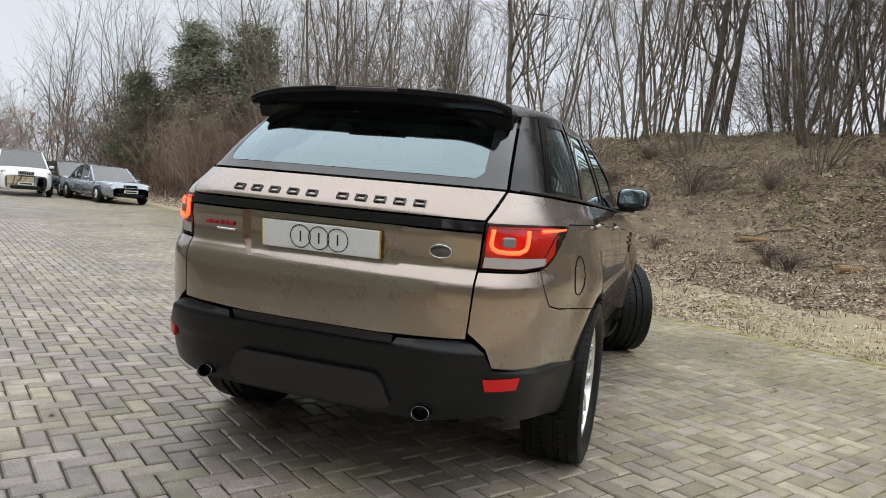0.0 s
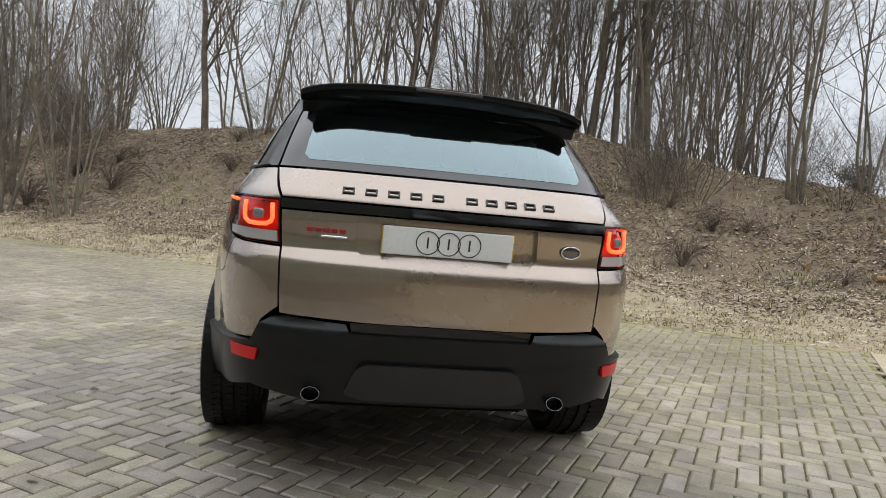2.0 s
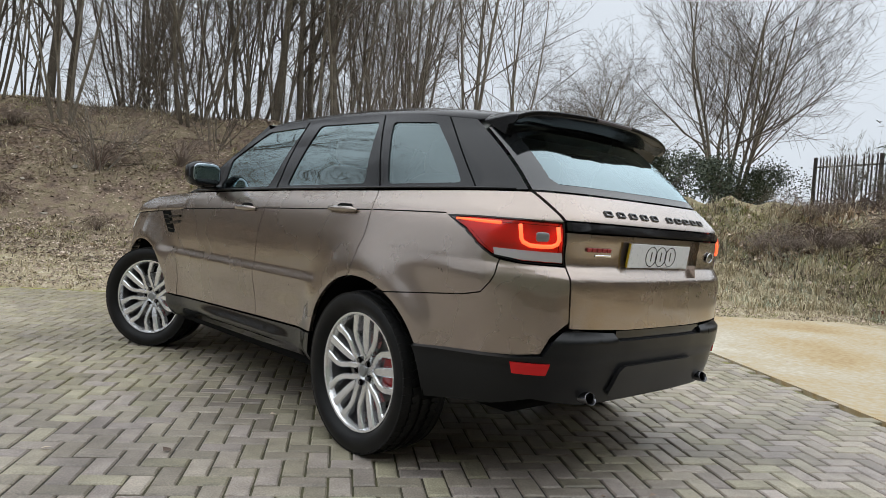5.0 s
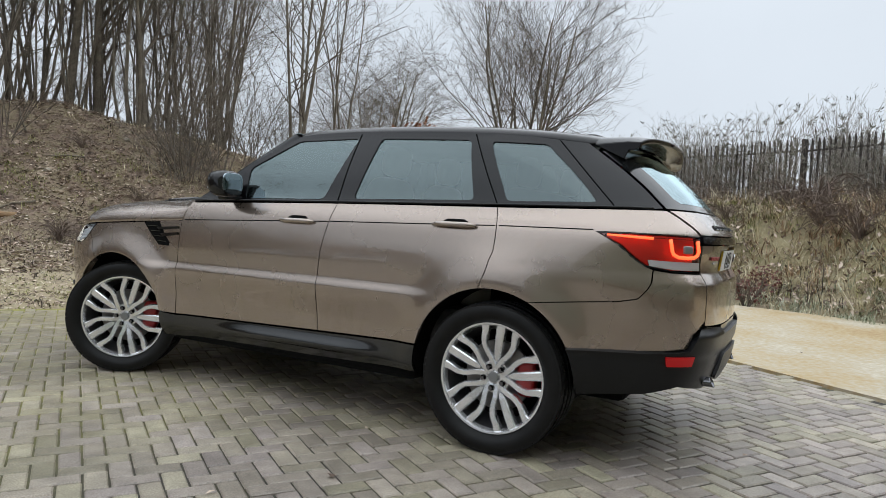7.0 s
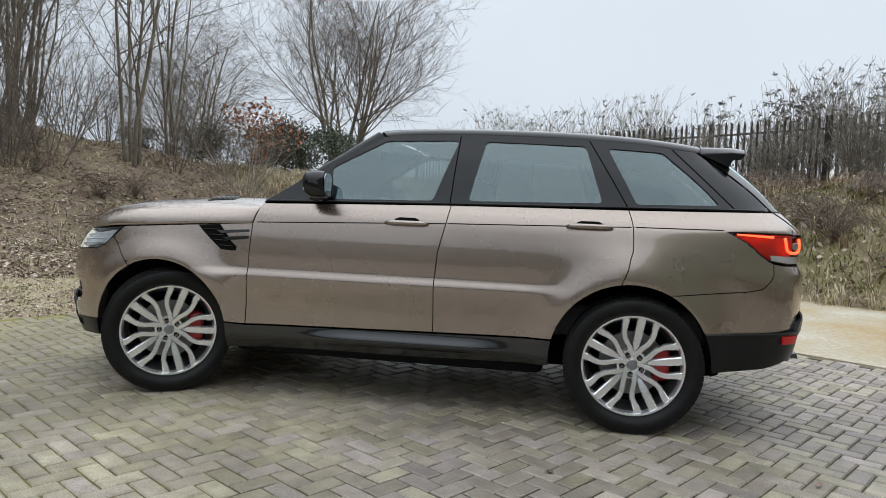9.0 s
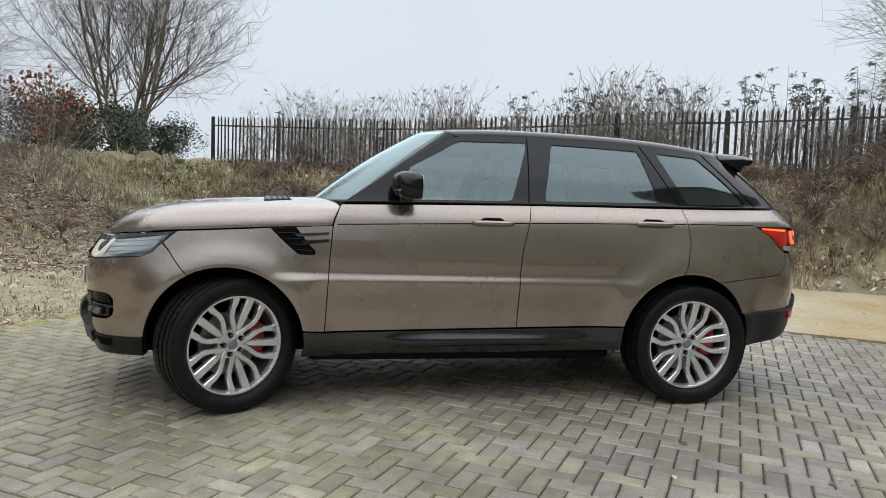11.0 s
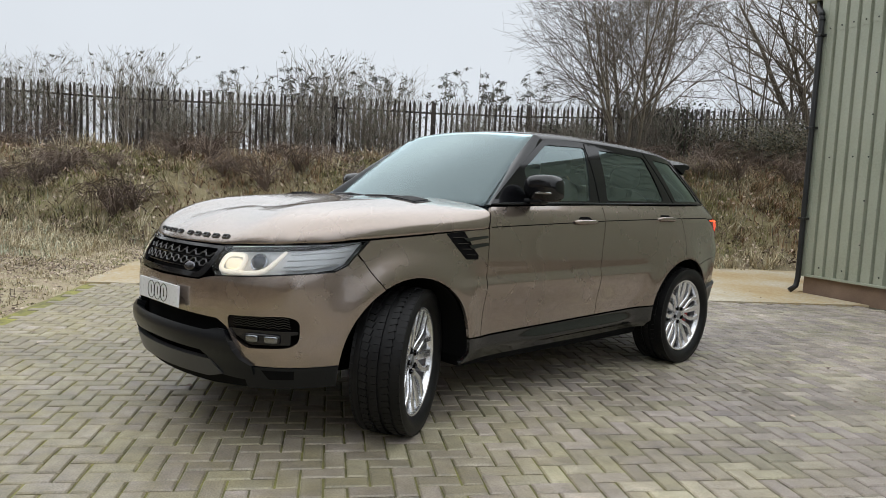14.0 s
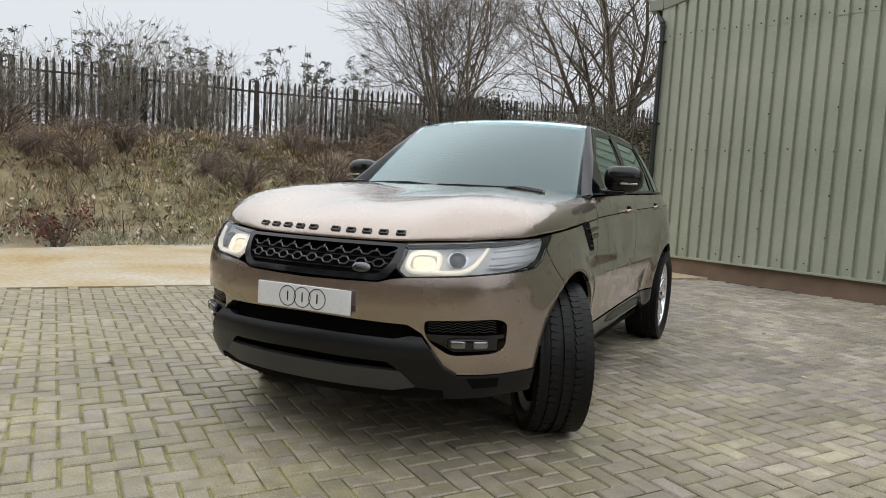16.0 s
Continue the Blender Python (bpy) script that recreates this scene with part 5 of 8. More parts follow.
    gr["label"] = "gloss black grille with honeycomb mesh"
    gframe = both_sides([("f", 0.447, 0.982), ("f", 0.435, 0.88), ("f", 0.40, 0.832), ("f", 0.36, 0.815)])
    ghole = both_sides([("f", 0.412, 0.962), ("f", 0.395, 0.895), ("f", 0.35, 0.848)])
    gframe, ghole = rounded(gframe, 0.02), rounded(ghole, 0.018)
    panel("grille_frame", [gframe, ghole], GLOSS_BLACK, gr, gap=0.003, lift=0.006, depth=0.05)
    panel("grille_back", [both_sides([("f", 0.44, 0.975), ("f", 0.36, 0.825)])], SEAM, gr, gap=0, lift=-0.045, depth=0.001)
    for zz, w in ((0.922, 0.40), (0.868, 0.375)):
        bm = bmesh.new()
        tube(bm, on_skin([("f", -w + 2 * w * i / 24, zz) for i in range(25)], -0.014), 0.007, 6)
        part("grille_bar", bm, GLOSS_BLACK, gr)
    for zc, w, rows_ in ((0.944, 0.40, (-1,)), (0.895, 0.385, (1, -1))):
        cells = 9
        step = 2 * w / cells
        for ph in rows_:
            pts = []
            for i in range(cells):
                x0 = -w + step * i
                pts += [("f", x0, zc), ("f", x0 + step * 0.16, zc), ("f", x0 + step * 0.34, zc + ph * 0.0155), ("f", x0 + step * 0.66, zc + ph * 0.0155), ("f", x0 + step * 0.84, zc)]
            pts.append(("f", w, zc))
            bm = bmesh.new()
            tube(bm, on_skin(pts, -0.002), 0.0036, 5)
            part("grille_mesh", bm, MESH_GREY, gr)
        if len(rows_) == 1:
            for i in range(cells):
                x0 = -w + step * (i + 0.02)
                bm = bmesh.new()
                tube(bm, on_skin([("f", x0, zc), ("f", x0 - 0.008, zc + 0.012)], -0.002), 0.0034, 5)
                part("grille_mesh", bm, MESH_GREY, gr)
    bm = pill(0.045, 0.008, 0.023, 2.2)
    part("oval_badge", bm, DARK_CHROME, gr, "dark oval badge", True, skin_pose("f", -0.275, 0.868, 0.012))
    # headlamps
    for side in (0, 1):
        hl = empty("headlamp")
        hl.parent = car
        hl["label"] = "lit headlamp with clear lens and light tubes"
        pcs = [panel("lamp_bowl", [lampf], LAMP_BOWL, hl, gap=0.002, lift=-0.045, depth=0.002),
               panel("lamp_surround", [[("f", -0.432, 0.986), ("f", -0.60, 0.997), ("f", -0.78, 1.012), ("s", 1.90, 1.027), ("s", 1.765, 1.041), ("s", 1.826, 0.980), ("s", 1.89, 0.918), ("s", 1.957, 0.889), ("f", -0.845, 0.873), ("f", -0.70, 0.855), ("f", -0.472, 0.838), ("f", -0.424, 0.878)], lampf], GLOSS_BLACK, hl, gap=0.0008, lift=0.0, depth=0.045),
               panel("lens", [lampf], LENS_CLEAR, hl, gap=0.002, lift=0.002, depth=0.004)]
        pcs.append(panel("outer_reflector", [[("f", -0.80, 0.985), ("f", -0.85, 0.992), ("s", 1.93, 1.004), ("s", 1.835, 1.018), ("s", 1.87, 0.968), ("s", 1.925, 0.922), ("f", -0.86, 0.899), ("f", -0.79, 0.902)]], LAMP_CLEAR, hl, "bright white outer reflector", gap=0.001, lift=-0.02, depth=0.002))
        rp = []
        for i in range(25):
            t = 2 * math.pi * i / 24
            cs, sn = math.cos(t), math.sin(t)
            rp.append(("f", -0.535 + 0.066 * math.copysign(abs(cs) ** 0.65, cs), 0.914 + 0.043 * math.copysign(abs(sn) ** 0.65, sn)))
        bm = bmesh.new()
        tube(bm, on_skin(rp, -0.014), 0.0115, 8, cap=False)
        pcs.append(part("light_tube", bm, DRL_GLOW, hl, "glowing white light ring", True))
        bm = bmesh.new()
        tube(bm, on_skin([("f", -0.585, 0.872), ("f", -0.64, 0.872), ("f", -0.69, 0.876), ("f", -0.725, 0.888), ("f", -0.748, 0.912), ("f", -0.762, 0.945), ("f", -0.775, 0.985)], -0.012), [0.009, 0.0105, 0.011, 0.0115, 0.011, 0.0095, 0.007], 8)
        pcs.append(part("light_tube", bm, DRL_GLOW, hl, "glowing white light blade", True))
        for z0, y1 in ((0.985, 1.86), (0.955, 1.90), (0.925, 1.93)):
            bm = bmesh.new()
            tube(bm, on_skin([("f", -0.80, z0 - 0.012), ("f", -0.845, z0 - 0.006), ("s", 1.99, z0), ("s", y1, z0 + 0.006)], -0.016), [0.0045, 0.0055, 0.005, 0.003], 6)
            pcs.append(part("lamp_rung", bm, LAMP_CLEAR, hl, "clear ribbed lamp reflector", True))
        pcs.append(part("sidelight_bowl", pill(0.05, 0.02, 0.03, 3), LAMP_WARM, hl, "warm lit sidelight", True, skin_pose("f", -0.535, 0.914, -0.028)))
        pm = skin_pose("f", -0.672, 0.932, -0.02)
        pcs.append(part("projector_lens", pill(0.036, 0.02, 0.036, 2), PROJECTOR, hl, "round projector lens", True, pm))
        bm = spin([(0.045, 0.0), (0.045, -0.014), (0.039, -0.016), (0.038, 0.0)], 28, "z")
        pcs.append(part("projector_ring", bm, CHROME, hl, smooth=True, m=pm @ pose(0, 0, 0, 90)))
        if side:
            for o in pcs:
                mirrored(o)
                bpy.data.objects.remove(o)
    mirrored(panel("washer_cap", [[("f", -0.60, 0.826), ("f", -0.70, 0.832), ("f", -0.695, 0.80), ("f", -0.61, 0.797)]], BRONZE, car, gap=0.0, lift=0.0035, depth=0.004, cell=0.02))

    # glasshouse sides
    belt = [("r", -0.692, 1.306), ("s", -2.19, 1.303), ("s", -1.42, 1.286), ("s", -0.35, 1.27), ("s", 0.3, 1.254), ("s", 0.835, 1.236)]
    topl = [("s", 0.44, 1.505), ("s", 0.12, 1.685), ("s", 0.02, 1.705), ("s", -0.44, 1.716), ("s", -1.0, 1.706), ("s", -1.5, 1.678), ("s", -1.80, 1.645), ("r", -0.622, 1.60)]
    win_f = [("s", 0.40, 1.272), ("s", 0.425, 1.470), ("s", 0.095, 1.658), ("s", -0.365, 1.672), ("s", -0.235, 1.287)]
    win_r = [("s", -0.535, 1.670), ("s", -1.145, 1.655), ("s", -1.25, 1.312), ("s", -0.455, 1.294)]
    win_q = [("s", -1.275, 1.645), ("s", -1.60, 1.63), ("s", -1.92, 1.325), ("s", -1.445, 1.312)]
    win_f, win_r, win_q = rounded(win_f, 0.03), rounded(win_r, 0.03), rounded(win_q, 0.03)
    panel("side_frame", [belt + topl, win_f, win_r, win_q], PILLAR, car, "gloss black window frame and pillars", gap=0.001, lift=0.0, depth=0.03, mirror=True)
    for nm, w, g in (("front_side_window", win_f, GLASS), ("rear_side_window", win_r, SIDE_TINT), ("quarter_window", win_q, PRIVACY)):
        panel(nm, [w], g, car, "clear side window" if nm[0] == "f" else "tinted side window", gap=-0.002, lift=-0.006, depth=0.003, mirror=True)
    for a, b in ((("s", -0.37, 1.70), ("s", -0.345, 1.275)), (("s", -1.165, 1.69), ("s", -1.40, 1.285)), (("s", -1.655, 1.655), ("s", -2.0, 1.31))):
        bm = bmesh.new()
        tube(bm, on_skin([(a[0], a[1] + (b[1] - a[1]) * i / 10, a[2] + (b[2] - a[2]) * i / 10) for i in range(11)], 0.0), 0.004, 6)
        mirrored(part("pillar_gap", bm, SEAM, car))
    bm = bmesh.new()
    tube(bm, on_skin([("s", 0.82 - 3.0 * i / 30, 1.243 + (1.305 - 1.243) * (i / 30) ** 0.8 - 0.002) for i in range(31)], 0.004), 0.006, 6)
    mirrored(part("waist_seal", bm, TRIM, car, smooth=True))

    # bonnet
    edge = []
    for y, z in ((0.897, 1.102), (1.05, 1.092), (1.2, 1.082), (1.4, 1.069), (1.58, 1.057), (1.74, 1.047), (1.83, 1.041)):
        edge.append(("s", y, z))
    for y, z in ((1.92, 1.032), (1.99, 1.024)):
        edge.append(("s", y, z))
    for x, z in ((-0.76, 1.013), (-0.66, 1.003), (-0.56, 0.996), (-0.45, 0.990), (-0.34, 0.988), (-0.22, 0.987), (-0.11, 0.986), (0.0, 0.986)):
        edge.append(("f", x, z))
    epts = [skin(solve_p(*e), e[2]) for e in edge]
    fine = []
    for i in range(len(epts) - 1):
        for t in (0, 0.34, 0.67):
            fine.append(epts[i].lerp(epts[i + 1], t))
    fine.append(epts[-1])
    cum = [0.0]
    for a, b in zip(fine, fine[1:]):
        cum.append(cum[-1] + (b - a).length)
    rows = []
    rr_ = [0, 0.15, 0.3, 0.45, 0.58, 0.68, 0.76, 0.83, 0.88, 0.92, 0.95, 0.97, 0.985, 0.995, 1.0]
    for q, c in zip(fine, cum):
        f = c / cum[-1]
        ys = 1.085 + 0.70 * f
        zc = 1.262 - 0.072 * smooth01(f * 0.9) - 0.015 * f
        turn = smooth01((f - 0.35) / 0.5)
        ea, eb = 5.5 + (2.1 - 5.5) * turn, 2.3 + (1.5 - 2.3) * turn
        row = []
        for r in rr_:
            h = (1 - r ** ea) ** (1 / eb) if r < 1 else 0.0
            x = q.x * r
            bulge = 0.010 * math.exp(-((abs(x) - 0.52) / 0.10) ** 2) * (1 - smooth01((f - 0.55) / 0.4))
            back = 0.0
            hz = q.z + (zc - q.z) * h + bulge
            hy = ys + (q.y - ys) * r + back
            tail = 1 - smooth01(f / 0.16)
            if tail > 0:
                # the rear corner runs along the door's front edge up to the screen pillar
                dy = float(np.interp(hz, [1.10, 1.15, 1.228, 1.262], [0.890, 0.874, 0.845, 0.835])) if r >= 0.86 else 0.845 + 0.24 * (1 - (r / 0.86) ** 2)
                dx = x
                if r >= 0.86:
                    t = smooth01((r - 0.86) / 0.08)
                    dx = x + (skin(solve_p("s", dy, hz), hz).x - x) * t
                x, hy = x + (dx - x) * tail, hy + (dy - hy) * tail
            row.append(Vector((x, hy, hz)))
        rows.append(row)
    full = [[Vector((-v.x, v.y, v.z)) for v in row[:0:-1]] + row for row in rows]
    hood = sheet("bonnet", full, BRONZE, car, thick=0.012, weld=True)
    hood.modifiers.new("sub", "SUBSURF").levels = 1
    hood.modifiers["sub"].render_levels = 1
    from_rows = BVHTree.FromPolygons([v for r in full for v in r], [(i * len(full[0]) + k, i * len(full[0]) + k + 1, (i + 1) * len(full[0]) + k + 1, (i + 1) * len(full[0]) + k) for i in range(len(full) - 1) for k in range(len(full[0]) - 1)])

    def drop(x, y):
        hit = from_rows.ray_cast(Vector((x, y, 2)), Vector((0, 0, -1)))
        return (hit[0], hit[1] if hit[1].z > 0 else -hit[1]) if hit[0] else (Vector((x, y, 1.0)), Vector((0, 0.7, 0.7)))
    # bonnet vents and lettering bars
    for sx in (-1, 1):
        bm = bmesh.new()
        ga = []
        for i in range(7):
            t = i / 6
            a, b = Vector((0.50, 1.16 + 0.15 * t)), Vector((0.69 + 0.05 * t, 1.135 + 0.16 * t))
            ga.append([bm.verts.new(drop(sx * a.lerp(b, k / 6).x, a.lerp(b, k / 6).y)[0] + Vector((0, 0, 0.003))) for k in range(7)])
        for r0, r1 in zip(ga, ga[1:]):
            for k in range(6):
                bm.faces.new((r0[k], r0[k + 1], r1[k + 1], r1[k]))
        bmesh.ops.recalc_face_normals(bm, faces=bm.faces)
        vent = part("bonnet_vent", bm, TRIM, car, "black louvred bonnet vent", True)
        vent.modifiers.new("thick", "SOLIDIFY").thickness = 0.004
        for i in range(5):
            t = (i + 0.5) / 5
            a, b = Vector((0.515, 1.16 + 0.15 * t)), Vector((0.675 + 0.05 * t, 1.135 + 0.16 * t))
            bm = bmesh.new()
            tube(bm, [drop(sx * a.lerp(b, k / 5).x, a.lerp(b, k / 5).y)[0] + Vector((0, 0, 0.006)) for k in range(6)], 0.005, 5)
            part("louvre", bm, GLOSS_BLACK, vent)
    for i in range(10):
        x = -0.395 + 0.0815 * i + (0.045 if i > 4 else 0)
        q, n = drop(x, 2.302 - 0.28 * x * x)
        rt = Vector((1, -0.56 * x, 0))
        rt = (rt - n * n.dot(rt)).normalized()
        up = n.cross(rt)
        m = Matrix((rt, up, n)).transposed().to_4x4()
        m.translation = q + n * 0.004
        part("lettering_bar", letter_frame(0.043, 0.025, 0.0062), LETTER, car, "dark raised lettering bar", m=m @ pose(0, 0, 0, 90))
    # cowl, windscreen, pillars, roof
    wb = lambda s: Vector((0.80 * s, 1.035 - 0.245 * s * s, 1.232 - 0.006 * s * s))
    wt = lambda s: Vector((0.643 * s, 0.275 - 0.10 * s * s, 1.752 - 0.032 * s * s))
    ss = [-1 + 2 * i / 32 for i in range(33)]
    rear_edge = full[0]
    cw = []
    for v in rear_edge[::1]:
        cw.append(v + Vector((0, 0.012, -0.012)))
    lower = [wb(max(-1, min(1, v.x / 0.92))) + Vector((0, -0.01, -0.012)) for v in rear_edge]
    sheet("cowl", [cw, lower], TRIM, car, "black cowl below the windscreen")
    scr = []
    for i in range(17):
        t = i / 16
        scr.append([wb(s).lerp(wt(s), t) + Vector((0, 0.55, 0.83)) * (0.028 * math.sin(math.pi * t) * (1 - 0.5 * s * s)) for s in ss])
    sheet("windscreen", scr, SCREEN, car, "wide raked windscreen reflecting the sky", thick=0.004)
    fr_ = []
    for e in ([(s, 0.0, 0.05) for s in ss], [(s, 0.94, 1.0) for s in ss]):
        rws = []
        for k in range(3):
            row = []
            for s, t0, t1 in e:
                t = t0 + (t1 - t0) * k / 2
                row.append(wb(s).lerp(wt(s), t) + Vector((0, 0.55, 0.83)) * (0.028 * math.sin(math.pi * t) * (1 - 0.5 * s * s) - 0.008))
            rws.append(row)
        sheet("screen_border", rws, GLOSS_BLACK, car)
    for sx in (-1, 1):
        a_in = [r[-1] if sx > 0 else r[0] for r in scr]
        outer = [("s", 0.835, 1.236), ("s", 0.44, 1.505), ("s", 0.12, 1.685), ("s", 0.02, 1.705)]
        op = on_skin([outer[0]] + [("s", 0.835 + (0.44 - 0.835) * i / 8, 1.236 + (1.505 - 1.236) * i / 8) for i in range(1, 9)] + [("s", 0.44 + (0.12 - 0.44) * i / 8, 1.505 + (1.685 - 1.505) * i / 8) for i in range(1, 9)], 0.0)
        op = [Vector((sx * abs(v.x), v.y, v.z)) for v in op]
        rws = []
        for k in range(6):
            t = k / 5
            rws.append([a.lerp(b, t) + Vector((sx * 0.5, 0.4, 0.5)) * (0.018 * math.sin(math.pi * t)) for a, b in zip(a_in, op)])
        sheet("a_pillar", rws, PILLAR, car, "black windscreen pillar")
    side_top = [("s", 0.12, 1.685), ("s", 0.02, 1.705), ("s", -0.2, 1.712), ("s", -0.44, 1.716), ("s", -0.72, 1.712), ("s", -1.0, 1.706), ("s", -1.25, 1.693), ("s", -1.5, 1.678), ("s", -1.70, 1.657), ("s", -1.84, 1.637)]
    et = on_skin(side_top, 0.0)
    zc = [1.752, 1.764, 1.776, 1.782, 1.782, 1.777, 1.766, 1.748, 1.726, 1.706]
    yc = [0.275, 0.16, -0.1, -0.38, -0.69, -1.0, -1.27, -1.53, -1.74, -1.90]
    rws = []
    for q, z, y in zip(et, zc, yc):
        row = []
        for i in range(33):
            s = -1 + i / 16
            a = abs(s)
            h = (1 - a ** 4.0) ** (1 / 1.9) if a < 1 else 0
            row.append(Vector((abs(q.x) * s, y + (q.y - y) * a * a, q.z + (z - q.z) * h)))
        rws.append(row)
    roof = sheet("roof", rws, ROOF_BLACK, car, "gloss black roof panel", thick=0.012)
    roof.modifiers.new("sub", "SUBSURF").levels = 1
    sheet("headliner", [[v + Vector((0, 0, -0.045)) for v in r] for r in rws[1:]], HEADLINER, car)
    # roof spoiler
    last = rws[-1]
    prof = []
    for i, v in enumerate(last):
        s = -1 + i / 16
        a = abs(s)
        x = 0.632 * s
        lip = Vector((x * 1.0, -2.155 + 0.075 * a ** 2.2, 1.700 - 0.03 * a ** 2 - 0.025 * a ** 10))
        glass = Vector((x * 0.985, -2.035 + 0.01 * a, 1.572 - 0.01 * a))
        q = v.copy()
        prof.append([q + Vector((0, 0.01, 0.003)), q.lerp(lip, 0.35) + Vector((0, 0, 0.006)), q.lerp(lip, 0.7) + Vector((0, 0, 0.008)), lip, lip + Vector((0, 0.004, -0.022)), lip + Vector((0, 0.03, -0.042)), lip.lerp(glass, 0.6) + Vector((0, 0.03, 0.01)), glass + Vector((0, 0.03, 0))])
    bm = bmesh.new()
    vs = [[bm.verts.new(q) for q in c] for c in prof]
    for c0, c1 in zip(vs, vs[1:]):
        for i in range(len(c0) - 1):
            bm.faces.new((c0[i], c0[i + 1], c1[i + 1], c1[i]))
    bm.faces.new(vs[0])
    bm.faces.new(vs[-1][::-1])
    bmesh.ops.recalc_face_normals(bm, faces=bm.faces)
    sp = part("roof_spoiler", bm, ROOF_BLACK, car, "gloss black roof spoiler", True)
    sp.modifiers.new("bev", "BEVEL").width = 0.004
    sp.data.set_sharp_from_angle(angle=radians(35))
    part("brake_light_strip", box(bmesh.new(), (-0.145, -2.160, 1.679), (0.145, -2.14, 1.695), 0.003, seg=1), RED_DARK, sp, "dark unlit brake light strip")
    # antenna fin
    bm = pill(0.03, 0.09, 0.05, 2.2)
    part("antenna_fin", bm, GLOSS_BLACK, car, "small black antenna fin", True, pose(0.12, -1.62, 1.745, 12))

    # wheels
    build_wheels(car)
    # arch linings and underside
    for (cy, cz, r), nm in ((FA, "f"), (RA, "r")):
        bm = bmesh.new()
        n = 28
        ro = r + 0.012
        A, B = [], []
        for i in range(n + 1):
            t = radians(-6 + 192 * i / n)
            A.append(bm.verts.new((-0.935, cy + ro * math.cos(t), cz + ro * math.sin(t))))
            B.append(bm.verts.new((-0.52, cy + ro * math.cos(t), cz + ro * math.sin(t))))
        for i in range(n):
            bm.faces.new((A[i], A[i + 1], B[i + 1], B[i]))
        bm.faces.new(B)
        bmesh.ops.recalc_face_normals(bm, faces=bm.faces)
        o = part("arch_lining", bm, UNDER, car, smooth=True)
        mirrored(o)
    bm = bmesh.new()
    box(bm, (-0.52, -2.05, 0.26), (0.52, 2.05, 0.5), 0.04)
    box(bm, (-0.86, -0.95, 0.27), (0.86, 1.02, 0.5), 0.04)
    box(bm, (-0.6, -2.34, 0.42), (0.6, -1.95, 0.6), 0.03)
    box(bm, (-0.5, 1.9, 0.30), (0.5, 2.15, 0.6), 0.03)
    part("underbody", bm, UNDER, car, "dark underside and exhaust")

    build_trim(car)
    build_cabin(car)
    return car


DIFFUSER = surface("dark_diffuser_plastic", [(0.011, 0.011, 0.012), (0.017, 0.017, 0.018)], 0.4, scale=5, fine=300, bump=0.1, dist=0.0005)
STRIP_LENS = plain("smoked_clear_lens", (0.44, 0.42, 0.42), 0.2, coat=1.0)
FOG_SILVER = plain("fog_reflector_silver", (0.26, 0.27, 0.28), 0.2, metal=1.0)
MIRROR_GLASS = plain("blue_mirror_glass", (0.5, 0.55, 0.6), 0.04, metal=1.0)
MESH_GREY = plain("dark_grey_mesh", (0.16, 0.16, 0.165), 0.3, metal=0.7)
PROJECTOR = plain("projector_glass", (0.09, 0.1, 0.115), 0.05, spec=1.0)
BORDER_GLASS = plain("black_bordered_glass", (0.012, 0.013, 0.014), 0.04, spec=1.0)
LAMP_BOWL = plain("lamp_bowl", (0.8, 0.81, 0.82), 0.35)
LAMP_CLEAR = plain("clear_ribbed_reflector", (0.82, 0.83, 0.84), 0.25)
plain_red = plain("lamp_bowl_red", (0.8, 0.17, 0.13), 0.35, coat=0.3)
RED_DARK = plain("dark_brake_cell", (0.07, 0.05, 0.05), 0.35)
SIDE_TINT = pane("rear_door_glass", (0.33, 0.38, 0.38), ior=1.75, gain=1.95, mist=0.004, sheen=(0.76, 0.92, 0.94))


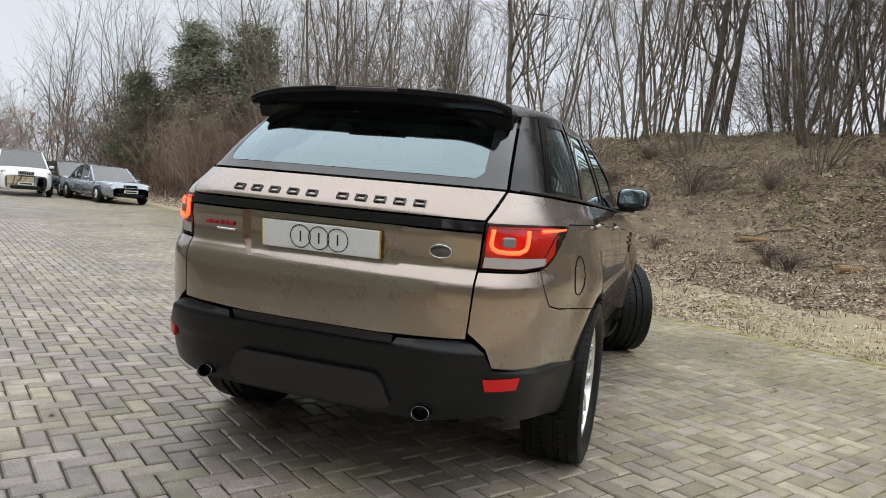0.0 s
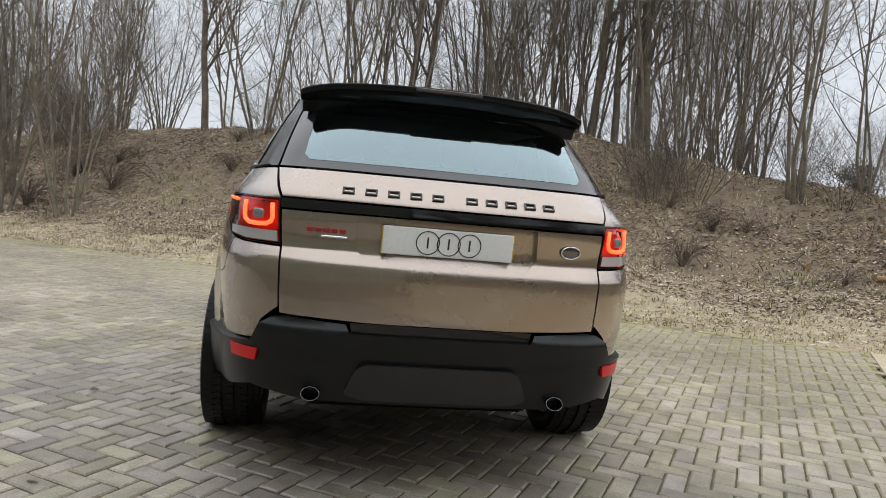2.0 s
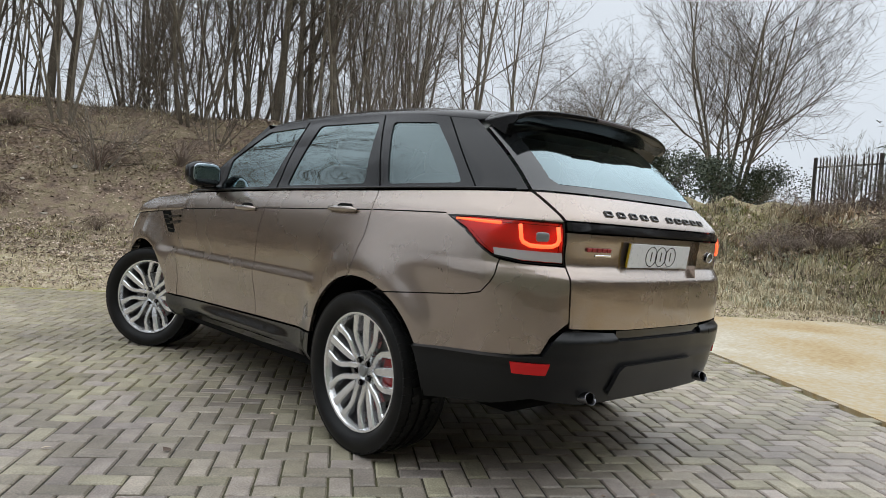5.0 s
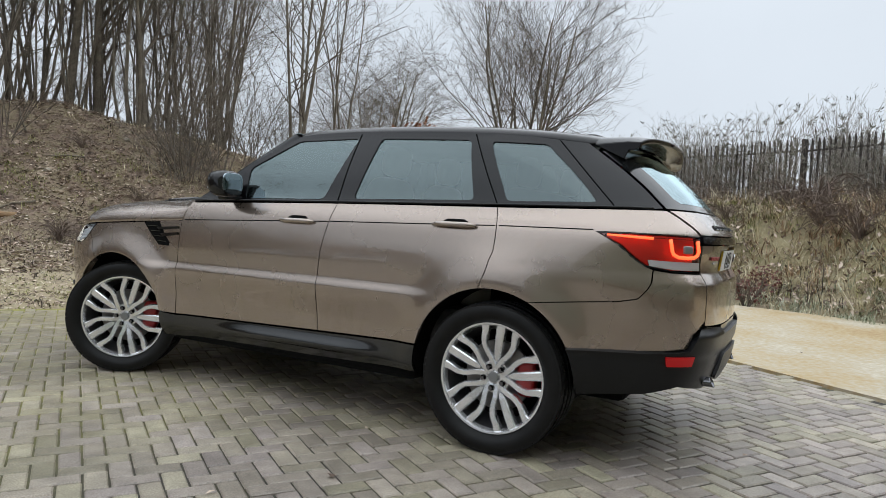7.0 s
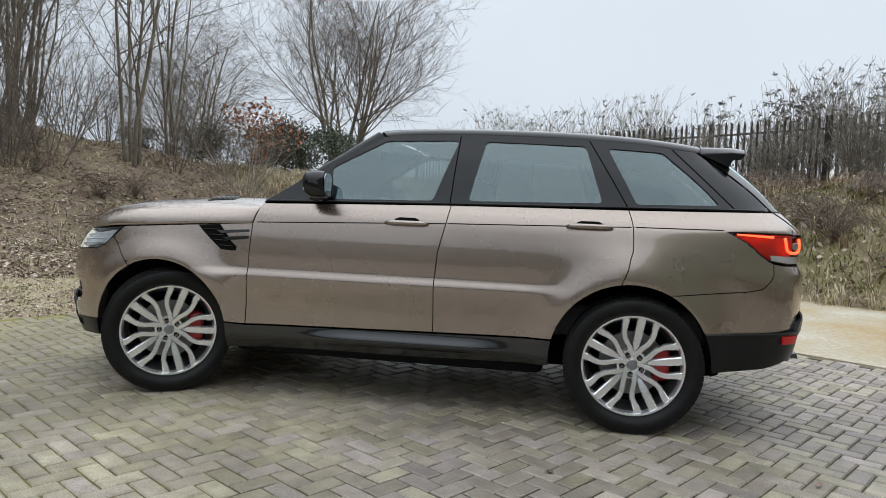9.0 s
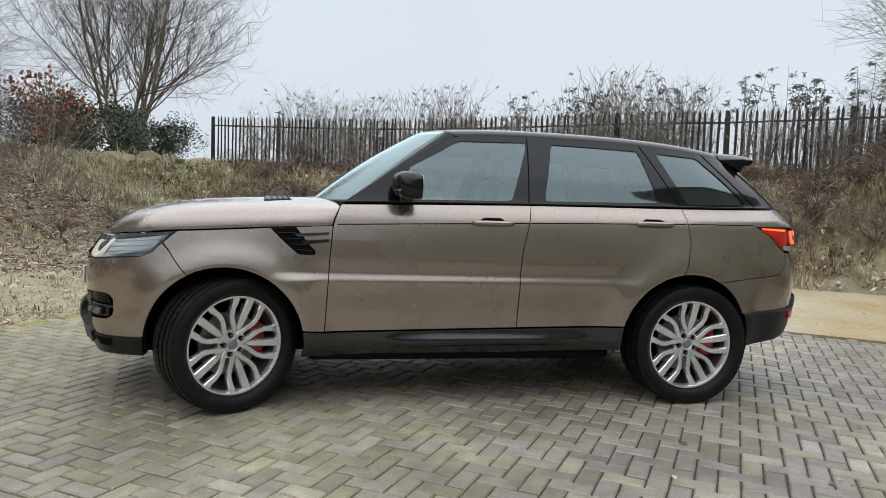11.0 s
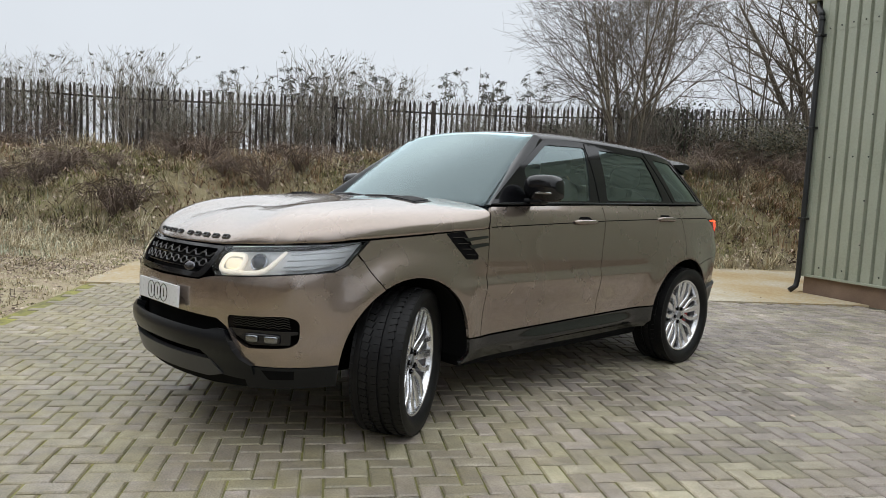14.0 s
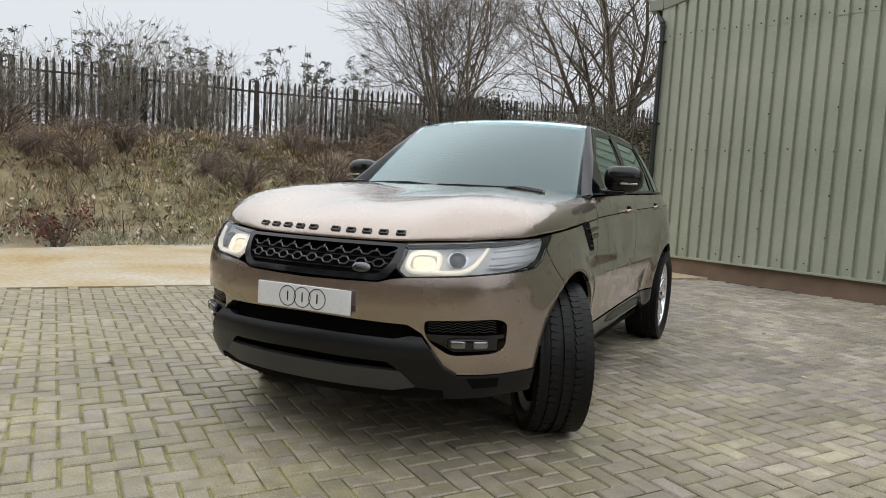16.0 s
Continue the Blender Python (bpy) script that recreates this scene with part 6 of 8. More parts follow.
def wheel_meshes():
    """Tyre, rim, spokes and the rest of one wheel; the outer face looks along -x, the hub's middle is the origin."""
    out = {}
    R, RI = 0.394, 0.290
    prof = [(RI - 0.006, -0.085), (RI + 0.004, -0.106), (RI + 0.02, -0.125), (0.330, -0.139), (0.357, -0.141), (0.378, -0.132), (0.389, -0.116), (R, -0.09)]
    tread = [(R - 0.006, -0.08), (R - 0.009, -0.05), (R - 0.009, 0.05), (R - 0.006, 0.08), (R, 0.085)]
    back = [(r, -a) for r, a in prof[::-1]]
    bm = spin(prof[:-1] + tread + back[1:], 72)
    out["tyre"] = (bm, RUBBER, True)
    # tread: five ribs of slanted blocks
    bm = bmesh.new()
    count = 64
    for k in range(count):
        t = 2 * math.pi * k / count
        for x, wd, tilt, gap_, drop_ in ((-0.112, 0.026, 0.0, 0.004, 0.006), (-0.059, 0.038, 0.28, 0.0045, 0.0), (0.0, 0.032, 0.0, 0.0022, -0.001), (0.059, 0.038, -0.28, 0.0045, 0.0), (0.112, 0.026, 0.0, 0.004, 0.006)):
            half = math.pi * R / count - gap_ / 2
            box(bm, (-wd / 2 - 0.006 * (abs(x) > 0.1), -half, R - 0.022), (wd / 2 + 0.006 * (abs(x) > 0.1), half, R + 0.001 - drop_), 0, Matrix.Rotation(t + x * 0.3, 4, "X") @ Matrix.Translation((x, 0, 0)) @ Matrix.Rotation(tilt, 4, "Z"))
    out["tread"] = (bm, RUBBER, False)
    bm = spin([(RI + 0.002, -0.098), (RI + 0.004, -0.104), (RI, -0.110), (RI - 0.010, -0.108), (RI - 0.016, -0.098), (RI - 0.022, -0.075)], 64)
    out["rim"] = (bm, ALLOY, True)
    out["barrel"] = (spin([(RI - 0.022, -0.075), (RI - 0.026, -0.055), (0.245, 0.0), (0.243, 0.1), (RI, 0.115)], 64), BARREL, True)
    # spokes: five arms, each forked in two with a blade between

    def bar(bm, path, widths, z0, z1, thick=0.022):
        """path of (r, degrees); the face dips from the rim towards the hub."""
        top, low = [], []
        pts = [Vector((r * math.cos(radians(a)), r * math.sin(radians(a)))) for r, a in path]
        for i, p in enumerate(pts):
            d = (pts[min(i + 1, len(pts) - 1)] - pts[max(i - 1, 0)]).normalized()
            n = Vector((-d.y, d.x)) * widths[i] / 2
            t = (p.length - 0.05) / 0.225
            x = z0 + (z1 - z0) * t - 0.006 * math.sin(math.pi * max(0, min(1, t)))
            top.append((bm.verts.new((x, *(p + n * 0.72))), bm.verts.new((x, *(p - n * 0.72))), bm.verts.new((x + 0.006, *(p - n))), bm.verts.new((x + thick + 0.012, *(p - n * 1.15))), bm.verts.new((x + thick + 0.012, *(p + n * 1.15))), bm.verts.new((x + 0.006, *(p + n)))))
        for a, b in zip(top, top[1:]):
            for i in range(6):
                j = (i + 1) % 6
                bm.faces.new((a[i], b[i], b[j], a[j]))
        bm.faces.new(top[0])
        bm.faces.new(top[-1][::-1])

    spokes = []
    for k in range(5):
        c = 90 + 72 * k
        for s in (-1, 1):
            bm = bmesh.new()
            bar(bm, [(0.045, c + s * 12), (0.075, c + s * 15), (0.105, c + s * 19), (0.135, c + s * 23.5), (0.165, c + s * 25.5), (0.20, c + s * 24.5), (0.225, c + s * 22), (0.25, c + s * 19.5), (0.280, c + s * 18.5)], [0.040, 0.032, 0.029, 0.029, 0.030, 0.031, 0.033, 0.037, 0.045], -0.068, -0.100)
            bmesh.ops.recalc_face_normals(bm, faces=bm.faces)
            spokes.append(bm)
        bm = bmesh.new()
        bar(bm, [(0.088, c), (0.12, c), (0.17, c), (0.22, c), (0.280, c)], [0.020, 0.038, 0.044, 0.046, 0.049], -0.062, -0.100)
        bmesh.ops.recalc_face_normals(bm, faces=bm.faces)
        spokes.append(bm)
    out["hub"] = (spin([(0.0, -0.072), (0.026, -0.072), (0.031, -0.068), (0.033, -0.058), (0.085, -0.055), (0.092, -0.04), (0.09, 0.0)], 40), ALLOY, True)
    out["hub_cap"] = (spin([(0.0, -0.079), (0.024, -0.078), (0.029, -0.073), (0.03, -0.067)], 30), LAMP_GREY, True)
    out["brake_disc"] = (spin([(0.07, -0.012), (0.185, -0.012), (0.188, 0.0), (0.185, 0.014), (0.07, 0.014)], 48), DISC, True)
    # black disc across the barrel, stands in for the shade behind the spokes
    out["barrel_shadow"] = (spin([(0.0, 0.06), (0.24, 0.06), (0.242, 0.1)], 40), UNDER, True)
    return out, spokes


def build_wheels(car):
    parts, spokes = wheel_meshes()
    meshes = {}
    for nm, (bm, mat, sm) in parts.items():
        me = bpy.data.meshes.new(nm)
        bm.to_mesh(me)
        bm.free()
        me.materials.append(mat)
        if sm:
            me.shade_smooth()
            me.set_sharp_from_angle(angle=radians(32))
        meshes[nm] = me
    sm = []
    for bm in spokes:
        me = bpy.data.meshes.new("spoke")
        bm.to_mesh(me)
        bm.free()
        me.materials.append(ALLOY)
        sm.append(me)
    nut = bmesh.new()
    bmesh.ops.create_cone(nut, cap_ends=True, segments=6, radius1=0.0105, radius2=0.009, depth=0.02, matrix=pose(0, 0, 0, 0, 90))
    nm_ = bpy.data.meshes.new("wheel_nut")
    nut.to_mesh(nm_)
    nut.free()
    nm_.materials.append(DARK_CHROME)
    well = spin([(0.0155, -0.004), (0.0155, 0.004), (0.0, 0.004)], 16)
    wm = bpy.data.meshes.new("nut_well")
    well.to_mesh(wm)
    well.free()
    wm.materials.append(SEAM)
    cal = pill(0.045, 0.052, 0.1, 4)
    cm = bpy.data.meshes.new("brake_caliper")
    cal.to_mesh(cm)
    cal.free()
    cm.materials.append(CALIPER)
    cm.shade_smooth()
    for side in (-1, 1):
        for y, steer, roll in ((1.480, 31.5, 20.0), (-1.4615, 0.0, 8.0)):
            flip = 0 if side < 0 else 180
            xc = 0.872
            m = BODY_LEAN.inverted() @ Matrix.Translation((side * xc, y, 0.392)) @ Matrix.Rotation(radians(steer), 4, "Z") @ Matrix.Rotation(radians(flip), 4, "Z")
            w = empty("wheel", m)
            w.parent = car
            w["label"] = "silver alloy wheel with forked spokes and black tyre"
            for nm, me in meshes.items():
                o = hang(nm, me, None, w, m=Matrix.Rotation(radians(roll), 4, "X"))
                if nm == "tread":
                    o["kind"] = "stuff"
            for me in sm:
                hang("spoke", me, None, w, m=Matrix.Rotation(radians(roll), 4, "X"))
            for k in range(5):
                t = radians(90 + 36 + 72 * k + roll)
                p = (0, 0.058 * math.cos(t), 0.058 * math.sin(t))
                hang("nut_well", wm, None, w, m=Matrix.Translation((-0.0735, p[1], p[2])))
                hang("wheel_nut", nm_, None, w, m=Matrix.Translation((-0.078, p[1], p[2])))
            back = -1 if y > 0 else 1
            sgn = back if side < 0 else -back
            hang("brake_caliper", cm, None, w, "red brake caliper", m=Matrix.Translation((-0.005, (-1 if side < 0 else 1) * 0.165, 0.01)))


def letter_frame(w, h, t):
    """A small open rectangle of raised bars, w by h, facing -y."""
    bm = bmesh.new()
    box(bm, (-w / 2, -0.005, h / 2 - t), (w / 2, 0.005, h / 2), 0.001, seg=1)
    box(bm, (-w / 2, -0.005, -h / 2), (w / 2, 0.005, -h / 2 + t), 0.001, seg=1)
    for sx in (-1, 1):
        box(bm, (sx * w / 2 - t * (sx > 0), -0.0048, -h / 2 + t * 0.9), (sx * w / 2 + t * (sx < 0), 0.0048, h / 2 - t * 0.9), 0.001, seg=1)
    return bm


def build_trim(car):
    # plain bars in place of the maker's lettering, tail and nose
    x0 = -0.408
    spots = []
    for i in range(5):
        spots.append((x0 + 0.087 * i, 0.047))
    for i in range(5):
        spots.append((0.075 + 0.08 * i, 0.047))
    for x, w in spots:
        m = skin_pose("r", x + 0.005, 1.222, 0.006)
        part("lettering_bar", letter_frame(w, 0.030, 0.0068), LETTER, car, "dark raised lettering bar", m=m)
    # badges on the gate
    m = skin_pose("r", -0.475, 1.068, 0.004)
    for i in range(5):
        part("badge_bar", box(bmesh.new(), (-0.075 + 0.031 * i, -0.003, -0.009), (-0.05 + 0.031 * i, 0.003, 0.009), 0.002, seg=1), BADGE_RED, car, "small red badge bar", m=m)
    part("badge_bar", box(bmesh.new(), (-0.02, -0.003, -0.03), (0.08, 0.003, -0.02), 0.002, seg=1), CHROME, car, "small silver badge bar", m=m)
    bm = pill(0.042, 0.006, 0.025, 2.2)
    ob = part("oval_badge", bm, DARK_CHROME, car, "dark green oval badge with silver rim", True, skin_pose("r", 0.505, 1.055, 0.004))
    bm = bmesh.new()
    tube(bm, [(0.042 * math.cos(t * math.pi / 12), -0.005, 0.025 * math.sin(t * math.pi / 12)) for t in range(25)], 0.003, 6, cap=False)
    part("badge_rim", bm, CHROME, ob, smooth=True)
    # number plates with three rings
    for nm, m in (("rear", skin_pose("r", 0.0, 1.05, -0.006)), ("front", skin_pose("f", 0.0, 0.712, 0.012))):
        pl = empty("number_plate", m)
        pl.parent = car
        pl["label"] = "white number plate showing three ringed bars"
        part("plate_board", box(bmesh.new(), (-0.26, -0.006, -0.0555), (0.26, 0.006, 0.0555), 0.004), WHITE_PLATE, pl)
        if nm == "rear":
            for sx in (-1, 1):
                part("plate_edge", box(bmesh.new(), (sx * 0.2615 - 0.0025, -0.002, -0.055), (sx * 0.2615 + 0.0025, 0.008, 0.055), 0.001, seg=1), YELLOW_EDGE, pl)
        for i in (-1, 0, 1):
            bm = bmesh.new()
            tube(bm, [(i * 0.083 + 0.0455 * math.cos(t * math.pi / 18), -0.0068, 0.0455 * math.sin(t * math.pi / 18)) for t in range(37)], 0.0022, 5, cap=False)
            part("ring_mark", bm, LETTER, pl)
            part("mark_bar", box(bmesh.new(), (i * 0.083 - 0.0035, -0.0076, -0.022), (i * 0.083 + 0.0035, -0.0055, 0.022), 0.0005, seg=1), LETTER, pl)
    # door handles
    for y, z in ((-0.095, 1.140), (-1.18, 1.166)):
        pts = [("s", y + 0.13 - 0.26 * i / 8, z) for i in range(9)]
        lp = on_skin(pts, 0.02)
        lp[0], lp[-1] = on_skin([pts[0]], 0.004)[0], on_skin([pts[-1]], 0.004)[0]
        bm = bmesh.new()
        tube(bm, lp, [0.011, 0.014, 0.0155, 0.0155, 0.0155, 0.0155, 0.0155, 0.014, 0.011], 10)
        mirrored(part("door_handle", bm, BRONZE, car, "bronze door handle", True))
        cup = panel("handle_cup", [[("s", y - 0.075, z + 0.024), ("s", y - 0.05, z + 0.036), ("s", y + 0.05, z + 0.036), ("s", y + 0.075, z + 0.024), ("s", y + 0.07, z), ("s", y - 0.07, z)]], SEAM, car, gap=0, lift=0.0015, depth=0.001)
        mirrored(cup)
    # fender vents
    v = panel("fender_vent", [[("s", 1.245, 1.073), ("s", 1.10, 1.083), ("s", 1.06, 1.035), ("s", 1.03, 0.99), ("s", 0.985, 0.948), ("s", 0.985, 0.922), ("s", 1.084, 0.925), ("s", 1.17, 1.0)]], SEAM, car, "black side vent with two blades", gap=0, lift=0.002, depth=0.006)
    for z0, z1, y0, th in ((1.044, 1.058, 1.115, 0.014), (1.004, 1.018, 1.075, 0.017)):
        sl = panel("vent_blade", [[("s", y0, z0), ("s", 0.908, z1), ("s", 0.908, z1 - th), ("s", y0 - 0.03, z0 - th - 0.004)]], SILL_BLACK, car, "black vent blade", gap=0, lift=0.010, depth=0.010, cell=0.03)
        mirrored(sl)
    for i in range(4):
        bm = bmesh.new()
        tube(bm, on_skin([("s", 1.20 - 0.036 * i, 1.05 - 0.032 * i), ("s", 1.10 - 0.03 * i, 1.052 - 0.034 * i)], 0.004), 0.0035, 5)
        mirrored(part("vent_mesh", bm, SILL_BLACK, car))
    mirrored(v)
    # fuel flap ring on the right quarter
    bm = bmesh.new()
    tube(bm, [Vector((abs(q.x), q.y, q.z)) for q in on_skin([("s", -1.83 + 0.078 * math.cos(t * math.pi / 16), 0.965 + 0.085 * math.sin(t * math.pi / 16)) for t in range(33)], 0.0)], 0.003, 6, cap=False)
    part("fuel_flap_gap", bm, SEAM, car, "round fuel flap seam")
    # mirrors
    for sx in (-1, 1):
        mi = empty("door_mirror", Matrix.Translation((sx * 0.985, 0.455, 1.352)))
        mi.parent = car
        mi["label"] = "gloss black door mirror"
        bm = pill(0.118, 0.085, 0.085, 3.2)
        for v in bm.verts:
            if v.co.y < -0.055:
                v.co.y = -0.055 - (v.co.y + 0.055) * -0.25
            v.co.y += 0.02 * (v.co.z < 0) * v.co.z / 0.085
            v.co.y -= 0.28 * (sx * v.co.x) * 0.35
        part("mirror_shell", bm, GLOSS_BLACK, mi, smooth=True)
        part("mirror_glass", pill(0.098, 0.004, 0.066, 4), MIRROR_GLASS, mi, "mirror glass", True, pose(0, -0.066, 0.004, 0, 0, -6 * sx))
        part("mirror_arm", box(bmesh.new(), (-0.16 if sx > 0 else -0.02, -0.03, -0.10), (0.02 if sx > 0 else 0.16, 0.045, -0.068), 0.012), GLOSS_BLACK, mi, smooth=False)
        part("indicator_strip", pill(0.055, 0.006, 0.007, 4), REFLECTOR, mi, "clear indicator strip", True, pose(sx * 0.045, 0.078 - 0.012, -0.03, 0, 0, -14 * sx))
    # wipers
    bm = bmesh.new()
    tube(bm, [(-0.62, 0.99, 1.245), (-0.4, 1.02, 1.262), (-0.1, 1.045, 1.265), (0.05, 1.05, 1.262)], 0.009, 6)
    part("wiper", bm, TRIM, car, "black windscreen wiper")
    bm = bmesh.new()
    tube(bm, [(0.05, 1.02, 1.255), (0.3, 1.0, 1.27), (0.62, 0.93, 1.262)], 0.009, 6)
    part("wiper", bm, TRIM, car, "black windscreen wiper")


def build_cabin(car):
    bm = bmesh.new()
    box(bm, (-0.76, 0.45, 0.85), (0.76, 0.98, 1.22), 0.06)
    part("dashboard", bm, CABIN, car, "dark dashboard")
    bm = bmesh.new()
    box(bm, (-0.78, -2.0, 0.5), (0.78, 0.9, 0.7), 0.03)
    part("cabin_floor", bm, CABIN, car)
    bm = spin([(0.175, -0.014), (0.19, -0.008), (0.195, 0.0), (0.19, 0.008), (0.175, 0.014), (0.165, 0.0), (0.175, -0.014)], 36, "z")
    box(bm, (-0.17, -0.03, -0.01), (0.17, 0.03, 0.01), 0.006)
    part("steering_wheel", bm, CABIN, car, "dark steering wheel", True, Matrix.Translation((0.37, 0.32, 1.14)) @ pose(0, 0, 0, 68))
    for x, y in ((-0.37, -0.25), (0.37, -0.25)):
        s = empty("front_seat", Matrix.Translation((x, y, 0.7)))
        s.parent = car
        part("seat_base", pill(0.25, 0.27, 0.12, 4), LEATHER, s, "ivory leather seat base", True, pose(0, 0.22, 0.08))
        part("backrest", pill(0.24, 0.09, 0.34, 4), LEATHER, s, "ivory leather backrest", True, pose(0, -0.12, 0.42, 10))
        part("headrest", pill(0.13, 0.055, 0.1, 3.5), LEATHER, s, "ivory leather headrest", True, pose(0, -0.2, 0.86, 8))
    s = empty("rear_bench", Matrix.Translation((0, -1.15, 0.7)))
    s.parent = car
    part("seat_base", pill(0.66, 0.26, 0.12, 5), LEATHER, s, smooth=True, m=pose(0, 0.15, 0.1))
    part("backrest", pill(0.66, 0.08, 0.32, 5), LEATHER, s, smooth=True, m=pose(0, -0.14, 0.4, 12))
    for x in (-0.4, 0.4):
        part("headrest", pill(0.13, 0.05, 0.09, 3.5), LEATHER, s, smooth=True, m=pose(x, -0.24, 0.8, 8))
    part("load_cover", box(bmesh.new(), (-0.66, -2.15, 1.05), (0.66, -1.45, 1.08), 0.01), CABIN, car)
    part("rear_view_mirror", pill(0.11, 0.02, 0.035, 4), CABIN, car, smooth=True, m=pose(0, 0.28, 1.62, 12))


suv = build_car()

# ---- undergrowth ----
def cloud_mesh(name, verts, faces, material, label, category):
    ob = raw(name, verts, faces, material)
    return tagged(ob, label, category, kind="stuff")


def scatter(n, box_, keep, seed):
    r = np.random.RandomState(seed)
    x, y = r.uniform(box_[0], box_[1], n), r.uniform(box_[2], box_[3], n)
    k = keep(x, y, r)
    return x[k], y[k], r


def s_of(x, y):
    return N.x * x + N.y * y - EDGE_S


def e_of(x, y):
    return EAST.x * x + EAST.y * y - EAST_0


def leaves(name, x, y, r, size, material, label, category, lift=0.02, z=None, steep=0.5):
    """Small curled leaf quads, each two triangles folded along the middle."""
    n = len(x)
    zz = land(x, y) if z is None else z
    a, t, q = r.uniform(0, 6.28, n), r.normal(0, steep, n), r.normal(0, steep, n)
    L = size * r.uniform(0.6, 1.4, n)
    W = L * r.uniform(0.45, 0.7, n)
    ca, sa = np.cos(a), np.sin(a)
    base = np.stack([x, y, zz + lift * r.uniform(0.2, 1.2, n)], 1)
    d = np.stack([ca, sa, np.sin(t)], 1)
    w = np.stack([-sa, ca, np.sin(q)], 1)
    P = np.stack([base - d * L[:, None] / 2, base + w * W[:, None] / 2 + [0, 0, 0.006], base + d * L[:, None] / 2, base - w * W[:, None] / 2 + [0, 0, 0.006]], 1).reshape(-1, 3)
    i = np.arange(n) * 4
    F = np.concatenate([np.stack([i, i + 1, i + 2], 1), np.stack([i, i + 2, i + 3], 1)])
    return cloud_mesh(name, P.tolist(), F.tolist(), material, label, category)


def tufts(name, x, y, r, height, blades, material, label, category, lean=0.5, width=0.006):
    n = len(x)
    X, Y = np.repeat(x, blades), np.repeat(y, blades)
    m = n * blades
    hscale = np.repeat(r.uniform(0.55, 1.35, n), blades)
    X = X + r.normal(0, 0.05, m)
    Y = Y + r.normal(0, 0.05, m)
    Z = land(X, Y) - 0.01
    a = r.uniform(0, 6.28, m)
    h = height * hscale * r.uniform(0.5, 1.2, m)
    ln = h * r.uniform(0.15, lean * 1.6, m)
    w = width * r.uniform(0.6, 1.5, m)
    dx, dy = np.cos(a), np.sin(a)
    p0 = np.stack([X, Y, Z], 1)
    sd = np.stack([-dy, dx, np.zeros(m)], 1) * w[:, None]
    mid = p0 + np.stack([dx * ln * 0.35, dy * ln * 0.35, h * 0.6], 1)
    tip = p0 + np.stack([dx * ln, dy * ln, h * (1 - 0.35 * (ln / h))], 1)
    P = np.stack([p0 - sd, p0 + sd, mid - sd * 0.7, mid + sd * 0.7, tip], 1).reshape(-1, 3)
    i = np.arange(m) * 5
    F = [tuple(q) for q in np.stack([i, i + 1, i + 3, i + 2], 1).tolist()] + [tuple(q) for q in np.stack([i + 2, i + 3, i + 4], 1).tolist()]
    return cloud_mesh(name, P.tolist(), F, material, label, category)


def front_keep(lo, hi):
    return lambda x, y, r: (s_of(x, y) > lo) & (s_of(x, y) < hi) & (e_of(x, y) < 1.0) & (np.hypot(x, y) < 24)


x, y, r = scatter(680000, (-16, 17, -2, 24), front_keep(2.2, 11.5), 51)
keep = r.uniform(0, 1, len(x)) < np.clip(0.5 + 0.5 * np.sin(0.9 * x + 0.4 * y) * np.sin(0.8 * y), 0.2, 1)
leaves("leaf_litter", x[keep], y[keep], r, 0.058, LITTER, "brown fallen leaves covering the bank", "leaf litter", 0.025, steep=0.25)
x, y, r = scatter(380000, (-14, 13, -2, 20), lambda x, y, r: (s_of(x, y) > 0.1) & (s_of(x, y) < 4.4) & (e_of(x, y) < 0.6), 52)
keep = r.uniform(0, 1, len(x)) < np.clip(0.4 + 0.5 * np.sin(1.3 * x - 0.7 * y) * np.sin(1.1 * y), 0.1, 1)
leaves("verge_litter", x[keep], y[keep], r, 0.045, LITTER, "scattered dead leaves and wood chips on the verge", "leaf litter", 0.012, steep=0.2)
# grass: verge, front bank and the fenced bank
x, y, r = scatter(24000, (-14, 13, -2, 20), lambda x, y, r: (s_of(x, y) > 0.02) & (s_of(x, y) < 5.0) & (e_of(x, y) < 0.6), 53)
keep = r.uniform(0, 1, len(x)) < np.clip(0.55 + 0.6 * np.sin(0.7 * x + 1.0) * np.sin(0.9 * y - 0.6 * x), 0.1, 1)
tufts("verge_grass", x[keep], y[keep], r, 0.08, 9, DRYGRASS, "short frosted straw-coloured grass on the verge", "grass", 0.9, 0.005)
x, y, r = scatter(11000, (-16, 17, -2, 24), front_keep(2.6, 11.0), 54)
keep = r.uniform(0, 1, len(x)) < np.clip(0.32 + 0.6 * np.sin(0.55 * x + 0.5) * np.sin(0.5 * y), 0.05, 1)
tufts("bank_grass", x[keep], y[keep], r, 0.15, 9, DRYGRASS, "dead grass tussocks on the wooded bank", "grass", 1.0, 0.006)


x, y, r = scatter(15000, (-14, 13, -2, 20), lambda x, y, r: (s_of(x, y) > 0.0) & (s_of(x, y) < 4.2) & (e_of(x, y) < 0.6), 76)
keep = r.uniform(0, 1, len(x)) < np.clip(0.1 + 0.9 * np.sin(1.1 * x + 0.4) * np.sin(1.3 * y + 0.9), 0.0, 1)
tufts("verge_moss", x[keep], y[keep], r, 0.045, 12, GREENGRASS, "low moss and green grass in patches on the verge", "grass", 1.2, 0.006)
x, y, r = scatter(7000, (-14, 13, -2, 20), lambda x, y, r: (s_of(x, y) > 0.3) & (s_of(x, y) < 3.6) & (e_of(x, y) < 0.6), 77)
keep = r.uniform(0, 1, len(x)) < np.clip(0.25 + 0.9 * np.sin(1.9 * x + 1.4) * np.sin(1.6 * y), 0.02, 1)
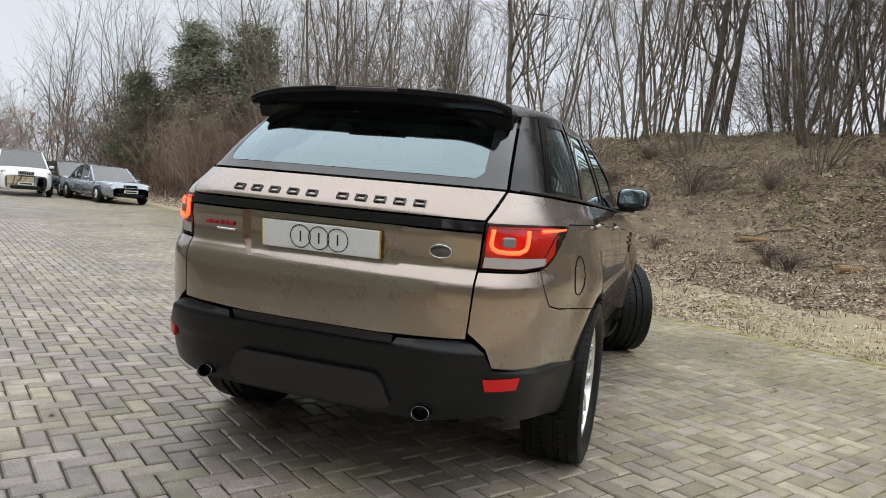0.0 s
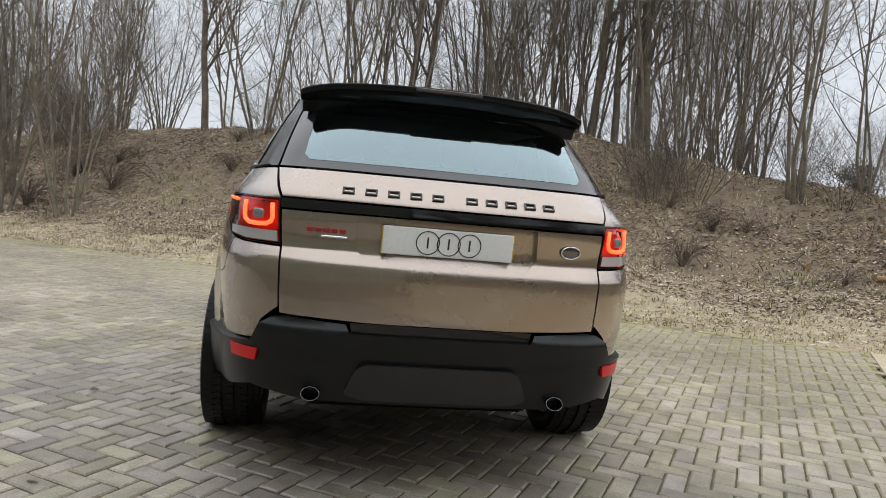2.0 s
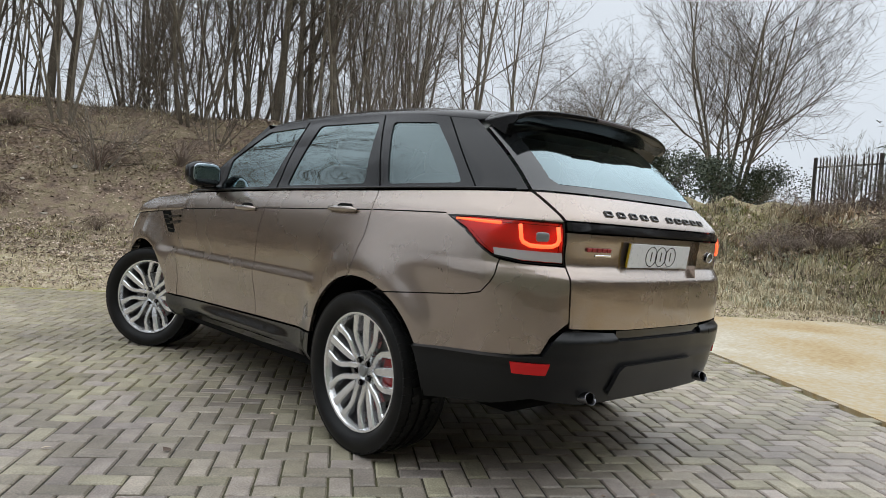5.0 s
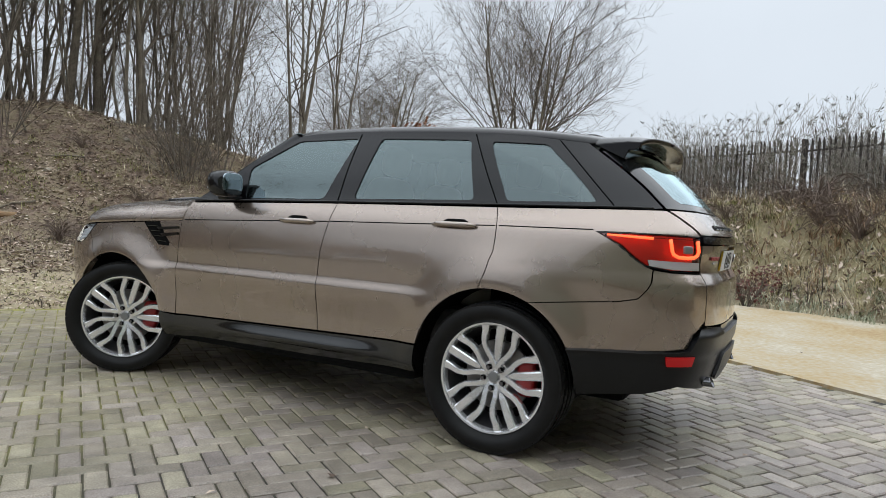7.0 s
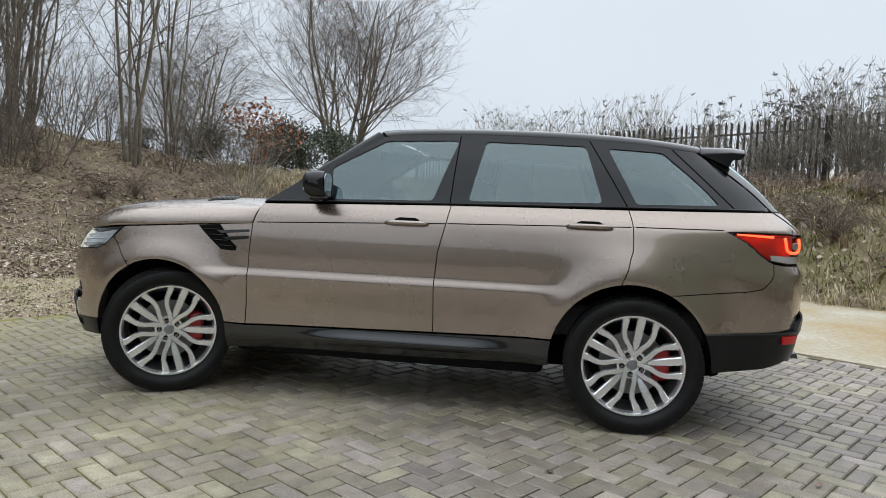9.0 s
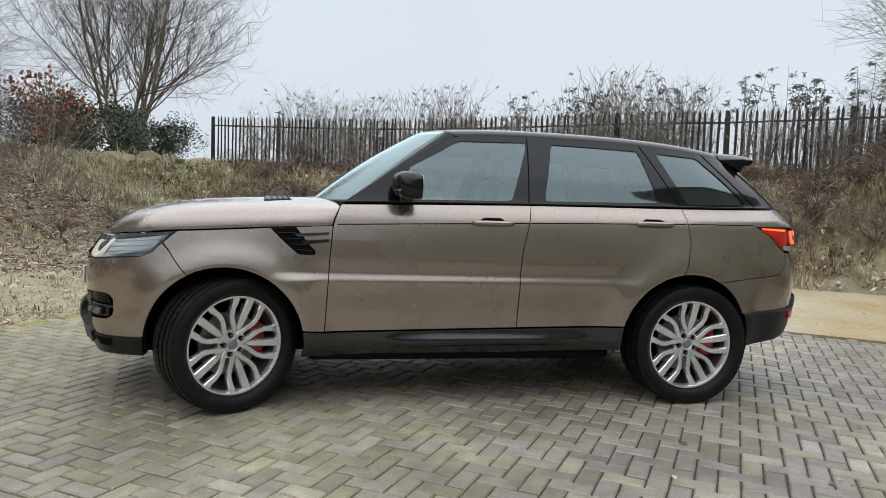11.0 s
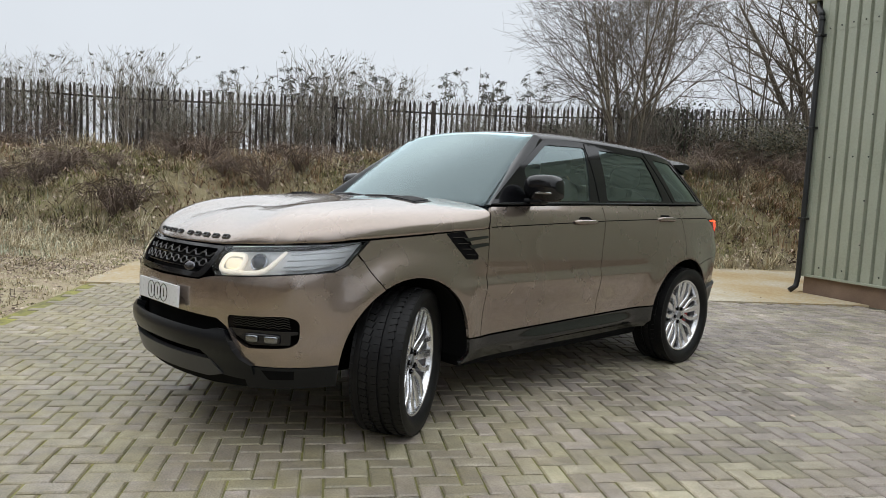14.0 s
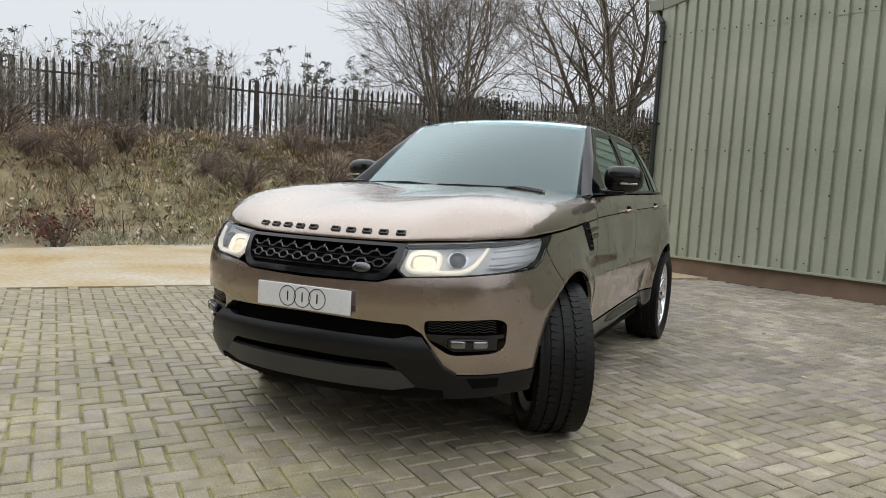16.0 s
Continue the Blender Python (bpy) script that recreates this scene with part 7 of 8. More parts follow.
tufts("verge_stalks", x[keep], y[keep], r, 0.10, 5, BROWN_STALK, "brown dead stalks and sticks on the verge", "dead stalks", 2.0, 0.006)


# straw and frosted tussocks where the slope turns to grass
def u_of(x, y):
    return U.x * x + U.y * y


def turn_keep(lo, hi, u0):
    return lambda x, y, r: (s_of(x, y) > lo) & (s_of(x, y) < hi) & (e_of(x, y) < 1.0) & (u_of(x, y) > u0 + r.normal(0, 0.9, len(x)))


x, y, r = scatter(24000, (1, 17, -2, 16), turn_keep(0.9, 10.5, 6.3), 71)
tufts("slope_tussocks", x, y, r, 0.22, 7, DRYGRASS, "straw-coloured tussocks at the end of the wooded bank", "grass", 1.2, 0.007)
x, y, r = scatter(15000, (1, 17, -2, 16), turn_keep(1.2, 9.5, 6.5), 72)
keep = r.uniform(0, 1, len(x)) < np.clip(0.35 + 0.8 * np.sin(0.9 * x + 0.4) * np.sin(1.1 * y), 0.03, 1)
tufts("slope_frost", x[keep], y[keep], r, 0.15, 11, FROST, "pale frosted grass at the end of the wooded bank", "grass", 1.2, 0.006)
# short dead stalks and sticks all over the leaf-strewn slope
x, y, r = scatter(9000, (-16, 17, -2, 24), front_keep(2.4, 10.5), 73)
keep = r.uniform(0, 1, len(x)) < np.clip(0.5 + 0.5 * np.sin(1.7 * x + 0.9) * np.sin(1.5 * y), 0.12, 1)
tufts("dead_stalks", x[keep], y[keep], r, 0.17, 4, BROWN_STALK, "brown dead stalks and sticks among the leaves", "dead stalks", 2.0, 0.006)
x, y, r = scatter(16000, (-16, 17, -2, 24), front_keep(3.2, 10.5), 58)
keep = r.uniform(0, 1, len(x)) < np.clip(-0.1 + 0.9 * np.sin(0.7 * x + 2.0) * np.sin(0.9 * y + 0.4 * x), 0.0, 1)
tufts("bank_moss", x[keep], y[keep], r, 0.09, 12, GREENGRASS, "low mossy green grass among the fallen leaves", "grass", 1.0, 0.007)


def east_keep(lo, hi):
    return lambda x, y, r: (e_of(x, y) > lo) & (e_of(x, y) < hi) & (s_of(x, y) < 9) & (y > -16)


x, y, r = scatter(24000, (-1, 20, -16, 10), east_keep(-0.15, 7.2), 55)
keep = r.uniform(0, 1, len(x)) < np.clip(0.5 + 0.8 * np.sin(1.1 * x + 0.7) * np.sin(0.9 * y + 2.0), 0.12, 1)
tufts("bank_tussocks", x[keep], y[keep], r, 0.21, 7, DRYGRASS, "long straw-coloured grass on the fenced bank", "grass", 1.1, 0.007)
x, y, r = scatter(20000, (-1, 20, -16, 10), east_keep(0.7, 6.6), 74)
keep = r.uniform(0, 1, len(x)) < np.clip(0.38 + 0.85 * np.sin(0.75 * x + 2.2) * np.sin(0.65 * y + 1.4), 0.04, 1)
tufts("bracken", x[keep], y[keep], r, 0.30, 9, BRACKEN, "collapsed russet bracken on the fenced bank", "bracken", 1.5, 0.009)
x, y, r = scatter(1100, (-1, 20, -16, 10), east_keep(0.1, 6.5), 67)
tufts("tall_tussocks", x, y, r, 0.5, 26, DRYGRASS, "tall arching pale grass clumps on the fenced bank", "grass", 1.3, 0.006)
x, y, r = scatter(44000, (-1, 20, -16, 10), east_keep(0.5, 7.0), 56)
keep = r.uniform(0, 1, len(x)) < np.clip(0.5 + 0.7 * np.sin(0.8 * x + 0.3) * np.sin(0.7 * y + 0.5), 0.03, 1)
tufts("green_tussocks", x[keep], y[keep], r, 0.17, 10, GREENGRASS, "green mossy winter grass on the fenced bank", "grass", 1.2, 0.007)
x, y, r = scatter(26000, (-1, 20, -16, 10), east_keep(-0.1, 6.5), 59)
keep = r.uniform(0, 1, len(x)) < np.clip(0.3 + 0.8 * np.sin(0.55 * x + 1.2) * np.sin(0.6 * y - 0.4), 0.0, 1)
tufts("frosted_tussocks", x[keep], y[keep], r, 0.16, 12, FROST, "pale frosted grass on the fenced bank", "grass", 1.2, 0.006)
x, y, r = scatter(60000, (-1, 20, -16, 10), east_keep(0.2, 6.8), 57)
leaves("bank_leaves", x, y, r, 0.08, LITTER, "dead leaves among the grass on the bank", "leaf litter", 0.12, steep=0.8)


# dark dead stalks standing in the grass of the fenced bank
x, y, r = scatter(9000, (-1, 20, -16, 10), east_keep(0.4, 6.8), 75)
keep = r.uniform(0, 1, len(x)) < np.clip(0.4 + 0.8 * np.sin(1.3 * x + 0.2) * np.sin(1.2 * y + 0.8), 0.05, 1)
tufts("bank_stalks", x[keep], y[keep], r, 0.42, 5, BROWN_STALK, "brown dead stalks standing in the bank grass", "dead stalks", 0.9, 0.006)


# shrubs along the fence: upright stems with dry seed heads
def seeded_shrub(seed, stems, height, spread, heads, leafy):
    w = Wood(seed)
    V, F = [], []
    r = w.r
    for s in range(stems):
        a, l = r.uniform(0, 6.28), r.uniform(0.05, spread)
        d = Vector((math.cos(a) * l, math.sin(a) * l, 1))
        h = height * r.uniform(0.55, 1.1)
        o = Vector((math.cos(a), math.sin(a), 0)) * r.uniform(0, 0.35) + Vector((0, 0, -0.1))
        w.grow(o, d, h, r.uniform(0.011, 0.017), 0, dict(BUSHY, kids=[7, 3], segs=[6, 3, 2], wander=[0.07, 0.14, 0.2], lift=[0.04, 0.1, 0.08], taper=[0.3, 0.4, 0.5], sides=[3, 2, 2]))
    tips = w.v["c"][::9] + w.v["t"][-24 * stems::12]
    for _ in range(heads):
        t = Vector(r.choice(tips))
        for k in range(leafy):
            a, el = r.uniform(0, 6.28), r.uniform(-0.2, 1.3)
            d = Vector((math.cos(a) * math.cos(el), math.sin(a) * math.cos(el), math.sin(el)))
            side = d.orthogonal().normalized()
            L, W2 = r.uniform(0.04, 0.13), r.uniform(0.008, 0.017)
            o = t + Vector((r.gauss(0, 0.02), r.gauss(0, 0.02), r.gauss(0, 0.03)))
            b = len(V)
            V += [tuple(o), tuple(o + d * L * 0.5 + side * W2), tuple(o + d * L), tuple(o + d * L * 0.5 - side * W2)]
            F += [(b, b + 1, b + 2), (b, b + 2, b + 3)]
    out = []
    for key, nm, mt in (("t", "stem", TWIG), ("c", "crown", PALE_TWIG)):
        me = bpy.data.meshes.new(nm)
        me.from_pydata(w.v[key], [], w.f[key])
        me.materials.append(mt)
        out.append((nm, me))
    me = bpy.data.meshes.new("seed_foliage")
    me.from_pydata(V, [], F)
    me.materials.append(SEED)
    out.append(("seed_foliage", me))
    return out


shrubs = [seeded_shrub(61, 24, 1.95, 0.4, 90, 6), seeded_shrub(62, 30, 1.7, 0.5, 110, 6), seeded_shrub(63, 18, 2.2, 0.32, 60, 8)]
rng = random.Random(77)
FD = Vector((-0.56, -0.83)).normalized()
A0 = EAST * FENCE_E
k = -12.0
while k < 18.0:
    for off in (-0.9, 0.7):
        if rng.random() < 0.1:
            continue
        q = A0 + FD * (k + rng.uniform(-0.5, 0.5)) + EAST * (off + rng.uniform(-0.4, 0.5))
        i = rng.randrange(3)
        plant("shrub", shrubs[i], q.x, q.y, rng.uniform(0, 6.28), rng.uniform(0.78, 1.08) * (1.05 if off > 0 else 0.9), "pale leafless shrub with dry seed heads by the fence", "shrub", "shrubs along the palisade fence")
    k += 0.78


# taller shrubs behind the fence that hold drooping sprays of dark leaves
def spray_shrub(seed, stems, height):
    w = Wood(seed)
    r = w.r
    V, F = [], []
    for _ in range(stems):
        a = r.uniform(0, 6.28)
        h, lean = height * r.uniform(0.8, 1.08), r.uniform(0.03, 0.2)
        out = Vector((math.cos(a), math.sin(a), 0))
        pts = [out * (0.1 + lean * h * t * t) + Vector((r.gauss(0, 0.02), r.gauss(0, 0.02), h * t - 0.1)) for t in (0, 0.25, 0.5, 0.75, 0.9, 1)]
        w.limb(pts, [0.013, 0.011, 0.009, 0.007, 0.005, 0.003], 3, "t")
        for t in range(2 + r.randrange(3)):
            p = pts[3].lerp(pts[5], r.uniform(0.1, 1.0))
            d = Vector((r.gauss(0, 1), r.gauss(0, 1), r.uniform(0.2, 1.2))).normalized()
            tip = p + d * r.uniform(0.1, 0.26)
            w.limb([p, p.lerp(tip, 0.5) + Vector((0, 0, 0.01)), tip], [0.004, 0.003, 0.002], 2, "c")
            for k in range(9):
                o = p.lerp(tip, 0.3 + 0.7 * k / 8)
                q = (d * 0.5 + Vector((r.gauss(0, 0.8), r.gauss(0, 0.8), r.gauss(-0.15, 0.5)))).normalized()
                sd = q.orthogonal().normalized()
                L, W2 = r.uniform(0.08, 0.17), r.uniform(0.012, 0.022)
                b = len(V)
                V += [tuple(o), tuple(o + q * L * 0.45 + sd * W2), tuple(o + q * L + Vector((0, 0, -0.03))), tuple(o + q * L * 0.45 - sd * W2)]
                F += [(b, b + 1, b + 2), (b, b + 2, b + 3)]
    out = []
    for nm, v, f, mt in (("stem", w.v["t"], w.f["t"], TWIG), ("crown", w.v["c"], w.f["c"], TWIG), ("foliage", V, F, SPRAY)):
        me = bpy.data.meshes.new(nm)
        me.from_pydata(v, [], f)
        me.materials.append(mt)
        out.append((nm, me))
    return out


sprays = [spray_shrub(64, 9, 2.75), spray_shrub(65, 6, 2.95), spray_shrub(66, 12, 2.5)]
k = -4.5
i = 0
while k < 8.5:
    q = A0 + FD * (k + rng.uniform(-0.3, 0.3)) + EAST * rng.uniform(0.3, 0.9)
    plant("shrub", sprays[i % 3], q.x, q.y, rng.uniform(0, 6.28), rng.uniform(0.88, 1.06), "tall shrub with drooping dark leaf sprays behind the fence", "shrub", "tall leafy shrubs behind the fence")
    k += rng.choice((0.6, 0.8, 1.5, 1.0))
    i += 1


# arching brambles and scrub on the fenced bank
def bramble(seed, stems, reach):
    w = Wood(seed)
    r = w.r
    for _ in range(stems):
        a = r.uniform(0, 6.28)
        h, L = reach * r.uniform(0.35, 0.75), reach * r.uniform(0.5, 1.2)
        pts = [Vector((math.cos(a) * L * t, math.sin(a) * L * t, h * 4 * t * (1 - t * 0.92) * 0.9 + r.gauss(0, 0.02))) + Vector((r.gauss(0, 0.03), r.gauss(0, 0.03), 0)) for t in (0, 0.2, 0.4, 0.6, 0.8, 1)]
        w.limb(pts, [0.006, 0.0055, 0.005, 0.004, 0.003, 0.002], 2, "c")
        for p in pts[1:-1]:
            d = Vector((r.gauss(0, 1), r.gauss(0, 1), r.gauss(0.3, 0.6))).normalized()
            w.limb([p, p + d * 0.12 * reach, p + d * 0.24 * reach + Vector((0, 0, -0.03))], [0.003, 0.0025, 0.0015], 2, "c")
    me = bpy.data.meshes.new("growth")
    me.from_pydata(w.v["c"], [], w.f["c"])
    me.materials.append(CANE)
    return [("growth", me)]


bram = [bramble(71, 44, 0.9), bramble(72, 56, 0.75)]
for i in range(120):
    q = A0 + FD * rng.uniform(-11, 15) + EAST * rng.uniform(-5.2, -0.6)
    plant("bramble", bram[i % 2], q.x, q.y, rng.uniform(0, 6.28), rng.uniform(0.6, 1.25), "brown arching bramble clump on the bank", "bramble", "bramble clumps on the fenced bank")
for i in range(22):
    x, y = site(rng.uniform(-13, 7), rng.uniform(3.6, 8.5))
    plant("bramble", bram[i % 2], x, y, rng.uniform(0, 6.28), rng.uniform(0.5, 1.0), "brown bramble tangle among fallen leaves", "bramble", "brambles on the wooded bank")


# evergreen bushes, a russet shrub, conifers and far scrub
def leafy_bush(seed, w_, h_, n, size, mat, stems=10):
    r = random.Random(seed)
    wood = Wood(seed)
    for _ in range(stems):
        a = r.uniform(0, 6.28)
        wood.grow(Vector((0, 0, -0.1)), Vector((math.cos(a) * 0.5, math.sin(a) * 0.5, 1)), h_ * r.uniform(0.6, 0.95), 0.02, 0, BUSHY)
    lobes = [(Vector((r.gauss(0, w_ * 0.4), r.gauss(0, w_ * 0.4), h_ * r.uniform(0.25, 0.85))), r.uniform(0.2, 0.42) * w_) for _ in range(11)]
    V, F = [], []
    for _ in range(n):
        c, rad = r.choice(lobes)
        d = Vector((r.gauss(0, 1), r.gauss(0, 1), r.gauss(0, 0.8))).normalized()
        o = c + d * rad * r.uniform(0.55, 1.1)
        t = Vector((r.gauss(0, 1), r.gauss(0, 1), r.gauss(0, 1))).normalized()
        sd = t.orthogonal().normalized() * size * r.uniform(0.25, 0.5)
        L = size * r.uniform(0.6, 1.4)
        b = len(V)
        V += [tuple(o), tuple(o + t * L * 0.5 + sd), tuple(o + t * L), tuple(o + t * L * 0.5 - sd)]
        F += [(b, b + 1, b + 2), (b, b + 2, b + 3)]
    out = []
    me = bpy.data.meshes.new("branches")
    me.from_pydata(wood.v["t"] + wood.v["c"], [], wood.f["t"] + [tuple(i + len(wood.v["t"]) for i in f) for f in wood.f["c"]])
    me.materials.append(TWIG)
    out.append(("crown", me))
    me = bpy.data.meshes.new("foliage")
    me.from_pydata(V, [], F)
    me.materials.append(mat)
    out.append(("foliage", me))
    return out


green = leafy_bush(81, 1.6, 1.5, 5200, 0.075, IVY, 6)
for x, y, s in ((15.6, 8.3, 1.0), (16.9, 7.6, 1.1), (18.3, 6.6, 0.95), (13.6, 9.6, 0.8), (19.6, 6.0, 0.9), (12.4, 10.4, 0.6), (7.2, -15.4, 1.1), (9.2, -13.2, 0.9)):
    plant("evergreen_bush", green, x, y, x * 3, s, "dark evergreen bush at the top of the bank", "bush", "evergreen bushes behind the bank")
russet = leafy_bush(82, 0.9, 1.7, 520, 0.09, RUSSET, 8)
plant("russet_shrub", russet, 13.6, 7.4, 1.0, 1.15, "young tree holding russet dead leaves", "shrub")
plant("russet_shrub", leafy_bush(83, 0.7, 0.8, 260, 0.07, surface("dark_red_stem", [(0.09, 0.03, 0.025), (0.17, 0.06, 0.045)], 0.8, bump=0), 8), 8.2, -1.9, 0.4, 0.9, "small dark red-brown shrub low on the bank", "shrub")


def conifer(seed, h):
    r = random.Random(seed)
    w = Wood(seed)
    w.limb([Vector((0, 0, -0.2)), Vector((0.1, 0, h * 0.5)), Vector((0, 0.1, h))], [0.22, 0.14, 0.03], 7, "t")
    V, F = [], []
    for _ in range(90):
        z = h * r.uniform(0.25, 0.98)
        a, L = r.uniform(0, 6.28), (1.05 - z / h) * h * 0.34 * r.uniform(0.6, 1.2) + 0.5
        d = Vector((math.cos(a), math.sin(a), r.uniform(-0.05, 0.35)))
        p0 = Vector((0, 0, z))
        w.limb([p0, p0 + d * L * 0.5, p0 + d * L], [0.03, 0.02, 0.008], 3, "c")
        for _ in range(130):
            o = p0 + d * L * r.uniform(0.2, 1.08) + Vector((r.gauss(0, 0.3), r.gauss(0, 0.3), r.gauss(0, 0.22)))
            t = Vector((r.gauss(0, 1), r.gauss(0, 1), r.gauss(0.2, 0.6))).normalized()
            sd = t.orthogonal().normalized() * 0.045
            b = len(V)
            V += [tuple(o - sd), tuple(o + sd), tuple(o + t * r.uniform(0.15, 0.34))]
            F.append((b, b + 1, b + 2))
    out = []
    for nm, v, f, mt in (("trunk", w.v["t"], w.f["t"], BARK), ("crown", w.v["c"], w.f["c"], TWIG), ("foliage", V, F, PINE)):
        me = bpy.data.meshes.new(nm)
        me.from_pydata(v, [], f)
        me.materials.append(mt)
        out.append((nm, me))
    return out


dull = leafy_bush(84, 1.5, 1.3, 2500, 0.075, BROWN_IVY, 6)
for i in range(15):
    q = A0 + FD * (9.5 + 0.75 * i) + EAST * rng.uniform(-4.2, -0.9)
    plant("evergreen_bush", dull, q.x, q.y, rng.uniform(0, 6.28), rng.uniform(0.65, 1.1), "dull green bramble and ivy mound on the bank", "bush", "ivy mounds near the shed")
pines = [conifer(91, 8.5), conifer(92, 7.2)]
for x, y, s, i in ((-26.2, 24.3, 0.85, 1), (-24.2, 26.6, 1.0, 0), (-22.4, 28.4, 1.05, 1), (-26.6, 28.6, 0.95, 0)):
    plant("conifer", pines[i], x, y, x, s, "dark green pine beyond the parked cars", "tree", "pines beyond the parked cars")
rusty = [tree_kind(46, 12, 3.4, 0.024, BUSHY, 0.45, RUST_TWIG, RUST_TWIG), tree_kind(47, 16, 2.8, 0.02, BUSHY, 0.6, RUST_TWIG, RUST_TWIG)]
for i in range(70):
    x, y = site(rng.uniform(-50, -27.5), rng.uniform(2.0, 9))
    plant("shrub", rusty[i % 2], x, y, rng.uniform(0, 6.28), rng.uniform(0.8, 1.45), "brown leafless scrub beside the parked cars", "shrub", "scrub beside the parked cars")


# unseen scrub, added to carry the wall's dark reflection along the car's doors
for i in range(9):
    plant("shrub", (rusty + thicket)[i % 4], -20.5 + rng.uniform(-0.6, 0.6), 1.0 + 1.05 * i, rng.uniform(0, 6.28), rng.uniform(0.75, 1.05), "brown leafless scrub across the yard", "shrub", "scrub across the yard", z=-0.02)
# tall bare trees across the yard, and woodland beyond the parked cars
for i in range(7):
    x, y = -17.5 - 3.0 * (i % 2) + rng.uniform(-1, 1), -10.0 + 1.9 * i
    plant("tree", kinds[i % 5], x, y, rng.uniform(0, 6.28), rng.uniform(0.85, 1.1), "tall bare tree across the yard", "tree", "bare trees across the yard", z=-0.02)
for i in range(46):
    x, y = rng.uniform(-50, -31), rng.uniform(13, 31)
    if math.hypot(x - 1.4, y + 4.9) < 39:
        continue
    plant("shrub", (rusty + thicket)[i % 4], x, y, rng.uniform(0, 6.28), rng.uniform(1.3, 2.2), "tall brown scrub beyond the parked cars", "shrub", "tall scrub beyond the parked cars", z=-0.02)
for i in range(24):
    x, y = -41 + 1.25 * i + rng.uniform(-0.6, 0.6), 33.0 + 0.18 * i + rng.uniform(-3, 4)
    plant("tree", slim[i % 3], x, y, rng.uniform(0, 6.28), rng.uniform(1.15, 1.5), "distant bare tree beyond the parked cars", "tree", "woodland beyond the parked cars", z=0.5)


# litter and scrub along the bank towards the parked cars
x, y, r = scatter(90000, (-34, -8, 8, 32), lambda x, y, r: (s_of(x, y) > 0.6) & (s_of(x, y) < 11) & (np.hypot(x, y) >= 15), 68)
leaves("far_litter", x, y, r, 0.085, LITTER, "brown fallen leaves on the farther bank", "leaf litter", 0.03, steep=0.3)
for i in range(30):
    x, y = site(rng.uniform(-29, -14), rng.uniform(1.6, 7.5))
    plant("bramble", bram[i % 2], x, y, rng.uniform(0, 6.28), rng.uniform(0.7, 1.4), "brown bramble tangle among fallen leaves", "bramble", "brambles on the wooded bank")
for i in range(12):
    x, y = site(rng.uniform(-27, -15), rng.uniform(3.5, 9.0))
    plant("shrub", thicket[i % 2], x, y, rng.uniform(0, 6.28), rng.uniform(0.6, 1.1), "leafless tangle of thin stems on the bank", "shrub", "leafless thickets on the wooded bank")
# dead leaves blown over the paving
x, y, r = scatter(900, (-9, 4, -7, 9), lambda x, y, r: (s_of(x, y) < -0.1) & (e_of(x, y) < -1.5), 66)
keep = r.uniform(0, 1, len(x)) < np.clip(0.1 + 0.5 * np.sin(0.9 * x + 0.2) * np.sin(0.8 * y), 0.03, 1)
leaves("blown_leaves", x[keep], y[keep], r, 0.045, LITTER, "few dead leaves blown over the block paving", "leaf litter", 0.006, z=np.full(int(keep.sum()), 0.004), steep=0.12)


# stones and logs on the bank
def stone(x, y, s, seed, mat=STONE, nm="stone", label="pale rubble stone lying on the bank", cat="stone"):
    bm = bmesh.new()
    bmesh.ops.create_icosphere(bm, subdivisions=2, radius=1)
    rr = random.Random(seed)
    off = Vector((rr.uniform(0, 50), rr.uniform(0, 50), 0))
    for v in bm.verts:
        v.co *= 1 + 0.45 * noise.noise(v.co * 1.3 + off)
        v.co = Vector((v.co.x * s, v.co.y * s * 0.7, v.co.z * s * 0.5))
    ob = part(nm, bm, mat, m=Matrix.Translation((x, y, float(land(x, y)) + s * 0.15)) @ Matrix.Rotation(rr.uniform(0, 6), 4, "Z"))
    return tagged(ob, label, cat, "stones on the bank")


for i in range(46):
    x, y = site(rng.uniform(-9, 9), rng.uniform(2.0, 10.0))
    stone(x, y, rng.uniform(0.03, 0.1), i)
for i in range(60):
    x, y = site(rng.uniform(1.5, 7.5), rng.uniform(1.2, 6.5))
    stone(x, y, rng.uniform(0.02, 0.07), 100 + i)


def log(x, y, turn, L, rad):
    bm = bmesh.new()
    tube(bm, [(-L / 2, 0, rad), (-L / 6, 0.01, rad * 1.05), (L / 6, -0.01, rad), (L / 2, 0.015, rad * 0.95)], [rad, rad * 1.04, rad * 0.98, rad * 0.93], 12)
    bmesh.ops.bevel(bm, geom=[e for e in bm.edges if e.calc_face_angle(0) > 1.0], offset=0.008, segments=1, affect="EDGES")
    tagged(part("log", bm, CUTWOOD, smooth=False, m=Matrix.Translation((x, y, float(land(x, y)) - 0.01)) @ Matrix.Rotation(turn, 4, "Z")), "short sawn log lying in the leaves", "log", "logs on the bank")


for x, y, a, L, rd in ((3.85, 7.7, 0.5, 0.42, 0.07), (4.6, 8.2, 2.0, 0.3, 0.06), (7.9, 6.1, 1.2, 0.25, 0.05), (2.6, 9.4, 0.2, 0.6, 0.05), (8.9, 5.4, 2.6, 0.3, 0.06)):
    log(x, y, a, L, rd)
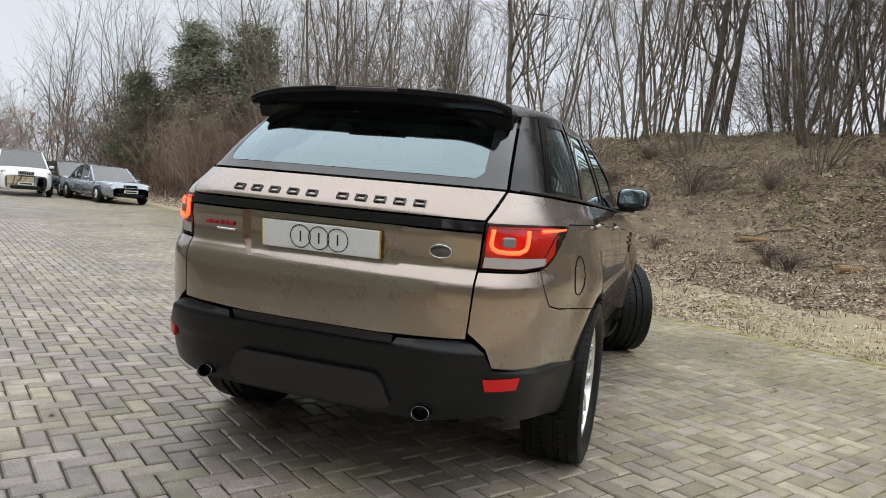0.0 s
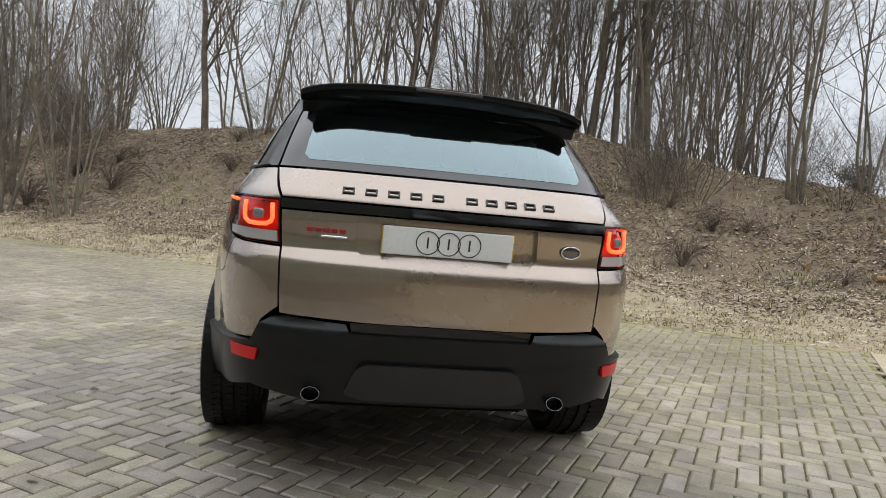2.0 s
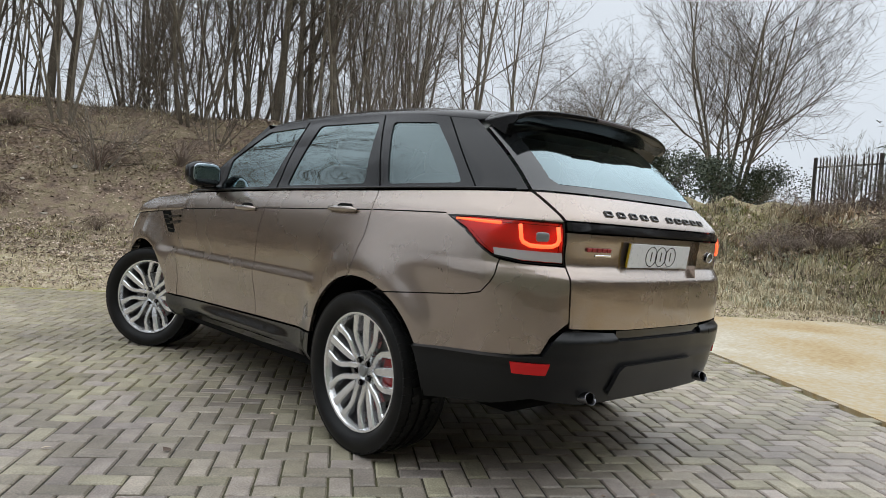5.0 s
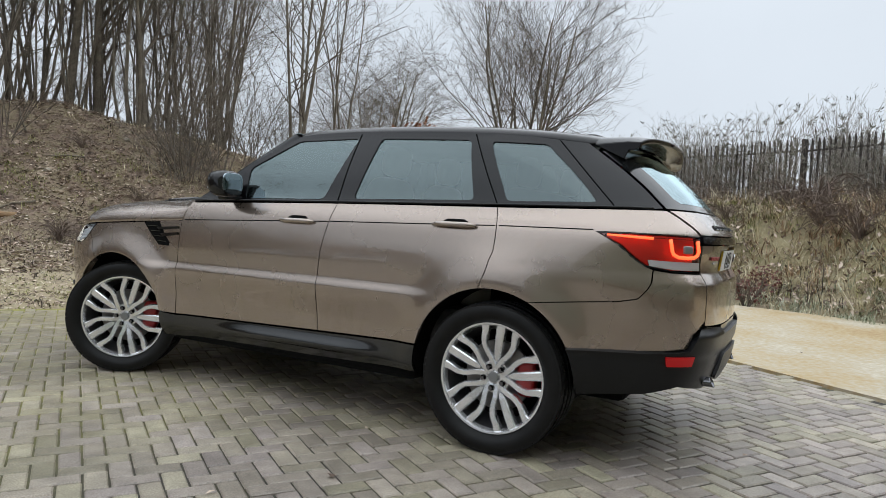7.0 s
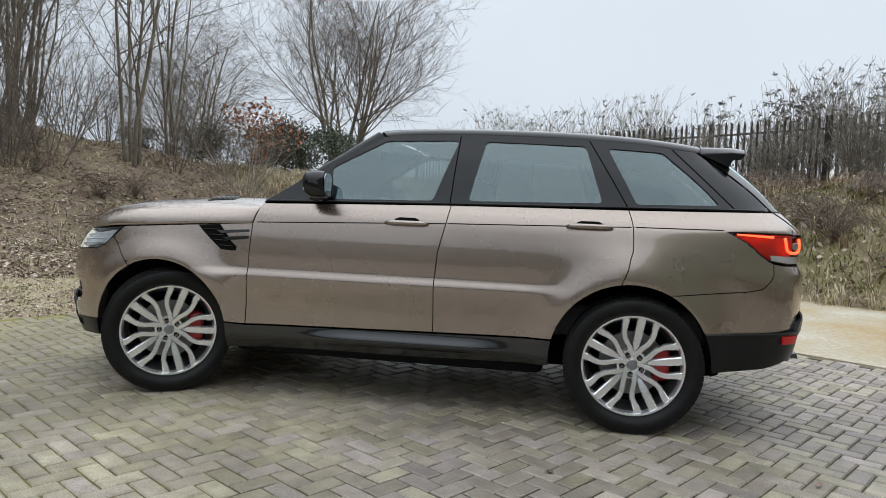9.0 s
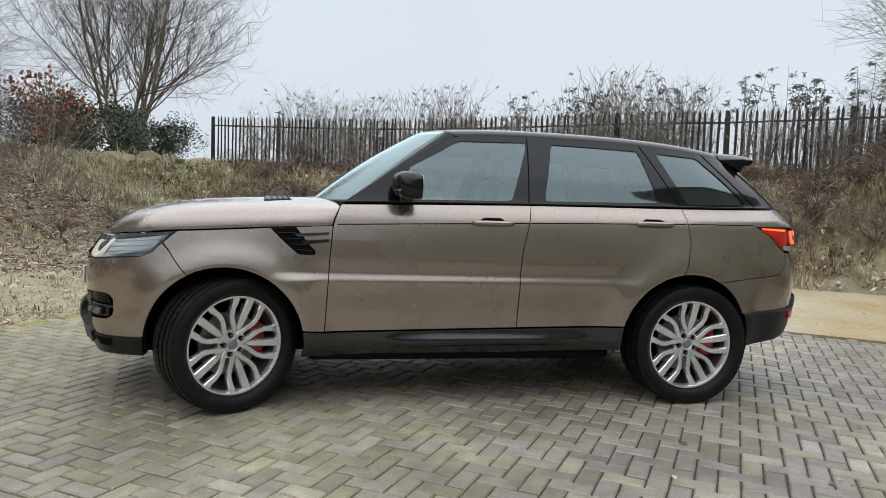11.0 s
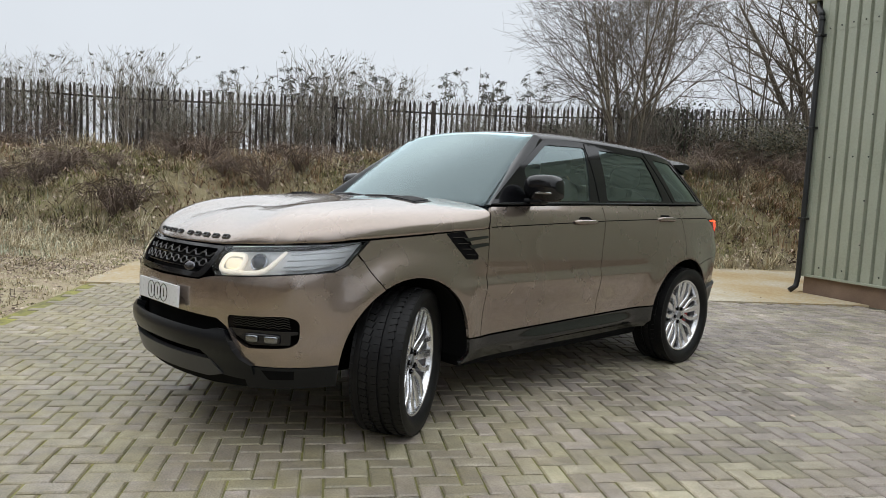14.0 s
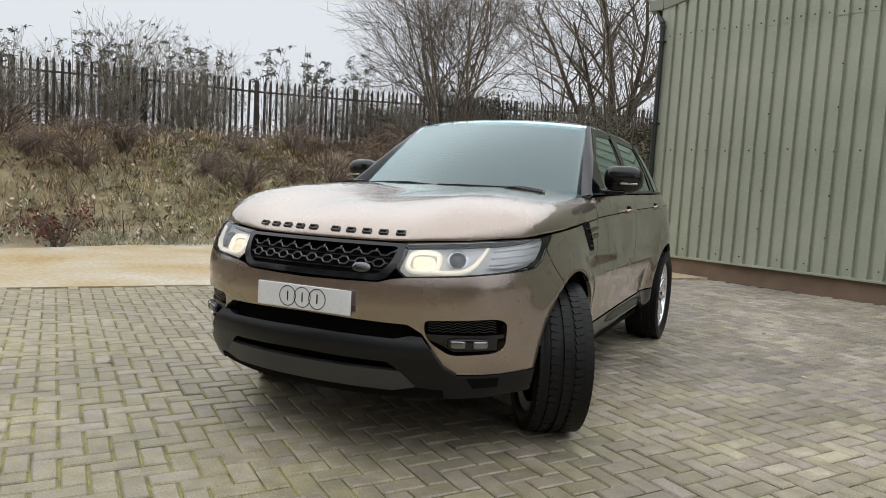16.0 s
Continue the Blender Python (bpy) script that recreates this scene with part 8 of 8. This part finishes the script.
# fallen branches
for i in range(16):
    x, y = site(rng.uniform(-10, 8), rng.uniform(3, 9))
    a, L = rng.uniform(0, 6.28), rng.uniform(0.5, 1.6)
    pts = []
    for t in (0, 0.33, 0.66, 1):
        px, py = x + math.cos(a) * L * t, y + math.sin(a) * L * t + 0.08 * math.sin(5 * t)
        pts.append((px, py, float(land(px, py)) + 0.03))
    bm = bmesh.new()
    tube(bm, pts, [0.02, 0.017, 0.012, 0.006], 6)
    tagged(part("fallen_branch", bm, BARK, smooth=True), "fallen bare branch lying on the leaves", "branch", "fallen branches on the bank")

# ---- parked cars at the far end of the yard ----
def parked_car(place, paint, L, W, H, bonnet, boot, cabin0, cabin1, label, tall=0.0):
    """A closed car from lofted cross-sections; the nose points along +x."""
    top = empty("parked_car", place)
    tagged(top, label, "car", "cars parked across the yard")
    belt = 0.58 * H + tall * 0.06
    xs = [-L / 2, -L / 2 + 0.06, -L / 2 + 0.25, -L * 0.3, 0, L * 0.22, L / 2 - 0.5, L / 2 - 0.15, L / 2]
    tz = [belt * 0.82, belt * 0.95, boot, belt + 0.02, belt, belt - 0.01, bonnet, bonnet * 0.9, bonnet * 0.7]
    hw = [0.40, 0.45, 0.485, 0.5, 0.5, 0.5, 0.485, 0.44, 0.36]
    rows = []
    for x, z, h in zip(xs, tz, hw):
        w = h * W
        sec = [(0.62, 0.2), (0.92, 0.24), (0.985, 0.36), (1.0, 0.55), (0.99, z * 0.86), (0.94, z * 0.97), (0.75, z), (0.0, z + 0.02)]
        half = [(w * a, min(b, z) if i < 6 else b) for i, (a, b) in enumerate(sec)]
        rows.append([Vector((x, -a, b)) for a, b in half] + [Vector((x, a, b)) for a, b in half[-2::-1]])
    body = sheet("body", rows, paint, top)
    body.modifiers.new("sub", "SUBSURF").levels = 1
    gh = []
    for x, z, w in ((cabin0 - 0.55, belt, 0.46), (cabin0, H - 0.06, 0.37), ((cabin0 + cabin1) / 2, H, 0.38), (cabin1, H - 0.05, 0.365), (cabin1 + 0.75, belt - 0.02, 0.45)):
        w *= W
        gh.append([Vector((x, -w * (1.18 if z > belt + 0.1 else 1.0), belt - 0.02)), Vector((x, -w, z)), Vector((x, -w * 0.6, z + 0.03)), Vector((x, 0, z + 0.04)), Vector((x, w * 0.6, z + 0.03)), Vector((x, w, z)), Vector((x, w * (1.18 if z > belt + 0.1 else 1.0), belt - 0.02))])
    sheet("glasshouse", gh, CAR_GLASS, top, "dark windows that mirror the sky", smooth=False)
    rf = [[v + Vector((0, 0, 0.012)) for v in r[1:6]] for r in gh[1:4]]
    sheet("roof", rf, paint, top)
    for sy in (-1, 1):
        for r0, r1 in ((0, 1), (3, 4)):
            bm = bmesh.new()
            tube(bm, [gh[r0][1 if sy < 0 else 5], gh[r1][1 if sy < 0 else 5]], 0.035, 6)
            part("pillar", bm, paint, top)
        for x in (-L * 0.29, L * 0.315):
            bm = spin([(0.18, -0.1), (0.30, -0.1), (0.325, -0.06), (0.325, 0.08), (0.2, 0.1)], 24)
            wh = part("wheel", bm, RUBBER, top, smooth=True, m=Matrix.Translation((x, sy * (W / 2 - 0.09), 0.325)) @ Matrix.Rotation(radians(90 if sy > 0 else -90), 4, "Z") @ Matrix.Rotation(radians(180), 4, "Z"))
            part("rim", spin([(0.0, -0.085), (0.19, -0.095), (0.2, -0.05)], 20), ALLOY, wh, smooth=True)
        part("headlamp", pill(0.07, 0.17, 0.07, 3), REFLECTOR, top, "clear headlamp", True, Matrix.Translation((L / 2 - 0.2, sy * W * 0.335, bonnet * 0.8)) @ Matrix.Rotation(radians(-20 * sy), 4, "Z"))
        part("door_mirror", pill(0.07, 0.09, 0.06, 3), paint, top, smooth=True, m=Matrix.Translation((cabin1 + 0.45, sy * (W / 2 + 0.06), belt + 0.08)))
    part("grille", box(bmesh.new(), (L / 2 - 0.1, -0.26, bonnet * 0.66), (L / 2 - 0.01, 0.26, bonnet * 0.84), 0.02), GLOSS_BLACK, top, "dark grille")
    for i in range(7 if tall else 2):
        y = -0.22 + 0.44 * i / (6 if tall else 1)
        part("grille_slat", box(bmesh.new(), (L / 2 - 0.03, y - 0.018, bonnet * 0.68), (L / 2 + 0.0, y + 0.018, bonnet * 0.82), 0.006), CHROME, top)
    part("lower_grille", box(bmesh.new(), (L / 2 - 0.14, -0.5, 0.26), (L / 2 - 0.02, 0.5, 0.4), 0.03), TRIM, top)
    part("plate_board", box(bmesh.new(), (L / 2 - 0.02, -0.26, 0.42), (L / 2 + 0.015, 0.26, 0.53), 0.006), WHITE_PLATE, top, "plain pale number plate")
    part("plate_bar", box(bmesh.new(), (L / 2 + 0.013, -0.2, 0.45), (L / 2 + 0.02, 0.2, 0.5), 0.004), LETTER, top)
    return top


CAR_GLASS = plain("dark_mirroring_glass", (0.02, 0.024, 0.027), 0.03, coat=1.0, spec=1.0)
STEEL_BLUE = car_paint("steel_blue_paint", (0.26, 0.30, 0.35), 0.75)
DARK_PAINT = car_paint("dark_green_paint", (0.02, 0.025, 0.026), 0.3)
WHITE_PAINT = plain("white_car_paint", (0.75, 0.76, 0.77), 0.3, coat=1.0)
parked_car(pose(-20.6, 16.6, 0, 0, 0, -22), STEEL_BLUE, 4.8, 1.85, 1.38, 0.86, 0.95, -0.75, 0.35, "steel blue coupe parked on the block paving")
parked_car(pose(-24.6, 18.6, 0, 0, 0, -24), DARK_PAINT, 4.6, 1.8, 1.46, 0.92, 1.0, -0.9, 0.4, "dark saloon parked behind the blue coupe")
parked_car(pose(-24.3, 15.9, 0, 0, 0, -34), WHITE_PAINT, 4.8, 1.93, 1.76, 1.12, 1.2, -1.5, 0.35, "large white SUV parked beside the scrub", 1.0)

# ---- paving: concrete block pavers in herringbone ----
def paver(name, colours, moss, island, rough=0.46, moss_base=0.0, moss_gain=0.8):
    """Weathered concrete: tint by block, stains, speckle, and moss that spreads from the verge."""
    m, n, l, bs = principled(name)
    geo = n.new("ShaderNodeNewGeometry")

    def cloud(scale, detail, lo, hi, out_lo, out_hi):
        t, r = n.new("ShaderNodeTexNoise"), n.new("ShaderNodeMapRange")
        t.inputs["Scale"].default_value, t.inputs["Detail"].default_value = scale, detail
        l.new(geo.outputs["Position"], t.inputs["Vector"])
        r.inputs["From Min"].default_value, r.inputs["From Max"].default_value = lo, hi
        r.inputs["To Min"].default_value, r.inputs["To Max"].default_value = out_lo, out_hi
        l.new(t.outputs["Fac"], r.inputs["Value"])
        return r.outputs[0]

    def calc(op, a, c):
        q = n.new("ShaderNodeMath")
        q.operation = op
        for k, v in enumerate((a, c)):
            if isinstance(v, (int, float)):
                q.inputs[k].default_value = v
            else:
                l.new(v, q.inputs[k])
        return q.outputs[0]

    rand = geo.outputs["Random Per Island"] if island else n.new("ShaderNodeObjectInfo").outputs["Random"]
    ramp = n.new("ShaderNodeValToRGB")
    el = ramp.color_ramp.elements
    el[0].color, el[1].color = (*colours[0], 1), (*colours[-1], 1)
    for i in range(1, len(colours) - 1):
        el.new(i / (len(colours) - 1)).color = (*colours[i], 1)
    l.new(calc("ADD", calc("MULTIPLY", rand, 0.6), cloud(1.3, 4.0, 0.3, 0.7, 0.05, 0.4)), ramp.inputs[0])
    dot = n.new("ShaderNodeVectorMath")
    dot.operation = "DOT_PRODUCT"
    dot.inputs[1].default_value = (N.x, N.y, 0)
    l.new(geo.outputs["Position"], dot.inputs[0])
    edge = n.new("ShaderNodeMapRange")
    edge.inputs["From Min"].default_value, edge.inputs["From Max"].default_value = EDGE_S - 5.5, EDGE_S
    edge.inputs["To Max"].default_value = 0.85
    l.new(dot.outputs["Value"], edge.inputs["Value"])
    green = calc("MULTIPLY", calc("ADD", edge.outputs[0], cloud(0.45, 6.0, 0.4, 0.75, moss_base, moss_base + moss_gain)), cloud(7.0, 5.0, 0.3, 0.65, 0.25, 1.0))
    green = calc("MINIMUM", green, 0.85)
    # a faint warm or cool cast from block to block
    hue = n.new("ShaderNodeHueSaturation")
    cast = n.new("ShaderNodeMath")
    cast.operation = "FRACT"
    l.new(calc("MULTIPLY", rand, 37.7), cast.inputs[0])
    l.new(calc("ADD", calc("MULTIPLY", cast.outputs[0], 0.07), 0.465), hue.inputs["Hue"])
    l.new(calc("ADD", calc("MULTIPLY", cast.outputs[0], 0.5), 0.7), hue.inputs["Saturation"])
    l.new(ramp.outputs[0], hue.inputs["Color"])
    mx = n.new("ShaderNodeMix")
    mx.data_type = "RGBA"
    mx.inputs["B"].default_value = (*moss, 1)
    l.new(hue.outputs[0], mx.inputs["A"])
    l.new(green, mx.inputs["Factor"])
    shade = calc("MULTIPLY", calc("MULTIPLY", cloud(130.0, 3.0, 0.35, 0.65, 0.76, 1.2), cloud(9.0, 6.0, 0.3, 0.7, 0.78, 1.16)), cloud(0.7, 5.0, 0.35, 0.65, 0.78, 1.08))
    sc = n.new("ShaderNodeVectorMath")
    sc.operation = "SCALE"
    l.new(mx.outputs["Result"], sc.inputs[0])
    l.new(shade, sc.inputs["Scale"])
    l.new(sc.outputs[0], bs.inputs["Base Color"])
    bs.inputs["Specular IOR Level"].default_value = 0.55
    l.new(cloud(0.7, 5.0, 0.35, 0.65, rough - 0.1, rough + 0.18), bs.inputs["Roughness"])
    bp = n.new("ShaderNodeBump")
    bp.inputs["Strength"].default_value, bp.inputs["Distance"].default_value = 0.3, 0.002
    l.new(cloud(60.0, 4.0, 0.0, 1.0, 0.0, 1.0), bp.inputs["Height"])
    l.new(bp.outputs[0], bs.inputs["Normal"])
    return m


PAVER_TONES = [(0.185, 0.160, 0.131), (0.29, 0.250, 0.204), (0.385, 0.333, 0.273), (0.52, 0.454, 0.374)]
MOSS = (0.31, 0.268, 0.142)
BRICK = paver("grey_concrete_paver", PAVER_TONES, MOSS, False, moss_gain=0.38)
BRICK_ISLE = paver("grey_concrete_pavers", PAVER_TONES, MOSS, True, moss_gain=0.38)
JOINT = paver("joint_grit_and_moss", [(0.026, 0.023, 0.018), (0.045, 0.04, 0.03), (0.075, 0.066, 0.046)], (0.40, 0.385, 0.10), True, 0.85, 0.0, 0.45)


def in_poly(px, py, poly):
    inside = np.zeros(px.shape, bool)
    j = len(poly) - 1
    for i in range(len(poly)):
        xi, yi = poly[i]
        xj, yj = poly[j]
        c = ((yi > py) != (yj > py)) & (px < (xj - xi) * (py - yi) / (yj - yi + 1e-12) + xi)
        inside ^= c
        j = i
    return inside


def paving():
    bed = bmesh.new()
    pts = [(-47.8, 36.3), (5.2, 1.34), (-0.8, -7.1), (-14, -1.4), (-40, -20), (-70, 10)]
    f = bed.faces.new([bed.verts.new((x, y, -0.0095)) for x, y in pts])
    bmesh.ops.recalc_face_normals(bed, faces=bed.faces)
    if f.normal.z < 0:
        f.normal_flip()
    bmesh.ops.triangulate(bed, faces=bed.faces[:])
    top = tagged(part("pavement", bed, JOINT), "grey concrete block paving in herringbone with mossy joints", "pavement", kind="structure")
    a = 0.1035
    i, j = np.meshgrid(np.arange(-400, 110), np.arange(-150, 40), indexing="ij")
    k = (i - j) % 4
    cu, cv = [], []
    hor = []
    for kk, h in ((0, 1), (3, 0)):
        sel = k == kk
        ii, jj = i[sel], j[sel]
        cu.append((ii + (1.0 if h else 0.5)) * a)
        cv.append((jj + (0.5 if h else 1.0)) * a)
        hor.append(np.full(ii.shape, h))
    cu, cv, hor = np.concatenate(cu), np.concatenate(cv) + EDGE_S, np.concatenate(hor)
    x, y = U.x * cu + N.x * cv, U.y * cu + N.y * cv
    s = N.x * x + N.y * y - EDGE_S
    ok = s < -0.07
    near_zone = in_poly(x, y, [(-30, 30), (5.16, 1.30), (-0.74, -6.98), (-6.5, -4.45), (-13, -1.6), (-17, 4), (-20, 9), (-24, 17)]) & (np.hypot(x, y) < 13.5)
    far_zone = ~near_zone & (np.hypot(x, y) >= 13.5) & (s > -17) & (x < -5)
    xf, yf, hf = x[ok & far_zone], y[ok & far_zone], hor[ok & far_zone]
    ok &= near_zone
    ok &= ~((x < -4.2) & (y < -5.0))
    x, y, hor = x[ok], y[ok], hor[ok]
    rg = np.random.RandomState(3)
    n = len(x)
    near = (np.hypot(x + 2.7, y - 1.0) < 1.42)
    idx = np.where(near)[0][:300]
    single = np.zeros(n, bool)
    single[idx] = True
    dz, tx, ty = rg.normal(0, 0.0012, n), rg.normal(0, 0.006, n), rg.normal(0, 0.006, n)
    L, W, c = 0.0974, 0.0474, 0.0075
    rect = lambda l, w, z: [(-l, -w, z), (l, -w, z), (l, w, z), (-l, w, z)]
    proto = np.array(rect(L - c, W - c, 0.0) + rect(L, W, -0.006) + rect(L, W, -0.02))
    quads = [(0, 1, 2, 3)] + [(4 + q, 4 + (q + 1) % 4, (q + 1) % 4, q) for q in range(4)] + [(8 + q, 8 + (q + 1) % 4, 4 + (q + 1) % 4, 4 + q) for q in range(4)]
    ang = np.where(hor == 1, SITE, SITE + math.pi / 2) + rg.normal(0, 0.008, n)
    m = ~single
    P = proto[None, :, :].repeat(m.sum(), 0)
    ca, sa = np.cos(ang[m])[:, None], np.sin(ang[m])[:, None]
    X = P[:, :, 0] * ca - P[:, :, 1] * sa + x[m][:, None]
    Y = P[:, :, 0] * sa + P[:, :, 1] * ca + y[m][:, None]
    Z = P[:, :, 2] + dz[m][:, None] + P[:, :, 0] * tx[m][:, None] + P[:, :, 1] * ty[m][:, None]
    verts = np.stack([X, Y, Z], 2).reshape(-1, 3)
    faces = (np.array(quads)[None] + (np.arange(m.sum()) * 12)[:, None, None]).reshape(-1, 4)
    rest = raw("paving_blocks", verts.tolist(), faces.tolist(), BRICK_ISLE, top)
    rest["kind"] = "stuff"
    # farther blocks keep their joints but are flat
    fa = np.where(hf == 1, SITE, SITE + math.pi / 2)
    q4 = np.array([(-L, -W), (L, -W), (L, W), (-L, W)])
    VX = q4[None, :, 0] * np.cos(fa)[:, None] - q4[None, :, 1] * np.sin(fa)[:, None] + xf[:, None]
    VY = q4[None, :, 0] * np.sin(fa)[:, None] + q4[None, :, 1] * np.cos(fa)[:, None] + yf[:, None]
    fv = np.stack([VX, VY, np.zeros_like(VX)], 2).reshape(-1, 3)
    far_blocks = raw("far_paving_blocks", fv.tolist(), (np.arange(len(xf))[:, None] * 4 + np.arange(4)[None]).tolist(), BRICK_ISLE, top)
    far_blocks["kind"] = "stuff"
    me = bpy.data.meshes.new("brick")
    me.from_pydata(proto.tolist(), [], quads)
    me.materials.append(BRICK)
    for q in idx:
        b = new("brick", me)
        b.matrix_basis = Matrix.Translation((x[q], y[q], dz[q])) @ Euler((ty[q], -tx[q], ang[q])).to_matrix().to_4x4()
        b.parent = top
    return top


paving()
